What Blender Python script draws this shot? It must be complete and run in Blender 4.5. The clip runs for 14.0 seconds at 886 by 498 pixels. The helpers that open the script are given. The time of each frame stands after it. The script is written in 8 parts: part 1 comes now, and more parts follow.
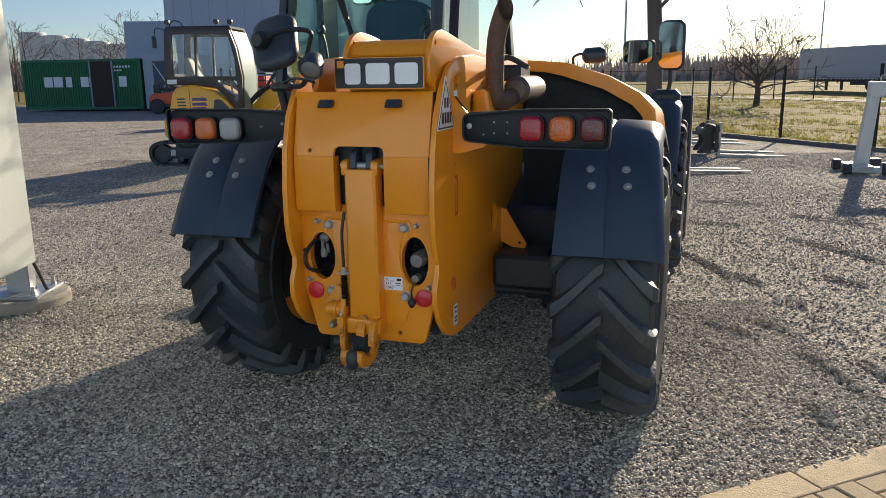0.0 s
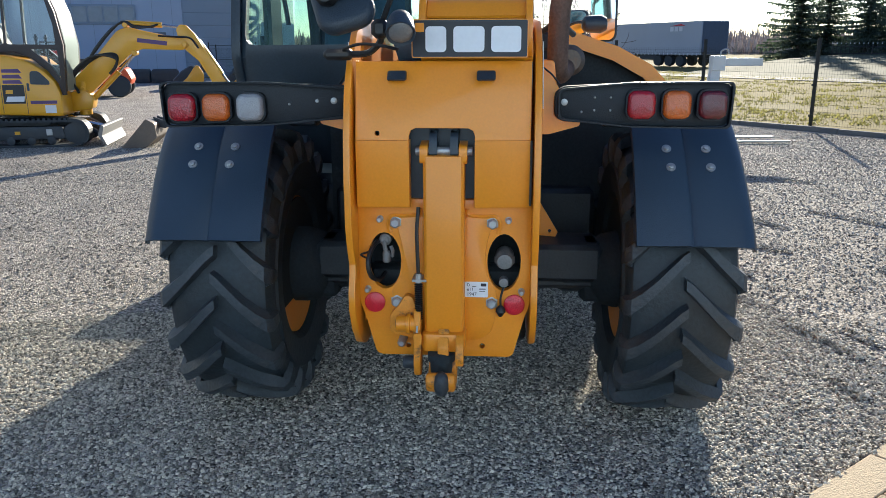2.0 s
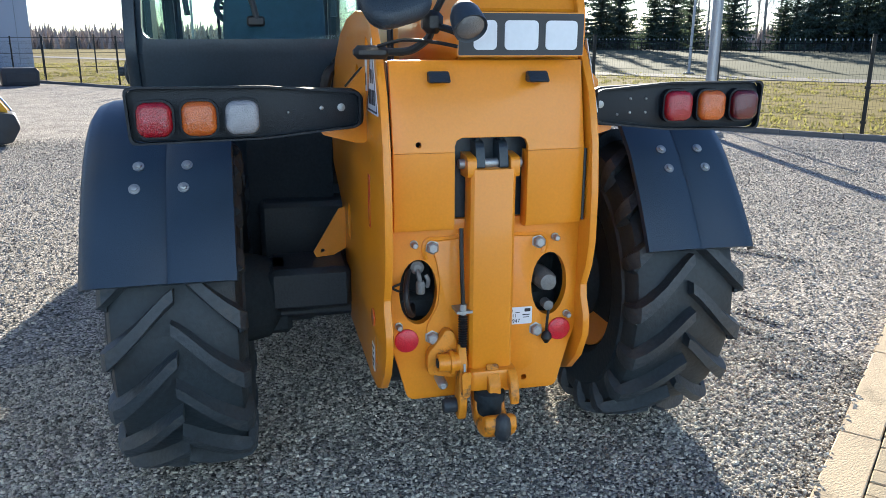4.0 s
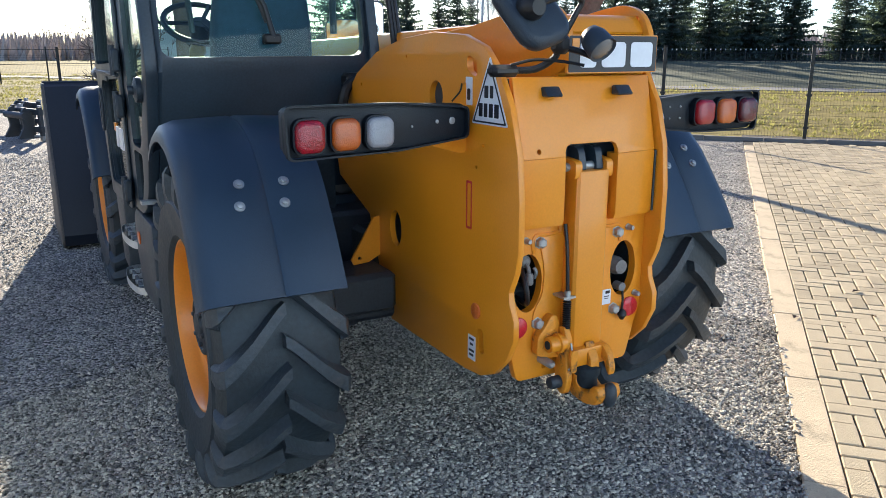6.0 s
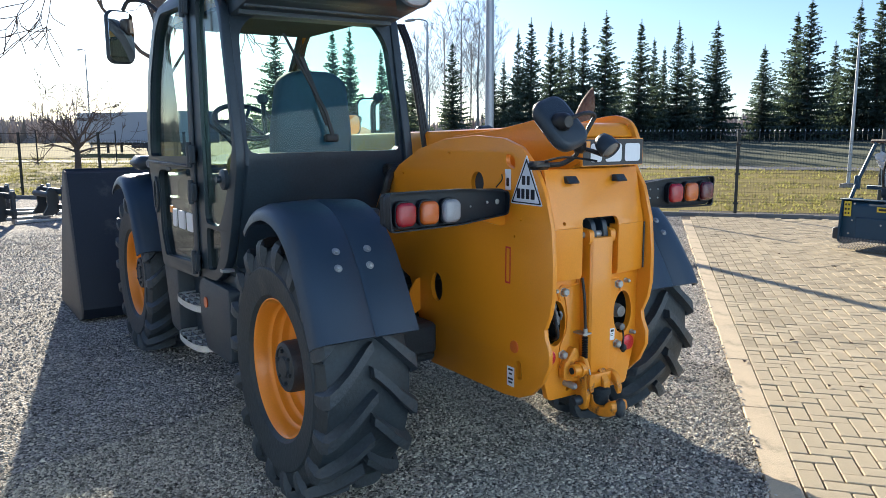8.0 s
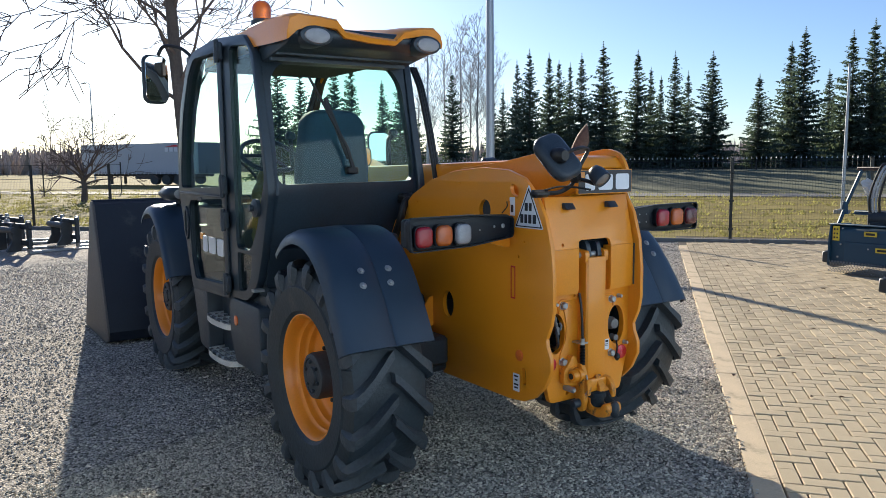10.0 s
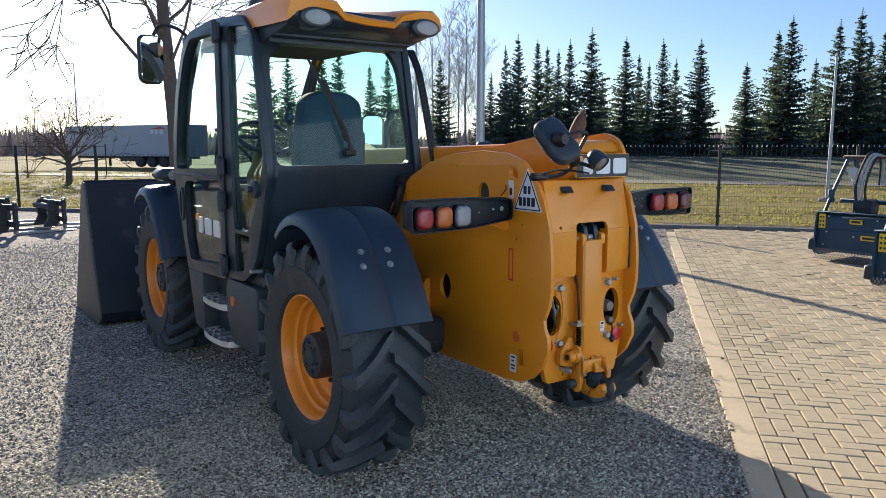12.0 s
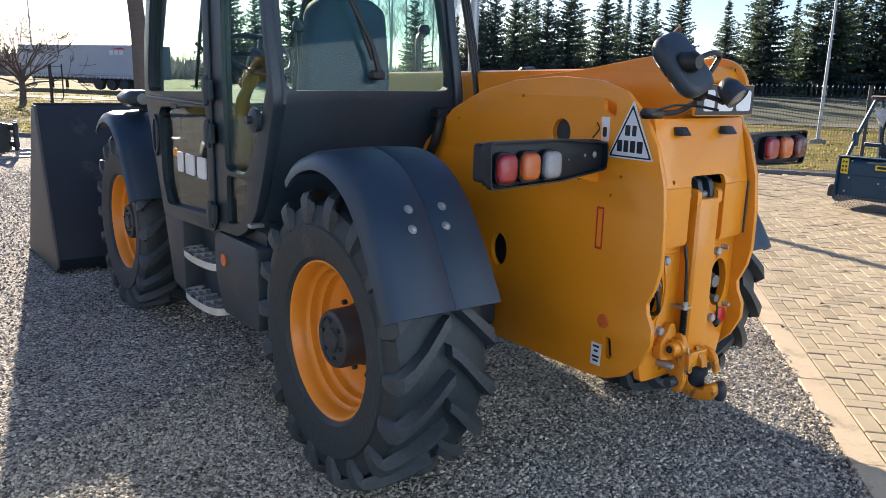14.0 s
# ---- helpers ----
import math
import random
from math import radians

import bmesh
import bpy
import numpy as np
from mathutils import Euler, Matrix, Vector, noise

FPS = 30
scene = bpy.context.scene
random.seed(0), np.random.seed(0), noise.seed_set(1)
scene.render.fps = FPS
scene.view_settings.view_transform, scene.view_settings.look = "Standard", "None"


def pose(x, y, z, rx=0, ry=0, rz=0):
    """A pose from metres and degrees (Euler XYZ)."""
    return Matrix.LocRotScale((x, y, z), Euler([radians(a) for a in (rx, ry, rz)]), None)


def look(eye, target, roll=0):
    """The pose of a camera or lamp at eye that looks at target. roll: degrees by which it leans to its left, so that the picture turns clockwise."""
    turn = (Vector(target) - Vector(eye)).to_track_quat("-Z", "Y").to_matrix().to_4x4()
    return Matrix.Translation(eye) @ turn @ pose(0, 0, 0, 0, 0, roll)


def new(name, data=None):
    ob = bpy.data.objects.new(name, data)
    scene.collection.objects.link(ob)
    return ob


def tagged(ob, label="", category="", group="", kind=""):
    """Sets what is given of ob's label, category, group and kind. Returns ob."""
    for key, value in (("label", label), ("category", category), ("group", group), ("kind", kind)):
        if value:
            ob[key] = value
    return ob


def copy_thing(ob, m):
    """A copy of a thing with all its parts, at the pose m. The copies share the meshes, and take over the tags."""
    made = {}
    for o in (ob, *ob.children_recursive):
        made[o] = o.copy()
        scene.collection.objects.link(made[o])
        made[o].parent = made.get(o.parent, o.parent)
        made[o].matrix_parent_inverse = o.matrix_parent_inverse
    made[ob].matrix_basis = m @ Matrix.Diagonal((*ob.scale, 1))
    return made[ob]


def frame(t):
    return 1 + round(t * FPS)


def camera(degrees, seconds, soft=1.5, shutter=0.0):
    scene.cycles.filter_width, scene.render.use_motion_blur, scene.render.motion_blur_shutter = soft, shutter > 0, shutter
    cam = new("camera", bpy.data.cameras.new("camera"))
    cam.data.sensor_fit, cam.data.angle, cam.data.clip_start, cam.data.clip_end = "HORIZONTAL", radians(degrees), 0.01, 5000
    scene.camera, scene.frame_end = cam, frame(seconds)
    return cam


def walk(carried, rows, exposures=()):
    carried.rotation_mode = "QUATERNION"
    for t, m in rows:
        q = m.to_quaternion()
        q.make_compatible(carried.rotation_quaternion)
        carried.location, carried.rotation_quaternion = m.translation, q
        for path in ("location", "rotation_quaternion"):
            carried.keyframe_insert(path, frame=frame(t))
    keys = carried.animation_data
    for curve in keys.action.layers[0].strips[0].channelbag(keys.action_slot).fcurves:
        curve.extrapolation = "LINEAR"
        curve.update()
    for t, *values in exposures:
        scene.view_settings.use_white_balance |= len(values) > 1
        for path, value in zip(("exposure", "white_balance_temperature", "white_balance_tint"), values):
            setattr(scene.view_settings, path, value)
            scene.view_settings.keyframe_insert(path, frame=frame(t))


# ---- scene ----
cam = camera(59.5, 14.0, 0.85)
EXPOSURES = [(0, 0.76, 5900, 9), (0.5, 0.89, 5660, 9), (1.5, 1.10, 5560, 9), (2, 1.20, 5290, 8), (3, 1.38, 5180, 7), (5.5, 1.57, 5380, 10), (7.5, 1.49, 5300, 8),
             (8.2, 1.36, 5300, 8), (10.5, 1.05, 5390, 9), (11.5, 1.04, 5390, 9), (12.5, 1.12, 5430, 9), (13, 1.20, 5520, 10), (14, 1.50, 5660, 14)]
PATH = [
    (0, (0.09, 0.017, 1.529), (0.03, 1.967, 1.092), -0.8),
    (0.5, (-0.193, 0.128, 1.537), (-0.136, 2.072, 1.074), -0.6),
    (1, (-0.415, 0.292, 1.503), (-0.23, 2.225, 1.023), -0.6),
    (1.5, (-0.602, 0.458, 1.524), (-0.297, 2.372, 1.03), -0.4),
    (2, (-0.816, 0.557, 1.518), (-0.395, 2.445, 1.012), -0.2),
    (2.5, (-1.022, 0.644, 1.527), (-0.471, 2.498, 1.015), -0.0),
    (3, (-1.156, 0.803, 1.513), (-0.463, 2.607, 0.998), 0.2),
    (3.2, (-1.205, 0.883, 1.526), (-0.459, 2.665, 1.008), 0.2),
    (5.3, (-2.002, 1.449, 1.522), (-0.711, 2.889, 1.014), 0.1),
    (5.5, (-2.102, 1.486, 1.529), (-0.776, 2.895, 1.022), 0.1),
    (6, (-2.318, 1.541, 1.55), (-0.928, 2.891, 1.054), 0.0),
    (6.5, (-2.5, 1.485, 1.561), (-1.068, 2.8, 1.094), -0.2),
    (7, (-2.704, 1.41, 1.59), (-1.238, 2.704, 1.17), -0.3),
    (7.5, (-2.935, 1.377, 1.603), (-1.44, 2.655, 1.243), -0.3),
    (8, (-3.146, 1.344, 1.626), (-1.624, 2.607, 1.326), -0.2),
    (8.2, (-3.184, 1.319, 1.627), (-1.656, 2.579, 1.345), -0.2),
    (10.5, (-3.533, 1.115, 1.647), (-2.002, 2.383, 1.424), -0.5),
    (11, (-3.54, 1.115, 1.648), (-2.003, 2.376, 1.425), -0.4),
    (11.5, (-3.548, 1.118, 1.647), (-2.005, 2.369, 1.412), -0.3),
    (12, (-3.559, 1.151, 1.632), (-2.011, 2.39, 1.368), 0.0),
    (12.5, (-3.465, 1.287, 1.603), (-1.914, 2.512, 1.296), 0.4),
    (13, (-3.272, 1.521, 1.605), (-1.714, 2.724, 1.255), 0.8),
    (13.5, (-3.166, 1.712, 1.592), (-1.597, 2.888, 1.201), 1.2),
    (14, (-3.091, 1.995, 1.596), (-1.514, 3.146, 1.162), 1.5),
]
walk(cam, [(t, look(eye, target, roll)) for t, eye, target, roll in PATH], EXPOSURES)

# ---- world, sun ----
SUN_ELEV, SUN_BEARING = 18.0, 29.3          # bearing from +y towards +x
world = bpy.data.worlds.new("sky")
scene.world = world
world.use_nodes = True
wn, wl = world.node_tree.nodes, world.node_tree.links
sky = wn.new("ShaderNodeTexSky")
sky.sky_type = 'NISHITA'
sky.sun_disc = False
sky.sun_elevation = radians(SUN_ELEV)
sky.sun_rotation = radians(SUN_BEARING)
sky.air_density, sky.dust_density, sky.ozone_density = 0.9, 0.42, 2.6
pale = wn.new("ShaderNodeHueSaturation")      # thin spring haze: paler and less green
pale.inputs["Hue"].default_value, pale.inputs["Saturation"].default_value = 0.510, 0.92
wl.new(sky.outputs[0], pale.inputs["Color"])
wl.new(pale.outputs[0], wn["Background"].inputs[0])
wn["Background"].inputs[1].default_value = 0.061

sun_data = bpy.data.lights.new("sun", 'SUN')
sun_data.energy, sun_data.angle, sun_data.color = 5.0, radians(0.55), (1.0, 0.80, 0.54)
sun = new("sun", sun_data)
_e, _b = radians(SUN_ELEV), radians(SUN_BEARING)
sun.matrix_world = look((math.sin(_b) * math.cos(_e) * 60, math.cos(_b) * math.cos(_e) * 60, math.sin(_e) * 60), (0, 0, 0))

# ---- materials ----
def mat(name, color, rough=0.5, metal=0.0, var=0.12, scale=6.0, fine=90.0, bump=0.15, coat=0.0, second=None, amount=0.5, island=0.0, rvar=0.12, spec=0.5):
    """A surface whose colour wanders at two scales; second is a stain colour that shows over part of it."""
    m = bpy.data.materials.new(name)
    m.use_nodes = True
    n, l = m.node_tree.nodes, m.node_tree.links
    p = n["Principled BSDF"]
    tc = n.new("ShaderNodeTexCoord")
    big, small = n.new("ShaderNodeTexNoise"), n.new("ShaderNodeTexNoise")
    big.inputs["Scale"].default_value, big.inputs["Detail"].default_value = scale, 5
    small.inputs["Scale"].default_value, small.inputs["Detail"].default_value = fine, 3
    for t in (big, small):
        l.new(tc.outputs["Object"], t.inputs["Vector"])
    add = n.new("ShaderNodeMath")
    add.operation = 'ADD'
    l.new(big.outputs["Fac"], add.inputs[0])
    l.new(small.outputs["Fac"], add.inputs[1])
    last = add.outputs[0]
    if island:
        geo = n.new("ShaderNodeNewGeometry")
        mad = n.new("ShaderNodeMath")
        mad.operation = 'MULTIPLY_ADD'
        l.new(geo.outputs["Random Per Island"], mad.inputs[0])
        mad.inputs[1].default_value = island
        l.new(last, mad.inputs[2])
        sub = n.new("ShaderNodeMath")
        sub.operation = 'SUBTRACT'
        l.new(mad.outputs[0], sub.inputs[0])
        sub.inputs[1].default_value = island / 2
        last = sub.outputs[0]
    ramp = n.new("ShaderNodeMapRange")
    ramp.inputs["From Min"].default_value, ramp.inputs["From Max"].default_value = 0.6, 1.4
    ramp.inputs["To Min"].default_value, ramp.inputs["To Max"].default_value = 1 - var, 1 + var
    ramp.clamp = False
    l.new(last, ramp.inputs["Value"])
    hsv = n.new("ShaderNodeHueSaturation")
    hsv.inputs["Color"].default_value = (*color, 1)
    l.new(ramp.outputs[0], hsv.inputs["Value"])
    out = hsv.outputs[0]
    if second:
        st = n.new("ShaderNodeTexNoise")
        st.inputs["Scale"].default_value, st.inputs["Detail"].default_value, st.inputs["Roughness"].default_value = scale * 0.7, 8, 0.7
        l.new(tc.outputs["Object"], st.inputs["Vector"])
        mr = n.new("ShaderNodeMapRange")
        mr.inputs["From Min"].default_value, mr.inputs["From Max"].default_value = 0.75 - amount * 0.4, 0.85 - amount * 0.3
        l.new(st.outputs["Fac"], mr.inputs["Value"])
        mix = n.new("ShaderNodeMixRGB")
        mix.inputs[2].default_value = (*second, 1)
        l.new(mr.outputs[0], mix.inputs[0])
        l.new(out, mix.inputs[1])
        out = mix.outputs[0]
    l.new(out, p.inputs["Base Color"])
    rr = n.new("ShaderNodeMapRange")
    rr.inputs["To Min"].default_value, rr.inputs["To Max"].default_value = max(0.02, rough - rvar), min(1, rough + rvar)
    l.new(big.outputs["Fac"], rr.inputs["Value"])
    l.new(rr.outputs[0], p.inputs["Roughness"])
    p.inputs["Metallic"].default_value = metal
    p.inputs["Coat Weight"].default_value = coat
    p.inputs["Coat Roughness"].default_value = 0.08
    p.inputs["Specular IOR Level"].default_value = spec
    if bump:
        b = n.new("ShaderNodeBump")
        b.inputs["Strength"].default_value, b.inputs["Distance"].default_value = bump, 0.01
        l.new(small.outputs["Fac"], b.inputs["Height"])
        l.new(b.outputs[0], p.inputs["Normal"])
    return m


def glass(name, tint, gloss=0.03, base=0.03):
    m = bpy.data.materials.new(name)
    m.use_nodes = True
    n, l = m.node_tree.nodes, m.node_tree.links
    n.remove(n["Principled BSDF"])
    tr, gl, mx, lw = n.new("ShaderNodeBsdfTransparent"), n.new("ShaderNodeBsdfGlossy"), n.new("ShaderNodeMixShader"), n.new("ShaderNodeLayerWeight")
    tr.inputs[0].default_value = (*tint, 1)
    gl.inputs["Roughness"].default_value = gloss
    lw.inputs[0].default_value = 0.5
    pw, ma = n.new("ShaderNodeMath"), n.new("ShaderNodeMath")
    pw.operation, pw.inputs[1].default_value = 'POWER', 5.0
    ma.operation, ma.inputs[1].default_value, ma.inputs[2].default_value = 'MULTIPLY_ADD', 0.6, base
    l.new(lw.outputs["Facing"], pw.inputs[0])
    l.new(pw.outputs[0], ma.inputs[0])
    l.new(ma.outputs[0], mx.inputs[0])
    l.new(tr.outputs[0], mx.inputs[1])
    l.new(gl.outputs[0], mx.inputs[2])
    l.new(mx.outputs[0], n["Material Output"].inputs[0])
    return m


def lens(name, color, rough=0.18):
    m = mat(name, color, rough, 0, 0.15, 30, 260, 0.35, coat=0.6, rvar=0.05)
    m.node_tree.nodes["Principled BSDF"].inputs["Subsurface Weight"].default_value = 0.25
    m.node_tree.nodes["Principled BSDF"].inputs["Subsurface Radius"].default_value = (0.02, 0.02, 0.02)
    return m


YELLOW = mat("yellow_paint", (0.80, 0.286, 0.006), 0.36, 0, 0.07, 3, 140, 0.04, coat=0.25, second=(0.55, 0.235, 0.02), amount=0.28)
YELLOW_WORN = mat("worn_yellow_paint", (0.74, 0.275, 0.010), 0.45, 0, 0.12, 32, 140, 0.15, second=(0.055, 0.042, 0.036), amount=0.56)
RIM = mat("wheel_paint", (0.80, 0.27, 0.012), 0.38, 0, 0.08, 5, 120, 0.05, coat=0.2, second=(0.42, 0.19, 0.05), amount=0.35)
# for dark parts, and for recesses whose shade is put into the colour
VOID = mat("recess_black", (0.026, 0.034, 0.040), 0.7, 0, 0.3, 5, 80, 0.2, spec=0.2)
ARM = mat("satin_black_plastic", (0.011, 0.015, 0.021), 0.48, 0, 0.3, 6, 260, 0.2, spec=0.35)
PIPE = mat("exhaust_rust", (0.13, 0.085, 0.065), 0.7, 0.3, 0.35, 10, 110, 0.4, second=(0.07, 0.05, 0.042), amount=0.55)
BLACK = mat("black_paint", (0.024, 0.037, 0.051), 0.40, 0, 0.3, 5, 120, 0.05, coat=0.04)
PLASTIC = mat("black_plastic", (0.027, 0.038, 0.052), 0.42, 0, 0.3, 6, 260, 0.25, second=(0.04, 0.046, 0.054), amount=0.25)
FENDER = mat("fender_plastic", (0.025, 0.043, 0.072), 0.37, 0, 0.2, 4, 300, 0.15, second=(0.045, 0.055, 0.07), amount=0.26)
# besides dust and wear: shaded gaps and lit lugs put into these two tones
RUBBER = mat("tyre_rubber", (0.022, 0.031, 0.039), 0.56, 0, 0.3, 5, 60, 0.25, second=(0.07, 0.07, 0.068), amount=0.36)
LUG = mat("worn_lit_lug_rubber", (0.042, 0.052, 0.062), 0.54, 0, 0.3, 8, 70, 0.3, second=(0.085, 0.08, 0.074), amount=0.42)
DARK = mat("dark_steel", (0.034, 0.041, 0.048), 0.5, 0.1, 0.3, 6, 100, 0.2, second=(0.06, 0.05, 0.04), amount=0.4)
BUCKET = mat("bucket_paint", (0.014, 0.018, 0.028), 0.42, 0.0, 0.25, 3, 80, 0.1, second=(0.09, 0.085, 0.08), amount=0.4)
DUSTY = mat("dusty_steel", (0.12, 0.108, 0.096), 0.6, 0.1, 0.3, 3, 60, 0.15, second=(0.05, 0.05, 0.052), amount=0.45)
STEEL = mat("zinc_steel", (0.42, 0.43, 0.43), 0.45, 0.7, 0.15, 20, 200, 0.15)
GALV = mat("galvanised_steel", (0.42, 0.44, 0.46), 0.45, 0.7, 0.15, 4, 60, 0.1)
GREYPIPE = mat("muffler_steel", (0.14, 0.118, 0.10), 0.5, 0.6, 0.2, 10, 120, 0.2, second=(0.2, 0.12, 0.07), amount=0.4)
DULL = mat("dull_grey_metal", (0.20, 0.20, 0.195), 0.55, 0.3, 0.2, 30, 200, 0.15)
STEPMETAL = mat("step_aluminium", (0.62, 0.63, 0.63), 0.42, 0.5, 0.2, 12, 160, 0.15)
CHROME = mat("bare_steel", (0.6, 0.6, 0.6), 0.18, 1.0, 0.1, 20, 200, 0.05)
MIRROR = mat("mirror_glass", (0.85, 0.87, 0.88), 0.02, 1.0, 0.02, 5, 20, 0.0, rvar=0.01)
WHITE = mat("white_print", (0.78, 0.79, 0.82), 0.4, 0, 0.04, 10, 80, 0.0)
BLACKPRINT = mat("black_print", (0.015, 0.015, 0.02), 0.4, 0, 0.1, 10, 80, 0.0)
RED_LENS = lens("red_lens", (0.32, 0.006, 0.016))
DARKRED_LENS = lens("dark_red_lens", (0.10, 0.006, 0.012))
ORANGE_LENS = lens("orange_lens", (0.52, 0.115, 0.010))
BEACON = lens("beacon_plastic", (0.85, 0.20, 0.006), 0.12)
BEACON.node_tree.nodes["Principled BSDF"].inputs["Transmission Weight"].default_value = 0.55
CLEAR_LENS = lens("clear_lens", (0.31, 0.31, 0.33))
WORK_LENS = lens("work_lamp_lens", (0.17, 0.17, 0.17))
REFLECT_RED = lens("red_reflector", (0.62, 0.01, 0.03), 0.3)
REFLECT_ORANGE = lens("orange_reflector", (0.75, 0.16, 0.02), 0.35)
GLASS = glass("tinted_glass", (0.86, 0.96, 0.91), 0.02, 0.018)
DOORGLASS = glass("dark_door_glass", (0.62, 0.70, 0.66), 0.02, 0.10)
CLEARGLASS = glass("plain_glass", (0.94, 0.97, 0.96))
SEAT = mat("seat_fabric", (0.034, 0.066, 0.12), 0.8, 0, 0.2, 7, 40, 0.08)
BEIGE = mat("grey_trim", (0.16, 0.16, 0.15), 0.6, 0, 0.1, 8, 200, 0.2)
HOSE = mat("rubber_hose", (0.012, 0.012, 0.013), 0.45, 0, 0.2, 20, 200, 0.1)
CONCRETE = mat("concrete", (0.36, 0.33, 0.28), 0.85, 0, 0.15, 4, 120, 0.5, second=(0.25, 0.24, 0.21), amount=0.4)
KERB = mat("kerb_concrete", (0.62, 0.505, 0.345), 0.85, 0, 0.12, 5, 140, 0.5, second=(0.34, 0.28, 0.19), amount=0.4, spec=0.15)
PAVER = mat("paver_concrete", (0.475, 0.395, 0.268), 0.9, 0, 0.16, 5, 160, 0.5, second=(0.36, 0.31, 0.235), amount=0.4, island=0.8, spec=0.15)
SAND = mat("joint_sand", (0.06, 0.048, 0.034), 0.95, 0, 0.25, 6, 200, 0.5)
GREYKERB = mat("grey_kerb", (0.20, 0.195, 0.185), 0.88, 0, 0.15, 4, 120, 0.5)
PEBBLE = mat("pebbles", (0.455, 0.42, 0.35), 0.75, 0, 0.40, 1.2, 120, 0.3, island=1.5, spec=0.35)

# ---- building tools ----
AX = {"x": lambda p, a: (a, p[0], p[1]), "y": lambda p, a: (p[0], a, p[1]), "z": lambda p, a: (p[0], p[1], a)}


def box(bm, x0, x1, y0, y1, z0, z1, bev=0.0, m=None, seg=1):
    v = [bm.verts.new(p) for p in ((x0, y0, z0), (x1, y0, z0), (x1, y1, z0), (x0, y1, z0), (x0, y0, z1), (x1, y0, z1), (x1, y1, z1), (x0, y1, z1))]
    f = [bm.faces.new([v[i] for i in q]) for q in ((3, 2, 1, 0), (4, 5, 6, 7), (0, 1, 5, 4), (1, 2, 6, 5), (2, 3, 7, 6), (3, 0, 4, 7))]
    if bev:
        es = {e for q in f for e in q.edges}
        r = bmesh.ops.bevel(bm, geom=list(es), offset=bev, segments=seg, profile=0.5, affect='EDGES')
        v = list({x for q in r["faces"] for x in q.verts} | {x for x in v if x.is_valid})
    if m is not None:
        bmesh.ops.transform(bm, matrix=m, verts=v)
    return v


def prism(bm, pts, axis, a, b, holes=(), bev=0.0):
    """A flat outline, with holes if any, given thickness along an axis."""
    from mathutils import geometry
    loops = [list(pts)] + [list(h) for h in holes]
    put = AX[axis]
    lo = [[bm.verts.new(put(p, a)) for p in lp] for lp in loops]
    hi = [[bm.verts.new(put(p, b)) for p in lp] for lp in loops]
    edges = []
    if len(loops) == 1:
        bm.faces.new(lo[0])
        bm.faces.new(list(reversed(hi[0])))
    else:
        flat_lo, flat_hi = sum(lo, []), sum(hi, [])
        for t in geometry.tessellate_polygon([[Vector((p[0], p[1], 0)) for p in lp] for lp in loops]):
            for vs in (flat_lo, flat_hi):
                try:
                    bm.faces.new([vs[i] for i in t])
                except ValueError:
                    pass
    for u, w in zip(lo, hi):
        k = len(u)
        for i in range(k):
            bm.faces.new((u[i], u[(i + 1) % k], w[(i + 1) % k], w[i]))
    if bev:
        for vs in (lo[0], hi[0]):
            for i in range(len(vs)):
                e = bm.edges.get((vs[i], vs[(i + 1) % len(vs)]))
                if e:
                    edges.append(e)
        bmesh.ops.recalc_face_normals(bm, faces=bm.faces)
        bmesh.ops.bevel(bm, geom=edges, offset=bev, segments=2, profile=0.5, affect='EDGES')


def ring_frame(d):
    d = Vector(d).normalized()
    u = d.cross(Vector((0, 0, 1)) if abs(d.z) < 0.9 else Vector((1, 0, 0))).normalized()
    return u, d.cross(u)


def tube(bm, path, r, n=10, caps=True):
    """A round bar along a path; r is one radius or one for each point."""
    path = [Vector(p) for p in path]
    rs = r if isinstance(r, (list, tuple)) else [r] * len(path)
    rings, u = [], None
    for i, p in enumerate(path):
        d = (path[min(i + 1, len(path) - 1)] - path[max(i - 1, 0)]).normalized()
        if u is None:
            u, w = ring_frame(d)
        else:
            u = (u - d * u.dot(d)).normalized()
            w = d.cross(u)
        rings.append([bm.verts.new(p + (u * math.cos(2 * math.pi * k / n) + w * math.sin(2 * math.pi * k / n)) * rs[i]) for k in range(n)])
    for a, b in zip(rings, rings[1:]):
        for k in range(n):
            bm.faces.new((a[k], a[(k + 1) % n], b[(k + 1) % n], b[k]))
    if caps:
        bm.faces.new(list(reversed(rings[0])))
        bm.faces.new(rings[-1])
    return rings


def lathe(bm, prof, n=32, origin=(0, 0, 0), axis="x"):
    """Turn a profile of (radius, place along the axis) about the axis; ends with radius 0 close."""
    rings = []
    ox, oy, oz = origin
    for r, h in prof:
        ring = []
        for k in range(n):
            c, s = math.cos(2 * math.pi * k / n) * r, math.sin(2 * math.pi * k / n) * r
            ring.append(bm.verts.new({"x": (ox + h, oy + c, oz + s), "y": (ox + s, oy + h, oz + c), "z": (ox + c, oy + s, oz + h)}[axis]))
        rings.append(ring)
    for a, b in zip(rings, rings[1:]):
        for k in range(n):
            bm.faces.new((a[k], a[(k + 1) % n], b[(k + 1) % n], b[k]))
    bm.faces.new(rings[0])
    bm.faces.new(rings[-1])
    return rings


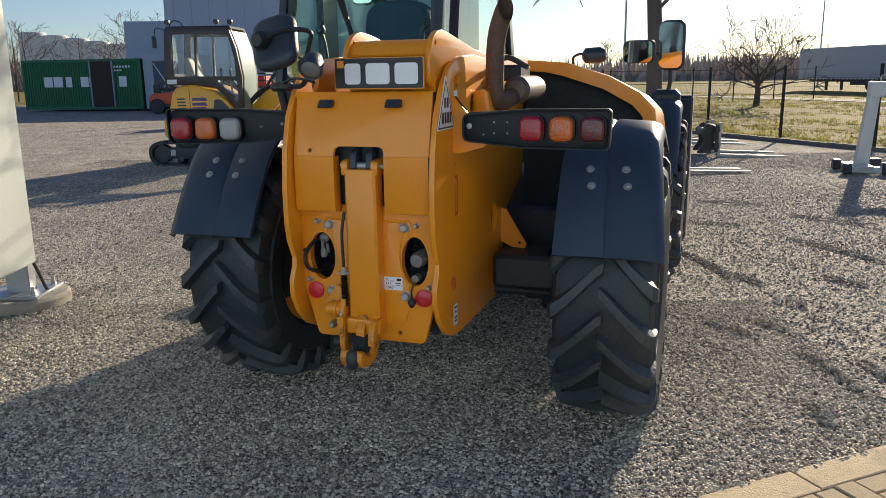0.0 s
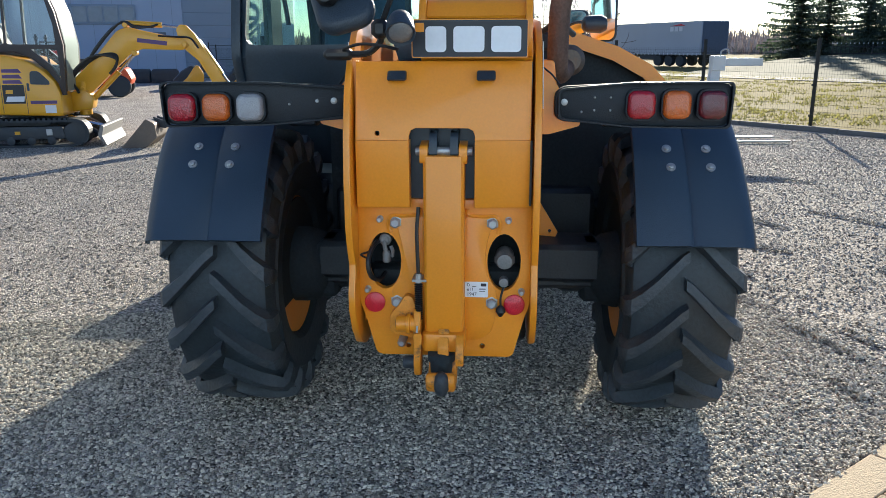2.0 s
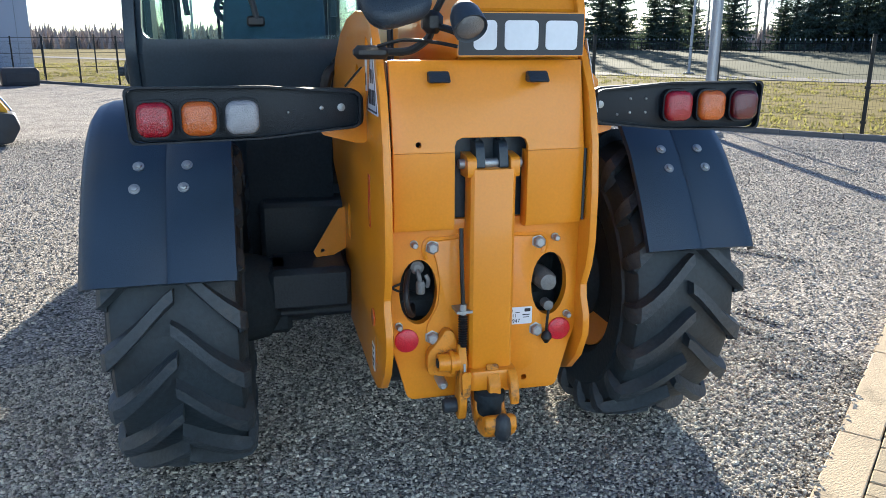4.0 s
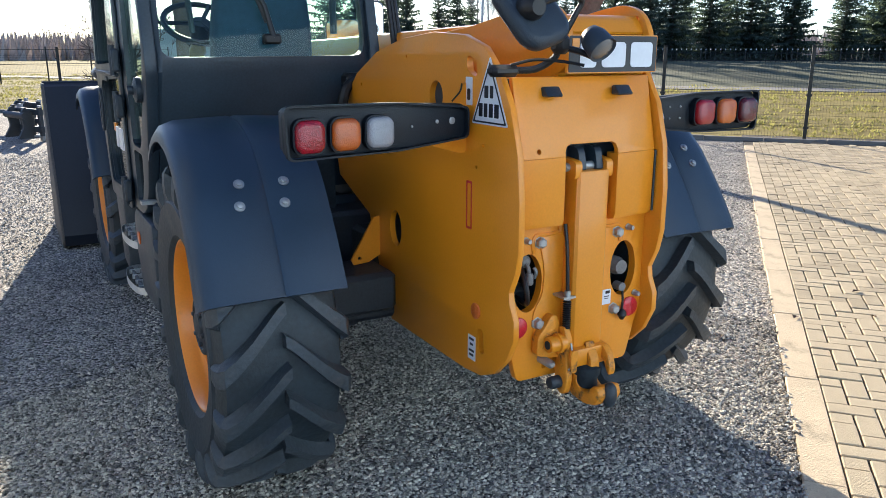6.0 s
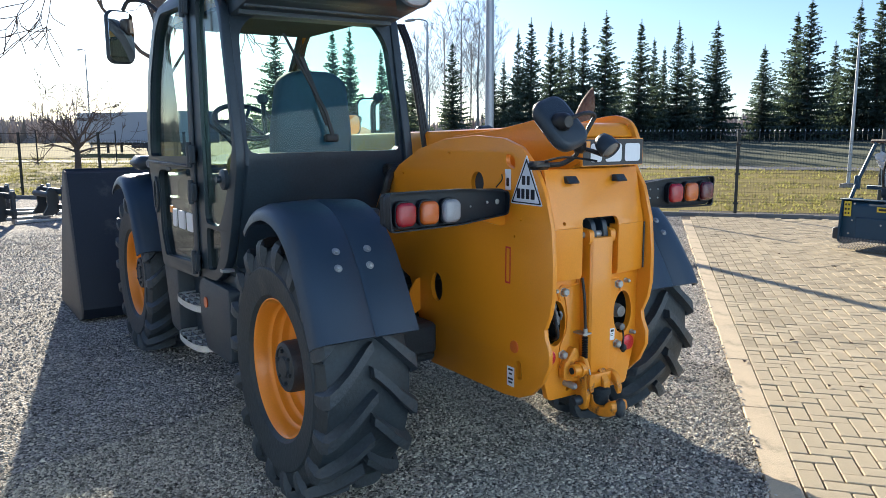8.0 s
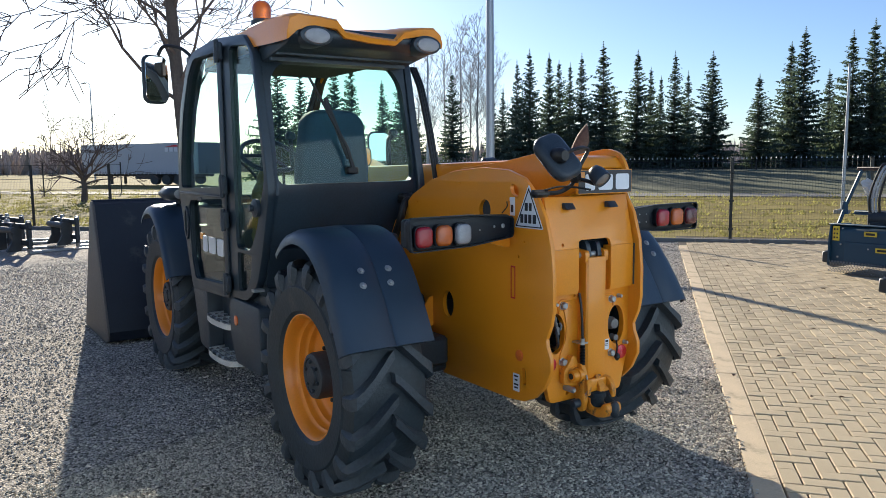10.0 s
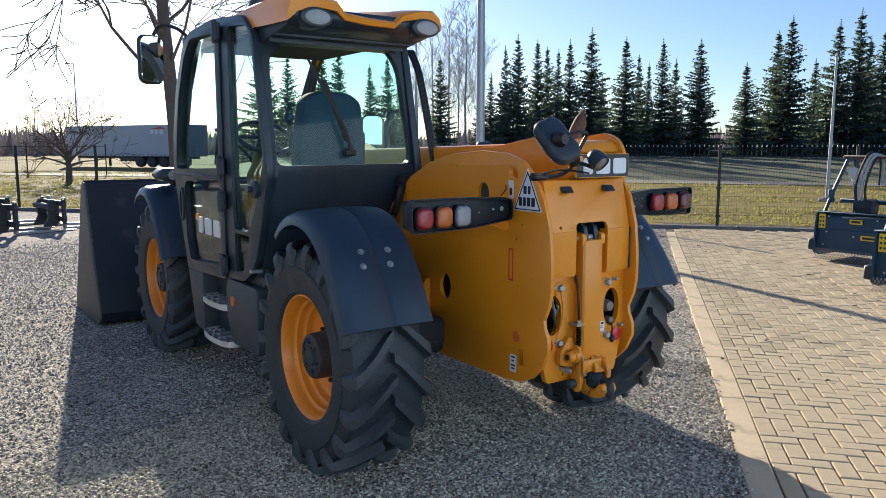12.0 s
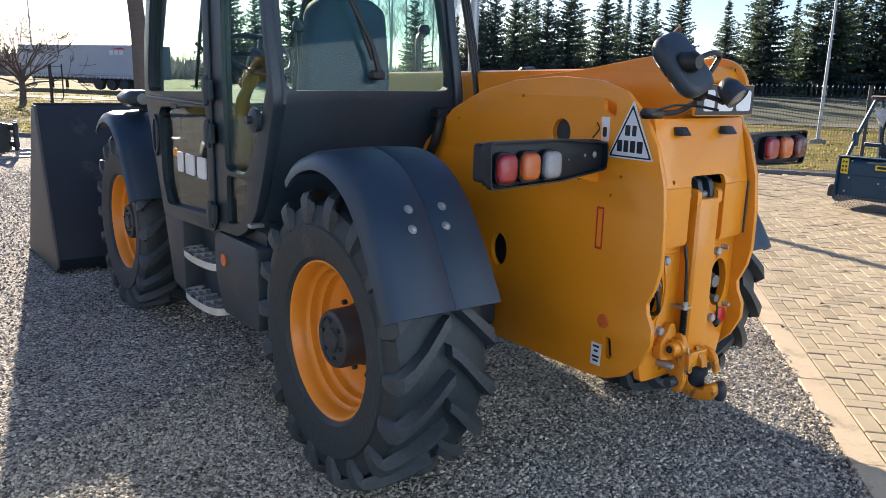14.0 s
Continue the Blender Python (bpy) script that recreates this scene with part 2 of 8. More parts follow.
def smooth_path(pts, k=6):
    """Points of a curve that runs through pts."""
    pts = [Vector(p) for p in pts]
    q = [pts[0] * 2 - pts[1]] + pts + [pts[-1] * 2 - pts[-2]]
    out = []
    for i in range(1, len(q) - 2):
        a, b, c, d = q[i - 1:i + 3]
        for j in range(k):
            t = j / k
            out.append(0.5 * (2 * b + (c - a) * t + (2 * a - 5 * b + 4 * c - d) * t * t + (3 * b - a - 3 * c + d) * t ** 3))
    return out + [pts[-1]]


def rrect(cx, cy, w, h, r, k=4):
    out = []
    for sx, sy, a0 in ((1, 1, 0), (-1, 1, 90), (-1, -1, 180), (1, -1, 270)):
        for i in range(k + 1):
            a = radians(a0 + 90 * i / k)
            out.append((cx + sx * (w / 2 - r) + r * math.cos(a), cy + sy * (h / 2 - r) + r * math.sin(a)))
    return out


def oval(cx, cy, rx, ry, k=24):
    return [(cx + rx * math.cos(2 * math.pi * i / k), cy + ry * math.sin(2 * math.pi * i / k)) for i in range(k)]


def rounded(pts, r, k=3):
    """An outline with its corners rounded."""
    out = []
    n = len(pts)
    for i in range(n):
        p, a, b = Vector(pts[i]), Vector(pts[i - 1]), Vector(pts[(i + 1) % n])
        da, db = a - p, b - p
        q = min(r, da.length * 0.45, db.length * 0.45)
        s, e = p + da.normalized() * q, p + db.normalized() * q
        for j in range(k + 1):
            t = j / k
            out.append(tuple(s * (1 - t) ** 2 + p * 2 * t * (1 - t) + e * t * t))
    return out


def mesh_of(name, bm, material, angle=38):
    bmesh.ops.recalc_face_normals(bm, faces=bm.faces)
    me = bpy.data.meshes.new(name)
    bm.to_mesh(me)
    bm.free()
    me.materials.append(material)
    if angle:
        me.shade_smooth()
        me.set_sharp_from_angle(angle=radians(angle))
    return me


def part(name, bm, material, parent=None, label="", angle=38):
    ob = new(name, mesh_of(name, bm, material, angle))
    ob.parent = parent
    return tagged(ob, label)


def thing(name, m, label, category, group="", kind=""):
    ob = new(name)
    ob.empty_display_size = 0.1
    ob.matrix_world = m
    return tagged(ob, label, category, group, kind)


def solid(name, bm, material, label, category="", group="", kind="", m=None, angle=38):
    ob = part(name, bm, material, None, label, angle)
    if m is not None:
        ob.matrix_world = m
    return tagged(ob, "", category, group, kind)


def array_mesh(name, verts, faces, material, smooth=False):
    """A mesh from arrays: verts (n, 3), faces (m, 3 or 4)."""
    me = bpy.data.meshes.new(name)
    verts, faces = np.asarray(verts, np.float32), np.asarray(faces, np.int32)
    k = faces.shape[1]
    me.vertices.add(len(verts))
    me.vertices.foreach_set("co", verts.ravel())
    me.loops.add(faces.size)
    me.loops.foreach_set("vertex_index", faces.ravel())
    me.polygons.add(len(faces))
    me.polygons.foreach_set("loop_start", np.arange(0, faces.size, k, dtype=np.int32))
    me.update(calc_edges=True)
    me.validate()
    me.materials.append(material)
    if smooth:
        me.shade_smooth()
    else:
        me.shade_flat()
    return me


def merged(meshes, places):
    """Arrays of many copies of triangle meshes, each (verts, faces), at places (index, 4x4 matrix)."""
    vs, fs, n = [], [], 0
    for i, m in places:
        v, f = meshes[i]
        m = np.array(m)
        vs.append(v @ m[:3, :3].T + m[:3, 3])
        fs.append(f + n)
        n += len(v)
    return np.concatenate(vs), np.concatenate(fs)


def arrays_of(bm):
    bmesh.ops.triangulate(bm, faces=bm.faces)
    bm.verts.ensure_lookup_table()
    v = np.array([x.co[:] for x in bm.verts])
    f = np.array([[q.index for q in x.verts] for x in bm.faces])
    bm.free()
    return v, f

# ---- ground ----
FX, FY = 0.384, -0.923                      # along the fence; the yard lies to its left
F0 = (6.29, 20.05)
KX, KY = 0.909, 0.416                       # along the paving kerb
K0 = (0.74, 2.51)


def along_fence(s, off=0.0):
    """A point s metres along the fence, off metres into the yard."""
    return F0[0] + FX * s + FY * off, F0[1] + FY * s - FX * off


def along_kerb(u, v):
    """u metres along the kerb from its near end, v metres away from it over the paving."""
    return K0[0] + KX * u + KY * v, K0[1] + KY * u - KX * v


GRASS = mat("field_grass", (0.23, 0.19, 0.07), 0.95, 0, 0.35, 0.35, 3.0, 0.8, second=(0.16, 0.145, 0.05), amount=0.5, spec=0.05)
GRAVEL = mat("gravel_bed", (0.41, 0.375, 0.33), 0.9, 0, 0.40, 1.4, 55, 0.8, second=(0.26, 0.24, 0.212), amount=0.45, spec=0.2)
ROAD = mat("track_asphalt", (0.16, 0.155, 0.145), 0.9, 0, 0.2, 0.6, 20, 0.4)

# voronoi stones in the gravel bed's own material
_n, _l = GRAVEL.node_tree.nodes, GRAVEL.node_tree.links
_tc = _n.new("ShaderNodeTexCoord")
_vo = _n.new("ShaderNodeTexVoronoi")
_vo.inputs["Scale"].default_value = 74
_l.new(_tc.outputs["Object"], _vo.inputs["Vector"])
_gm = _n.new("ShaderNodeMixRGB")
_gm.blend_type = 'MULTIPLY'
_gm.inputs[0].default_value = 1.0
_bw = _n.new("ShaderNodeMapRange")
_bw.inputs["To Min"].default_value, _bw.inputs["To Max"].default_value = 0.2, 1.75
_bw.clamp = False
_sep = _n.new("ShaderNodeSeparateColor")
_l.new(_vo.outputs["Color"], _sep.inputs[0])
_l.new(_sep.outputs[0], _bw.inputs["Value"])
_p = _n["Principled BSDF"]
_old = _p.inputs["Base Color"].links[0].from_socket
_l.new(_old, _gm.inputs[1])
_l.new(_bw.outputs[0], _gm.inputs[2])
_l.new(_gm.outputs[0], _p.inputs["Base Color"])
_bp2 = _n.new("ShaderNodeBump")
_bp2.inputs["Strength"].default_value, _bp2.inputs["Distance"].default_value = 0.95, 0.02
_bp2.invert = True
_l.new(_vo.outputs["Distance"], _bp2.inputs["Height"])
_l.new(_bp2.outputs[0], _p.inputs["Normal"])

bm = bmesh.new()
bmesh.ops.create_grid(bm, x_segments=4, y_segments=4, size=900)
bmesh.ops.translate(bm, vec=(0, 0, -0.06), verts=bm.verts)
tagged(part("ground", bm, GRASS, None, "dry spring grass field reaching the horizon"), "", "ground", "", "structure")

# gravel yard: a gently uneven sheet between fence, building and street
_yard = [along_fence(30, 0.42), along_fence(-32, 0.42), (-60, 52), (-60, -30)]
bm = bmesh.new()
NY = 90
for i in range(NY + 1):
    for j in range(NY + 1):
        s, t = i / NY, j / NY
        a = Vector(_yard[0]).lerp(Vector(_yard[3]), s)
        b = Vector(_yard[1]).lerp(Vector(_yard[2]), s)
        p = a.lerp(b, t)
        d = math.hypot(p.x, p.y - 3)
        h = 0.012 * noise.noise(Vector((p.x * 0.5, p.y * 0.5, 0))) if d > 9 else 0.0
        bm.verts.new((p.x, p.y, h - 0.008))
bm.verts.ensure_lookup_table()
for i in range(NY):
    for j in range(NY):
        k = i * (NY + 1) + j
        bm.faces.new([bm.verts[q] for q in (k, k + 1, k + NY + 2, k + NY + 1)])
tagged(part("gravel_yard", bm, GRAVEL, None, "grey and beige crushed gravel yard"), "", "ground", "", "structure")

# loose stones where the camera passes near
rng = np.random.default_rng(5)
_sl = [(math.cos(a), math.sin(a), -0.45) for a in (0.2, 1.7, 3.4, 4.9)] + [(0.62 * math.cos(a), 0.62 * math.sin(a), 0.75) for a in (0.5, 2.0, 3.6, 5.2)]
SLAB = (np.array(_sl), np.array([t for i in range(4) for t in ((i, (i + 1) % 4, 4 + (i + 1) % 4), (i, 4 + (i + 1) % 4, 4 + i))] + [(4, 5, 6), (4, 6, 7)]))
CHIP = (np.array([(1, 0, 0), (-1, 0, 0), (0, 1, 0), (0, -1, 0), (0, 0, 1), (0, 0, -1)], float), np.array([(0, 2, 4), (2, 1, 4), (1, 3, 4), (3, 0, 4)]))


def scatter_stones(shape, count, inside, x0, x1, y0, y1, r0, r1):
    pts = np.column_stack([rng.uniform(x0, x1, count), rng.uniform(y0, y1, count)])
    pts = pts[inside(pts[:, 0], pts[:, 1])]
    n = len(pts)
    size = r0 + (r1 - r0) * rng.random(n) ** 1.8
    sc = np.column_stack([size * rng.uniform(0.8, 1.35, n), size * rng.uniform(0.7, 1.1, n), size * rng.uniform(0.5, 0.8, n)])
    ICO_V, ICO_F = shape
    v = np.repeat(ICO_V[None], n, 0) * (1 + rng.normal(0, 0.13, (n, len(ICO_V), 1))) * sc[:, None, :]
    tilt, turn = rng.normal(0, 0.35, n), rng.uniform(0, 6.283, n)
    c, s = np.cos(tilt)[:, None], np.sin(tilt)[:, None]
    y, z = v[:, :, 1] * c - v[:, :, 2] * s, v[:, :, 1] * s + v[:, :, 2] * c
    c, s = np.cos(turn)[:, None], np.sin(turn)[:, None]
    x, y = v[:, :, 0] * c - y * s, v[:, :, 0] * s + y * c
    # gravel lies banked up against the kerb
    to_kerb = (pts[:, 0] - K0[0]) * KY - (pts[:, 1] - K0[1]) * KX
    bank = np.clip((to_kerb + 0.12) / 0.12, 0, 1.1) * 0.028
    out = np.stack([x + pts[:, 0, None], y + pts[:, 1, None], z + (sc[:, 2] * rng.uniform(-0.1, 0.75, n) + bank)[:, None] - 0.008], -1)
    f = ICO_F[None] + (np.arange(n) * len(ICO_V))[:, None, None]
    return out.reshape(-1, 3), f.reshape(-1, 3)


def on_gravel(x, y):
    v = (x - K0[0]) * KY - (y - K0[1]) * KX
    f = (x - F0[0]) * FY - (y - F0[1]) * FX
    return (v < 0.008 + 0.012 * np.sin(x * 9.0) + 0.010 * np.sin(x * 23.0 + 1) + 0.008 * np.sin(x * 57.0)) & (f > 0.5)


def near_band(x, y):
    return on_gravel(x, y) & (x > -3.4) & (x < 2.1) & (y > 2.0) & (y < 5.2)


def outer_band(x, y):
    return on_gravel(x, y) & ~((x > -3.4) & (x < 2.1) & (y > 2.0) & (y < 5.2))


_v, _f = scatter_stones(SLAB, 125000, near_band, -3.4, 2.1, 2.0, 5.2, 0.0048, 0.0112)
tagged(new("gravel_stones", array_mesh("gravel_stones", _v, _f, PEBBLE)), "loose grey and beige gravel stones", "gravel", "", "stuff")
_v, _f = scatter_stones(CHIP, 290000, outer_band, -7.0, 11.5, 1.6, 15.0, 0.0062, 0.0145)
tagged(new("outer_gravel_stones", array_mesh("outer_gravel_stones", _v, _f, PEBBLE)), "loose gravel stones further out", "gravel", "", "stuff")

# gravel thrown up into low ridges by turning tyres
_rv, _rf, _k = [], [], 0
for _x, _y, _dx, _dy in ((2.34, 8.1, 0.54, -0.3), (3.08, 7.2, 0.4, -1.0), (1.95, 6.7, 0.15, -0.95), (1.56, 4.73, 0.25, -0.32), (1.87, 4.78, 0.14, -0.26), (1.95, 4.16, 0.06, -0.55), (1.70, 3.47, 0.0, -0.25), (2.22, 4.02, 0.0, -0.28),
                         (2.79, 5.8, 0.2, -0.3), (2.18, 5.17, 0.18, -0.13), (2.13, 5.9, 0.14, -0.33), (3.6, 8.4, 0.5, -0.6), (4.1, 6.8, 0.3, -1.0), (2.9, 9.4, 0.7, -0.4), (3.3, 5.0, 0.2, -0.5), (4.6, 8.8, 0.6, -0.7)):
    _ln = math.hypot(_dx, _dy)
    for _i in range(int(420 * _ln)):
        _t, _o = rng.random(), rng.normal(0, 0.020)
        _z = 0.030 * math.exp(-(_o / 0.022) ** 2) * rng.random() * math.sin(3.1416 * _t) ** 0.5
        _px = _x + _dx * _t - _dy / _ln * _o + 0.04 * _ln * math.sin(3.1416 * _t)
        _py = _y + _dy * _t + _dx / _ln * _o
        _q = CHIP[0] * rng.uniform(0.007, 0.014) * rng.uniform(0.7, 1.3, (6, 1)) * (1, 1, 0.7)
        _rv.append(_q + (_px, _py, _z))
        _rf.append(CHIP[1] + _k)
        _k += 6
tagged(new("gravel_ridges", array_mesh("gravel_ridges", np.concatenate(_rv), np.concatenate(_rf), PEBBLE)), "low gravel ridges left by turning tyres", "gravel", "", "stuff")

# low grass tufts of the field beyond the fence
BLADE = mat("grass_blades", (0.44, 0.385, 0.145), 0.9, 0, 0.35, 0.3, 5, 0, second=(0.34, 0.33, 0.105), amount=0.5, island=1.0, spec=0.1)
_vs, _fs, _k = [], [], 0
_n_tuft = 8000
for _i in range(_n_tuft):
    _d = 0.3 + 26 * rng.random() ** 1.5
    _p0 = along_fence(rng.uniform(-40, 26), -_d)
    _patch = noise.noise(Vector((_p0[0] * 0.35, _p0[1] * 0.35, 2)))
    if _patch < -0.25:
        continue
    _hh = 0.045 + 0.075 * max(0, _patch) + 0.03 * rng.random()
    for _b in range(7):
        _a, _r = rng.uniform(0, 6.283), rng.uniform(0.02, 0.22)
        _bx, _by = _p0[0] + _r * math.cos(_a), _p0[1] + _r * math.sin(_a)
        _t = rng.uniform(0, 6.283)
        _w, _ln = 0.018 + 0.012 * rng.random(), rng.uniform(0.03, 0.16)
        _vs += [(_bx - _w * math.sin(_t), _by + _w * math.cos(_t), -0.06), (_bx + _w * math.sin(_t), _by - _w * math.cos(_t), -0.06), (_bx + _ln * math.cos(_t), _by + _ln * math.sin(_t), -0.05 + _hh * rng.uniform(0.5, 1.3))]
        _fs.append((_k, _k + 1, _k + 2))
        _k += 3
tagged(new("field_grass", array_mesh("field_grass", _vs, _fs, BLADE)), "matted dry yellow-green grass", "grass", "", "stuff")

# the track across the field and a low earth edge behind it
def strip(name, s0, s1, o0, o1, z, material, label):
    bm = bmesh.new()
    q = [bm.verts.new((*along_fence(s, o), z)) for s, o in ((s0, o0), (s1, o0), (s1, o1), (s0, o1))]
    q2 = [bm.verts.new((*along_fence(s, o), z - 0.05)) for s, o in ((s0, o0), (s1, o0), (s1, o1), (s0, o1))]
    bm.faces.new(q)
    bm.faces.new(q2[::-1])
    for i in range(4):
        bm.faces.new((q[i], q[(i + 1) % 4], q2[(i + 1) % 4], q2[i]))
    return tagged(part(name, bm, material, None, label), "", "road", "", "structure")


strip("field_track", -120, 120, -23.0, -20.0, -0.03, ROAD, "pale worn asphalt track across the field")

# kerb below the fence
for _i in range(46):
    _a = -24 + _i
    bm = bmesh.new()
    box(bm, 0.004, 0.996, 0, 0.09, -0.1, 0.075 + 0.006 * math.sin(_i * 2.3), 0.008)
    _x, _y = along_fence(_a, 0.36)
    solid("kerb_stone", bm, GREYKERB, "grey concrete kerb stone below the fence", "kerb", "kerb stones below the fence", "", pose(_x, _y, 0, 0, 0, math.degrees(math.atan2(FY, FX))))

# ---- the telehandler: x to its right, y ahead, z up, from the ground under its rear plate ----
machine = thing("telehandler", pose(-0.288, 2.909, 0, 0, 0, -17.0), "yellow and black telescopic handler standing on a gravel yard", "telehandler")
WHEEL_R, REAR_Y, FRONT_Y = 0.59, 0.845, 3.68


def tyre_mesh(bm, cx, cy):
    half = [(0.305, 0.17), (0.33, 0.195), (0.40, 0.209), (0.448, 0.212), (0.456, 0.203), (0.50, 0.197), (0.525, 0.184), (0.539, 0.155), (0.543, 0.10)]
    prof = [(r, -h) for r, h in half] + [(0.545, 0.0)] + half[::-1]
    rings = []
    n = 64
    for r, h in prof:
        rings.append([bm.verts.new((cx + h, cy - r * math.cos(2 * math.pi * k / n), WHEEL_R + r * math.sin(2 * math.pi * k / n))) for k in range(n)])
    for a, b in zip(rings, rings[1:] + rings[:1]):
        for k in range(n):
            bm.faces.new((a[k], a[(k + 1) % n], b[(k + 1) % n], b[k]))


def lug_mesh(side):
    """One tread lug about the wheel's axis: a long bar from the middle to the shoulder."""
    bm = bmesh.new()
    rows = []
    for x, r, s, w in ((-0.006, 0.587, 0.0, 0.019), (0.02, 0.590, 0.035, 0.021), (0.06, 0.591, 0.105, 0.0225), (0.11, 0.589, 0.195, 0.024), (0.16, 0.584, 0.275, 0.027), (0.196, 0.574, 0.325, 0.030),
                       (0.209, 0.552, 0.340, 0.031), (0.214, 0.515, 0.345, 0.029), (0.213, 0.478, 0.345, 0.025), (0.206, 0.458, 0.345, 0.022)):
        base = min(0.538, r - 0.004) if x < 0.2 else r - 0.02
        xo = x if x < 0.2 else x + 0.004
        xb = x if x < 0.2 else x - 0.020
        quad = []
        for rr, ww, xx in ((base, w * 1.42, xb), (r, w * 0.92, xo), (r, -w * 0.92, xo), (base, -w * 1.42, xb)):
            ang = ww / 0.56 - s
            quad.append(bm.verts.new((side * xx, -rr * math.cos(ang), rr * math.sin(ang))))
        rows.append(quad)
    for a, b in zip(rows, rows[1:]):
        for k in range(4):
            bm.faces.new((a[k], a[(k + 1) % 4], b[(k + 1) % 4], b[k]))
    bm.faces.new(rows[0])
    bm.faces.new(rows[-1])
    return mesh_of("tread_lug", bm, LUG, 30)


LUGS = {-1: lug_mesh(-1), 1: lug_mesh(1)}


def wheel(side, cy):
    """rim (the wheel itself) > hub, valve_hole, added inner cover; tyre > tread lugs; side -1 is the machine's left."""
    cx = -0.885 if side < 0 else 0.85
    bm = bmesh.new()
    s = side
    prof = [(0.300, -0.17), (0.305, 0.160), (0.316, 0.165), (0.321, 0.171), (0.318, 0.178), (0.308, 0.179), (0.300, 0.170), (0.296, 0.152), (0.290, 0.140), (0.290, 0.122), (0.284, 0.110), (0.274, 0.104), (0.271, 0.092),
            (0.271, 0.078), (0.264, 0.068), (0.254, 0.062), (0.250, 0.050), (0.249, 0.036), (0.240, 0.026), (0.215, 0.020), (0.19, 0.012), (0.10, 0.008), (0.10, -0.03), (0.26, -0.03), (0.288, -0.168)]
    lathe(bm, [(r, s * h) for r, h in prof], 56, (cx, cy, WHEEL_R))
    rim = part("wheel", bm, RIM, machine, "orange-yellow steel wheel")
    # dark lining over the orange inner side of the rim
    bm = bmesh.new()
    lathe(bm, [(r, s * h) for r, h in ((0.284, -0.166), (0.279, -0.155), (0.250, -0.06), (0.13, -0.05), (0.13, -0.09), (0.235, -0.10), (0.272, -0.166))], 40, (cx, cy, WHEEL_R))
    part("wheel_back", bm, VOID, rim, "dark inner side of the wheel")
    bm = bmesh.new()
    tyre_mesh(bm, cx, cy)
    t = part("tyre", bm, RUBBER, machine, "dusty black rubber tyre with chevron lugs", 30)
    for half in (-1, 1):
        for i in range(18):
            ob = new("tread_lug", LUGS[half])
            ob.parent = t
            ob.matrix_local = Matrix.Translation((cx, cy, WHEEL_R)) @ Matrix.Rotation(-2 * math.pi * (i + (0.5 if half > 0 else 0.0)) / 18, 4, 'X')
    # added dark plate that hides all but the lowest orange of the rim
    bm = bmesh.new()
    prism(bm, [(cy + 0.296 * math.cos(a), WHEEL_R + 0.296 * math.sin(a)) for a in [radians(-24 + 228 * k / 30) for k in range(31)]], "x", cx - s * 0.178, cx - s * 0.172)
    part("inner_cover", bm, VOID, rim, "dark plate added over the wheel's inner side")
    bm = bmesh.new()
    lathe(bm, [(0.125, s * 0.0), (0.125, s * 0.03), (0.118, s * 0.04), (0.116, s * 0.135), (0.110, s * 0.15), (0.092, s * 0.155), (0.088, s * 0.148), (0.05, s * 0.150), (0.046, s * 0.160), (0.02, s * 0.163)], 36, (cx, cy, WHEEL_R))
    for i in range(6):
        a = 2 * math.pi * i / 6 + 0.3
        lathe(bm, [(0.009, 0), (0.009, s * 0.012), (0.005, s * 0.015)], 6, (cx + s * 0.148, cy + 0.072 * math.cos(a), WHEEL_R + 0.072 * math.sin(a)))
    for i in range(10):
        a = 2 * math.pi * i / 10
        lathe(bm, [(0.011, 0), (0.011, s * 0.018), (0.006, s * 0.022)], 6, (cx + s * 0.01, cy + 0.165 * math.cos(a), WHEEL_R + 0.165 * math.sin(a)))
    part("hub", bm, DARK, rim, "black steel wheel hub")
    bm = bmesh.new()
    lathe(bm, [(0.024, s * 0.0), (0.024, s * 0.006), (0.013, s * 0.008)], 14, (cx + s * 0.014, cy + 0.172, WHEEL_R - 0.125))
    part("valve_hole", bm, DARK, rim, "dark round valve opening")


for _s in (-1, 1):
    for _y in (REAR_Y + (0.02 if _s > 0 else 0), FRONT_Y):
        wheel(_s, _y)


def fender(side, prof, x0, x1, taper=0.0):
    """A plastic mudguard swept along a side outline of (y, z) from front to rear: top sheet, groove, rolled outer lip."""
    bm = bmesh.new()
    line = smooth_path([(0, y, z) for y, z in prof], 5)
    sec = [(x0, -0.012), (x0 + 0.004, 0.004), (x0 + 0.03, 0.006), (x0 + 0.185, 0.012), (x0 + 0.20, 0.003), (x0 + 0.215, 0.012), (x1 - 0.06, 0.004), (x1 - 0.022, -0.010), (x1 - 0.004, -0.035), (x1, -0.065), (x1 - 0.010, -0.065), (x1 - 0.016, -0.038), (x1 - 0.034, -0.018), (x1 - 0.07, -0.008), (x0 + 0.03, -0.008)]
    rows = []
    for i, p in enumerate(line):
        d = (line[min(i + 1, len(line) - 1)] - line[max(i - 1, 0)]).normalized()
        nrm = Vector((0, d.z, -d.y))
        pull = taper * min(1.0, max(0.0, (p.z - 0.88) / 0.42))
        rows.append([bm.verts.new((side * (x - pull * (x - x0) / (x1 - x0)), p.y + nrm.y * h, p.z + nrm.z * h)) for x, h in sec])
    for a, b in zip(rows, rows[1:]):
        for k in range(len(sec)):
            bm.faces.new((a[k], a[(k + 1) % len(sec)], b[(k + 1) % len(sec)], b[k]))
    bm.faces.new(rows[0])
    bm.faces.new(rows[-1])
    return part("mudguard", bm, FENDER, machine, "dark grey plastic mudguard", 50)


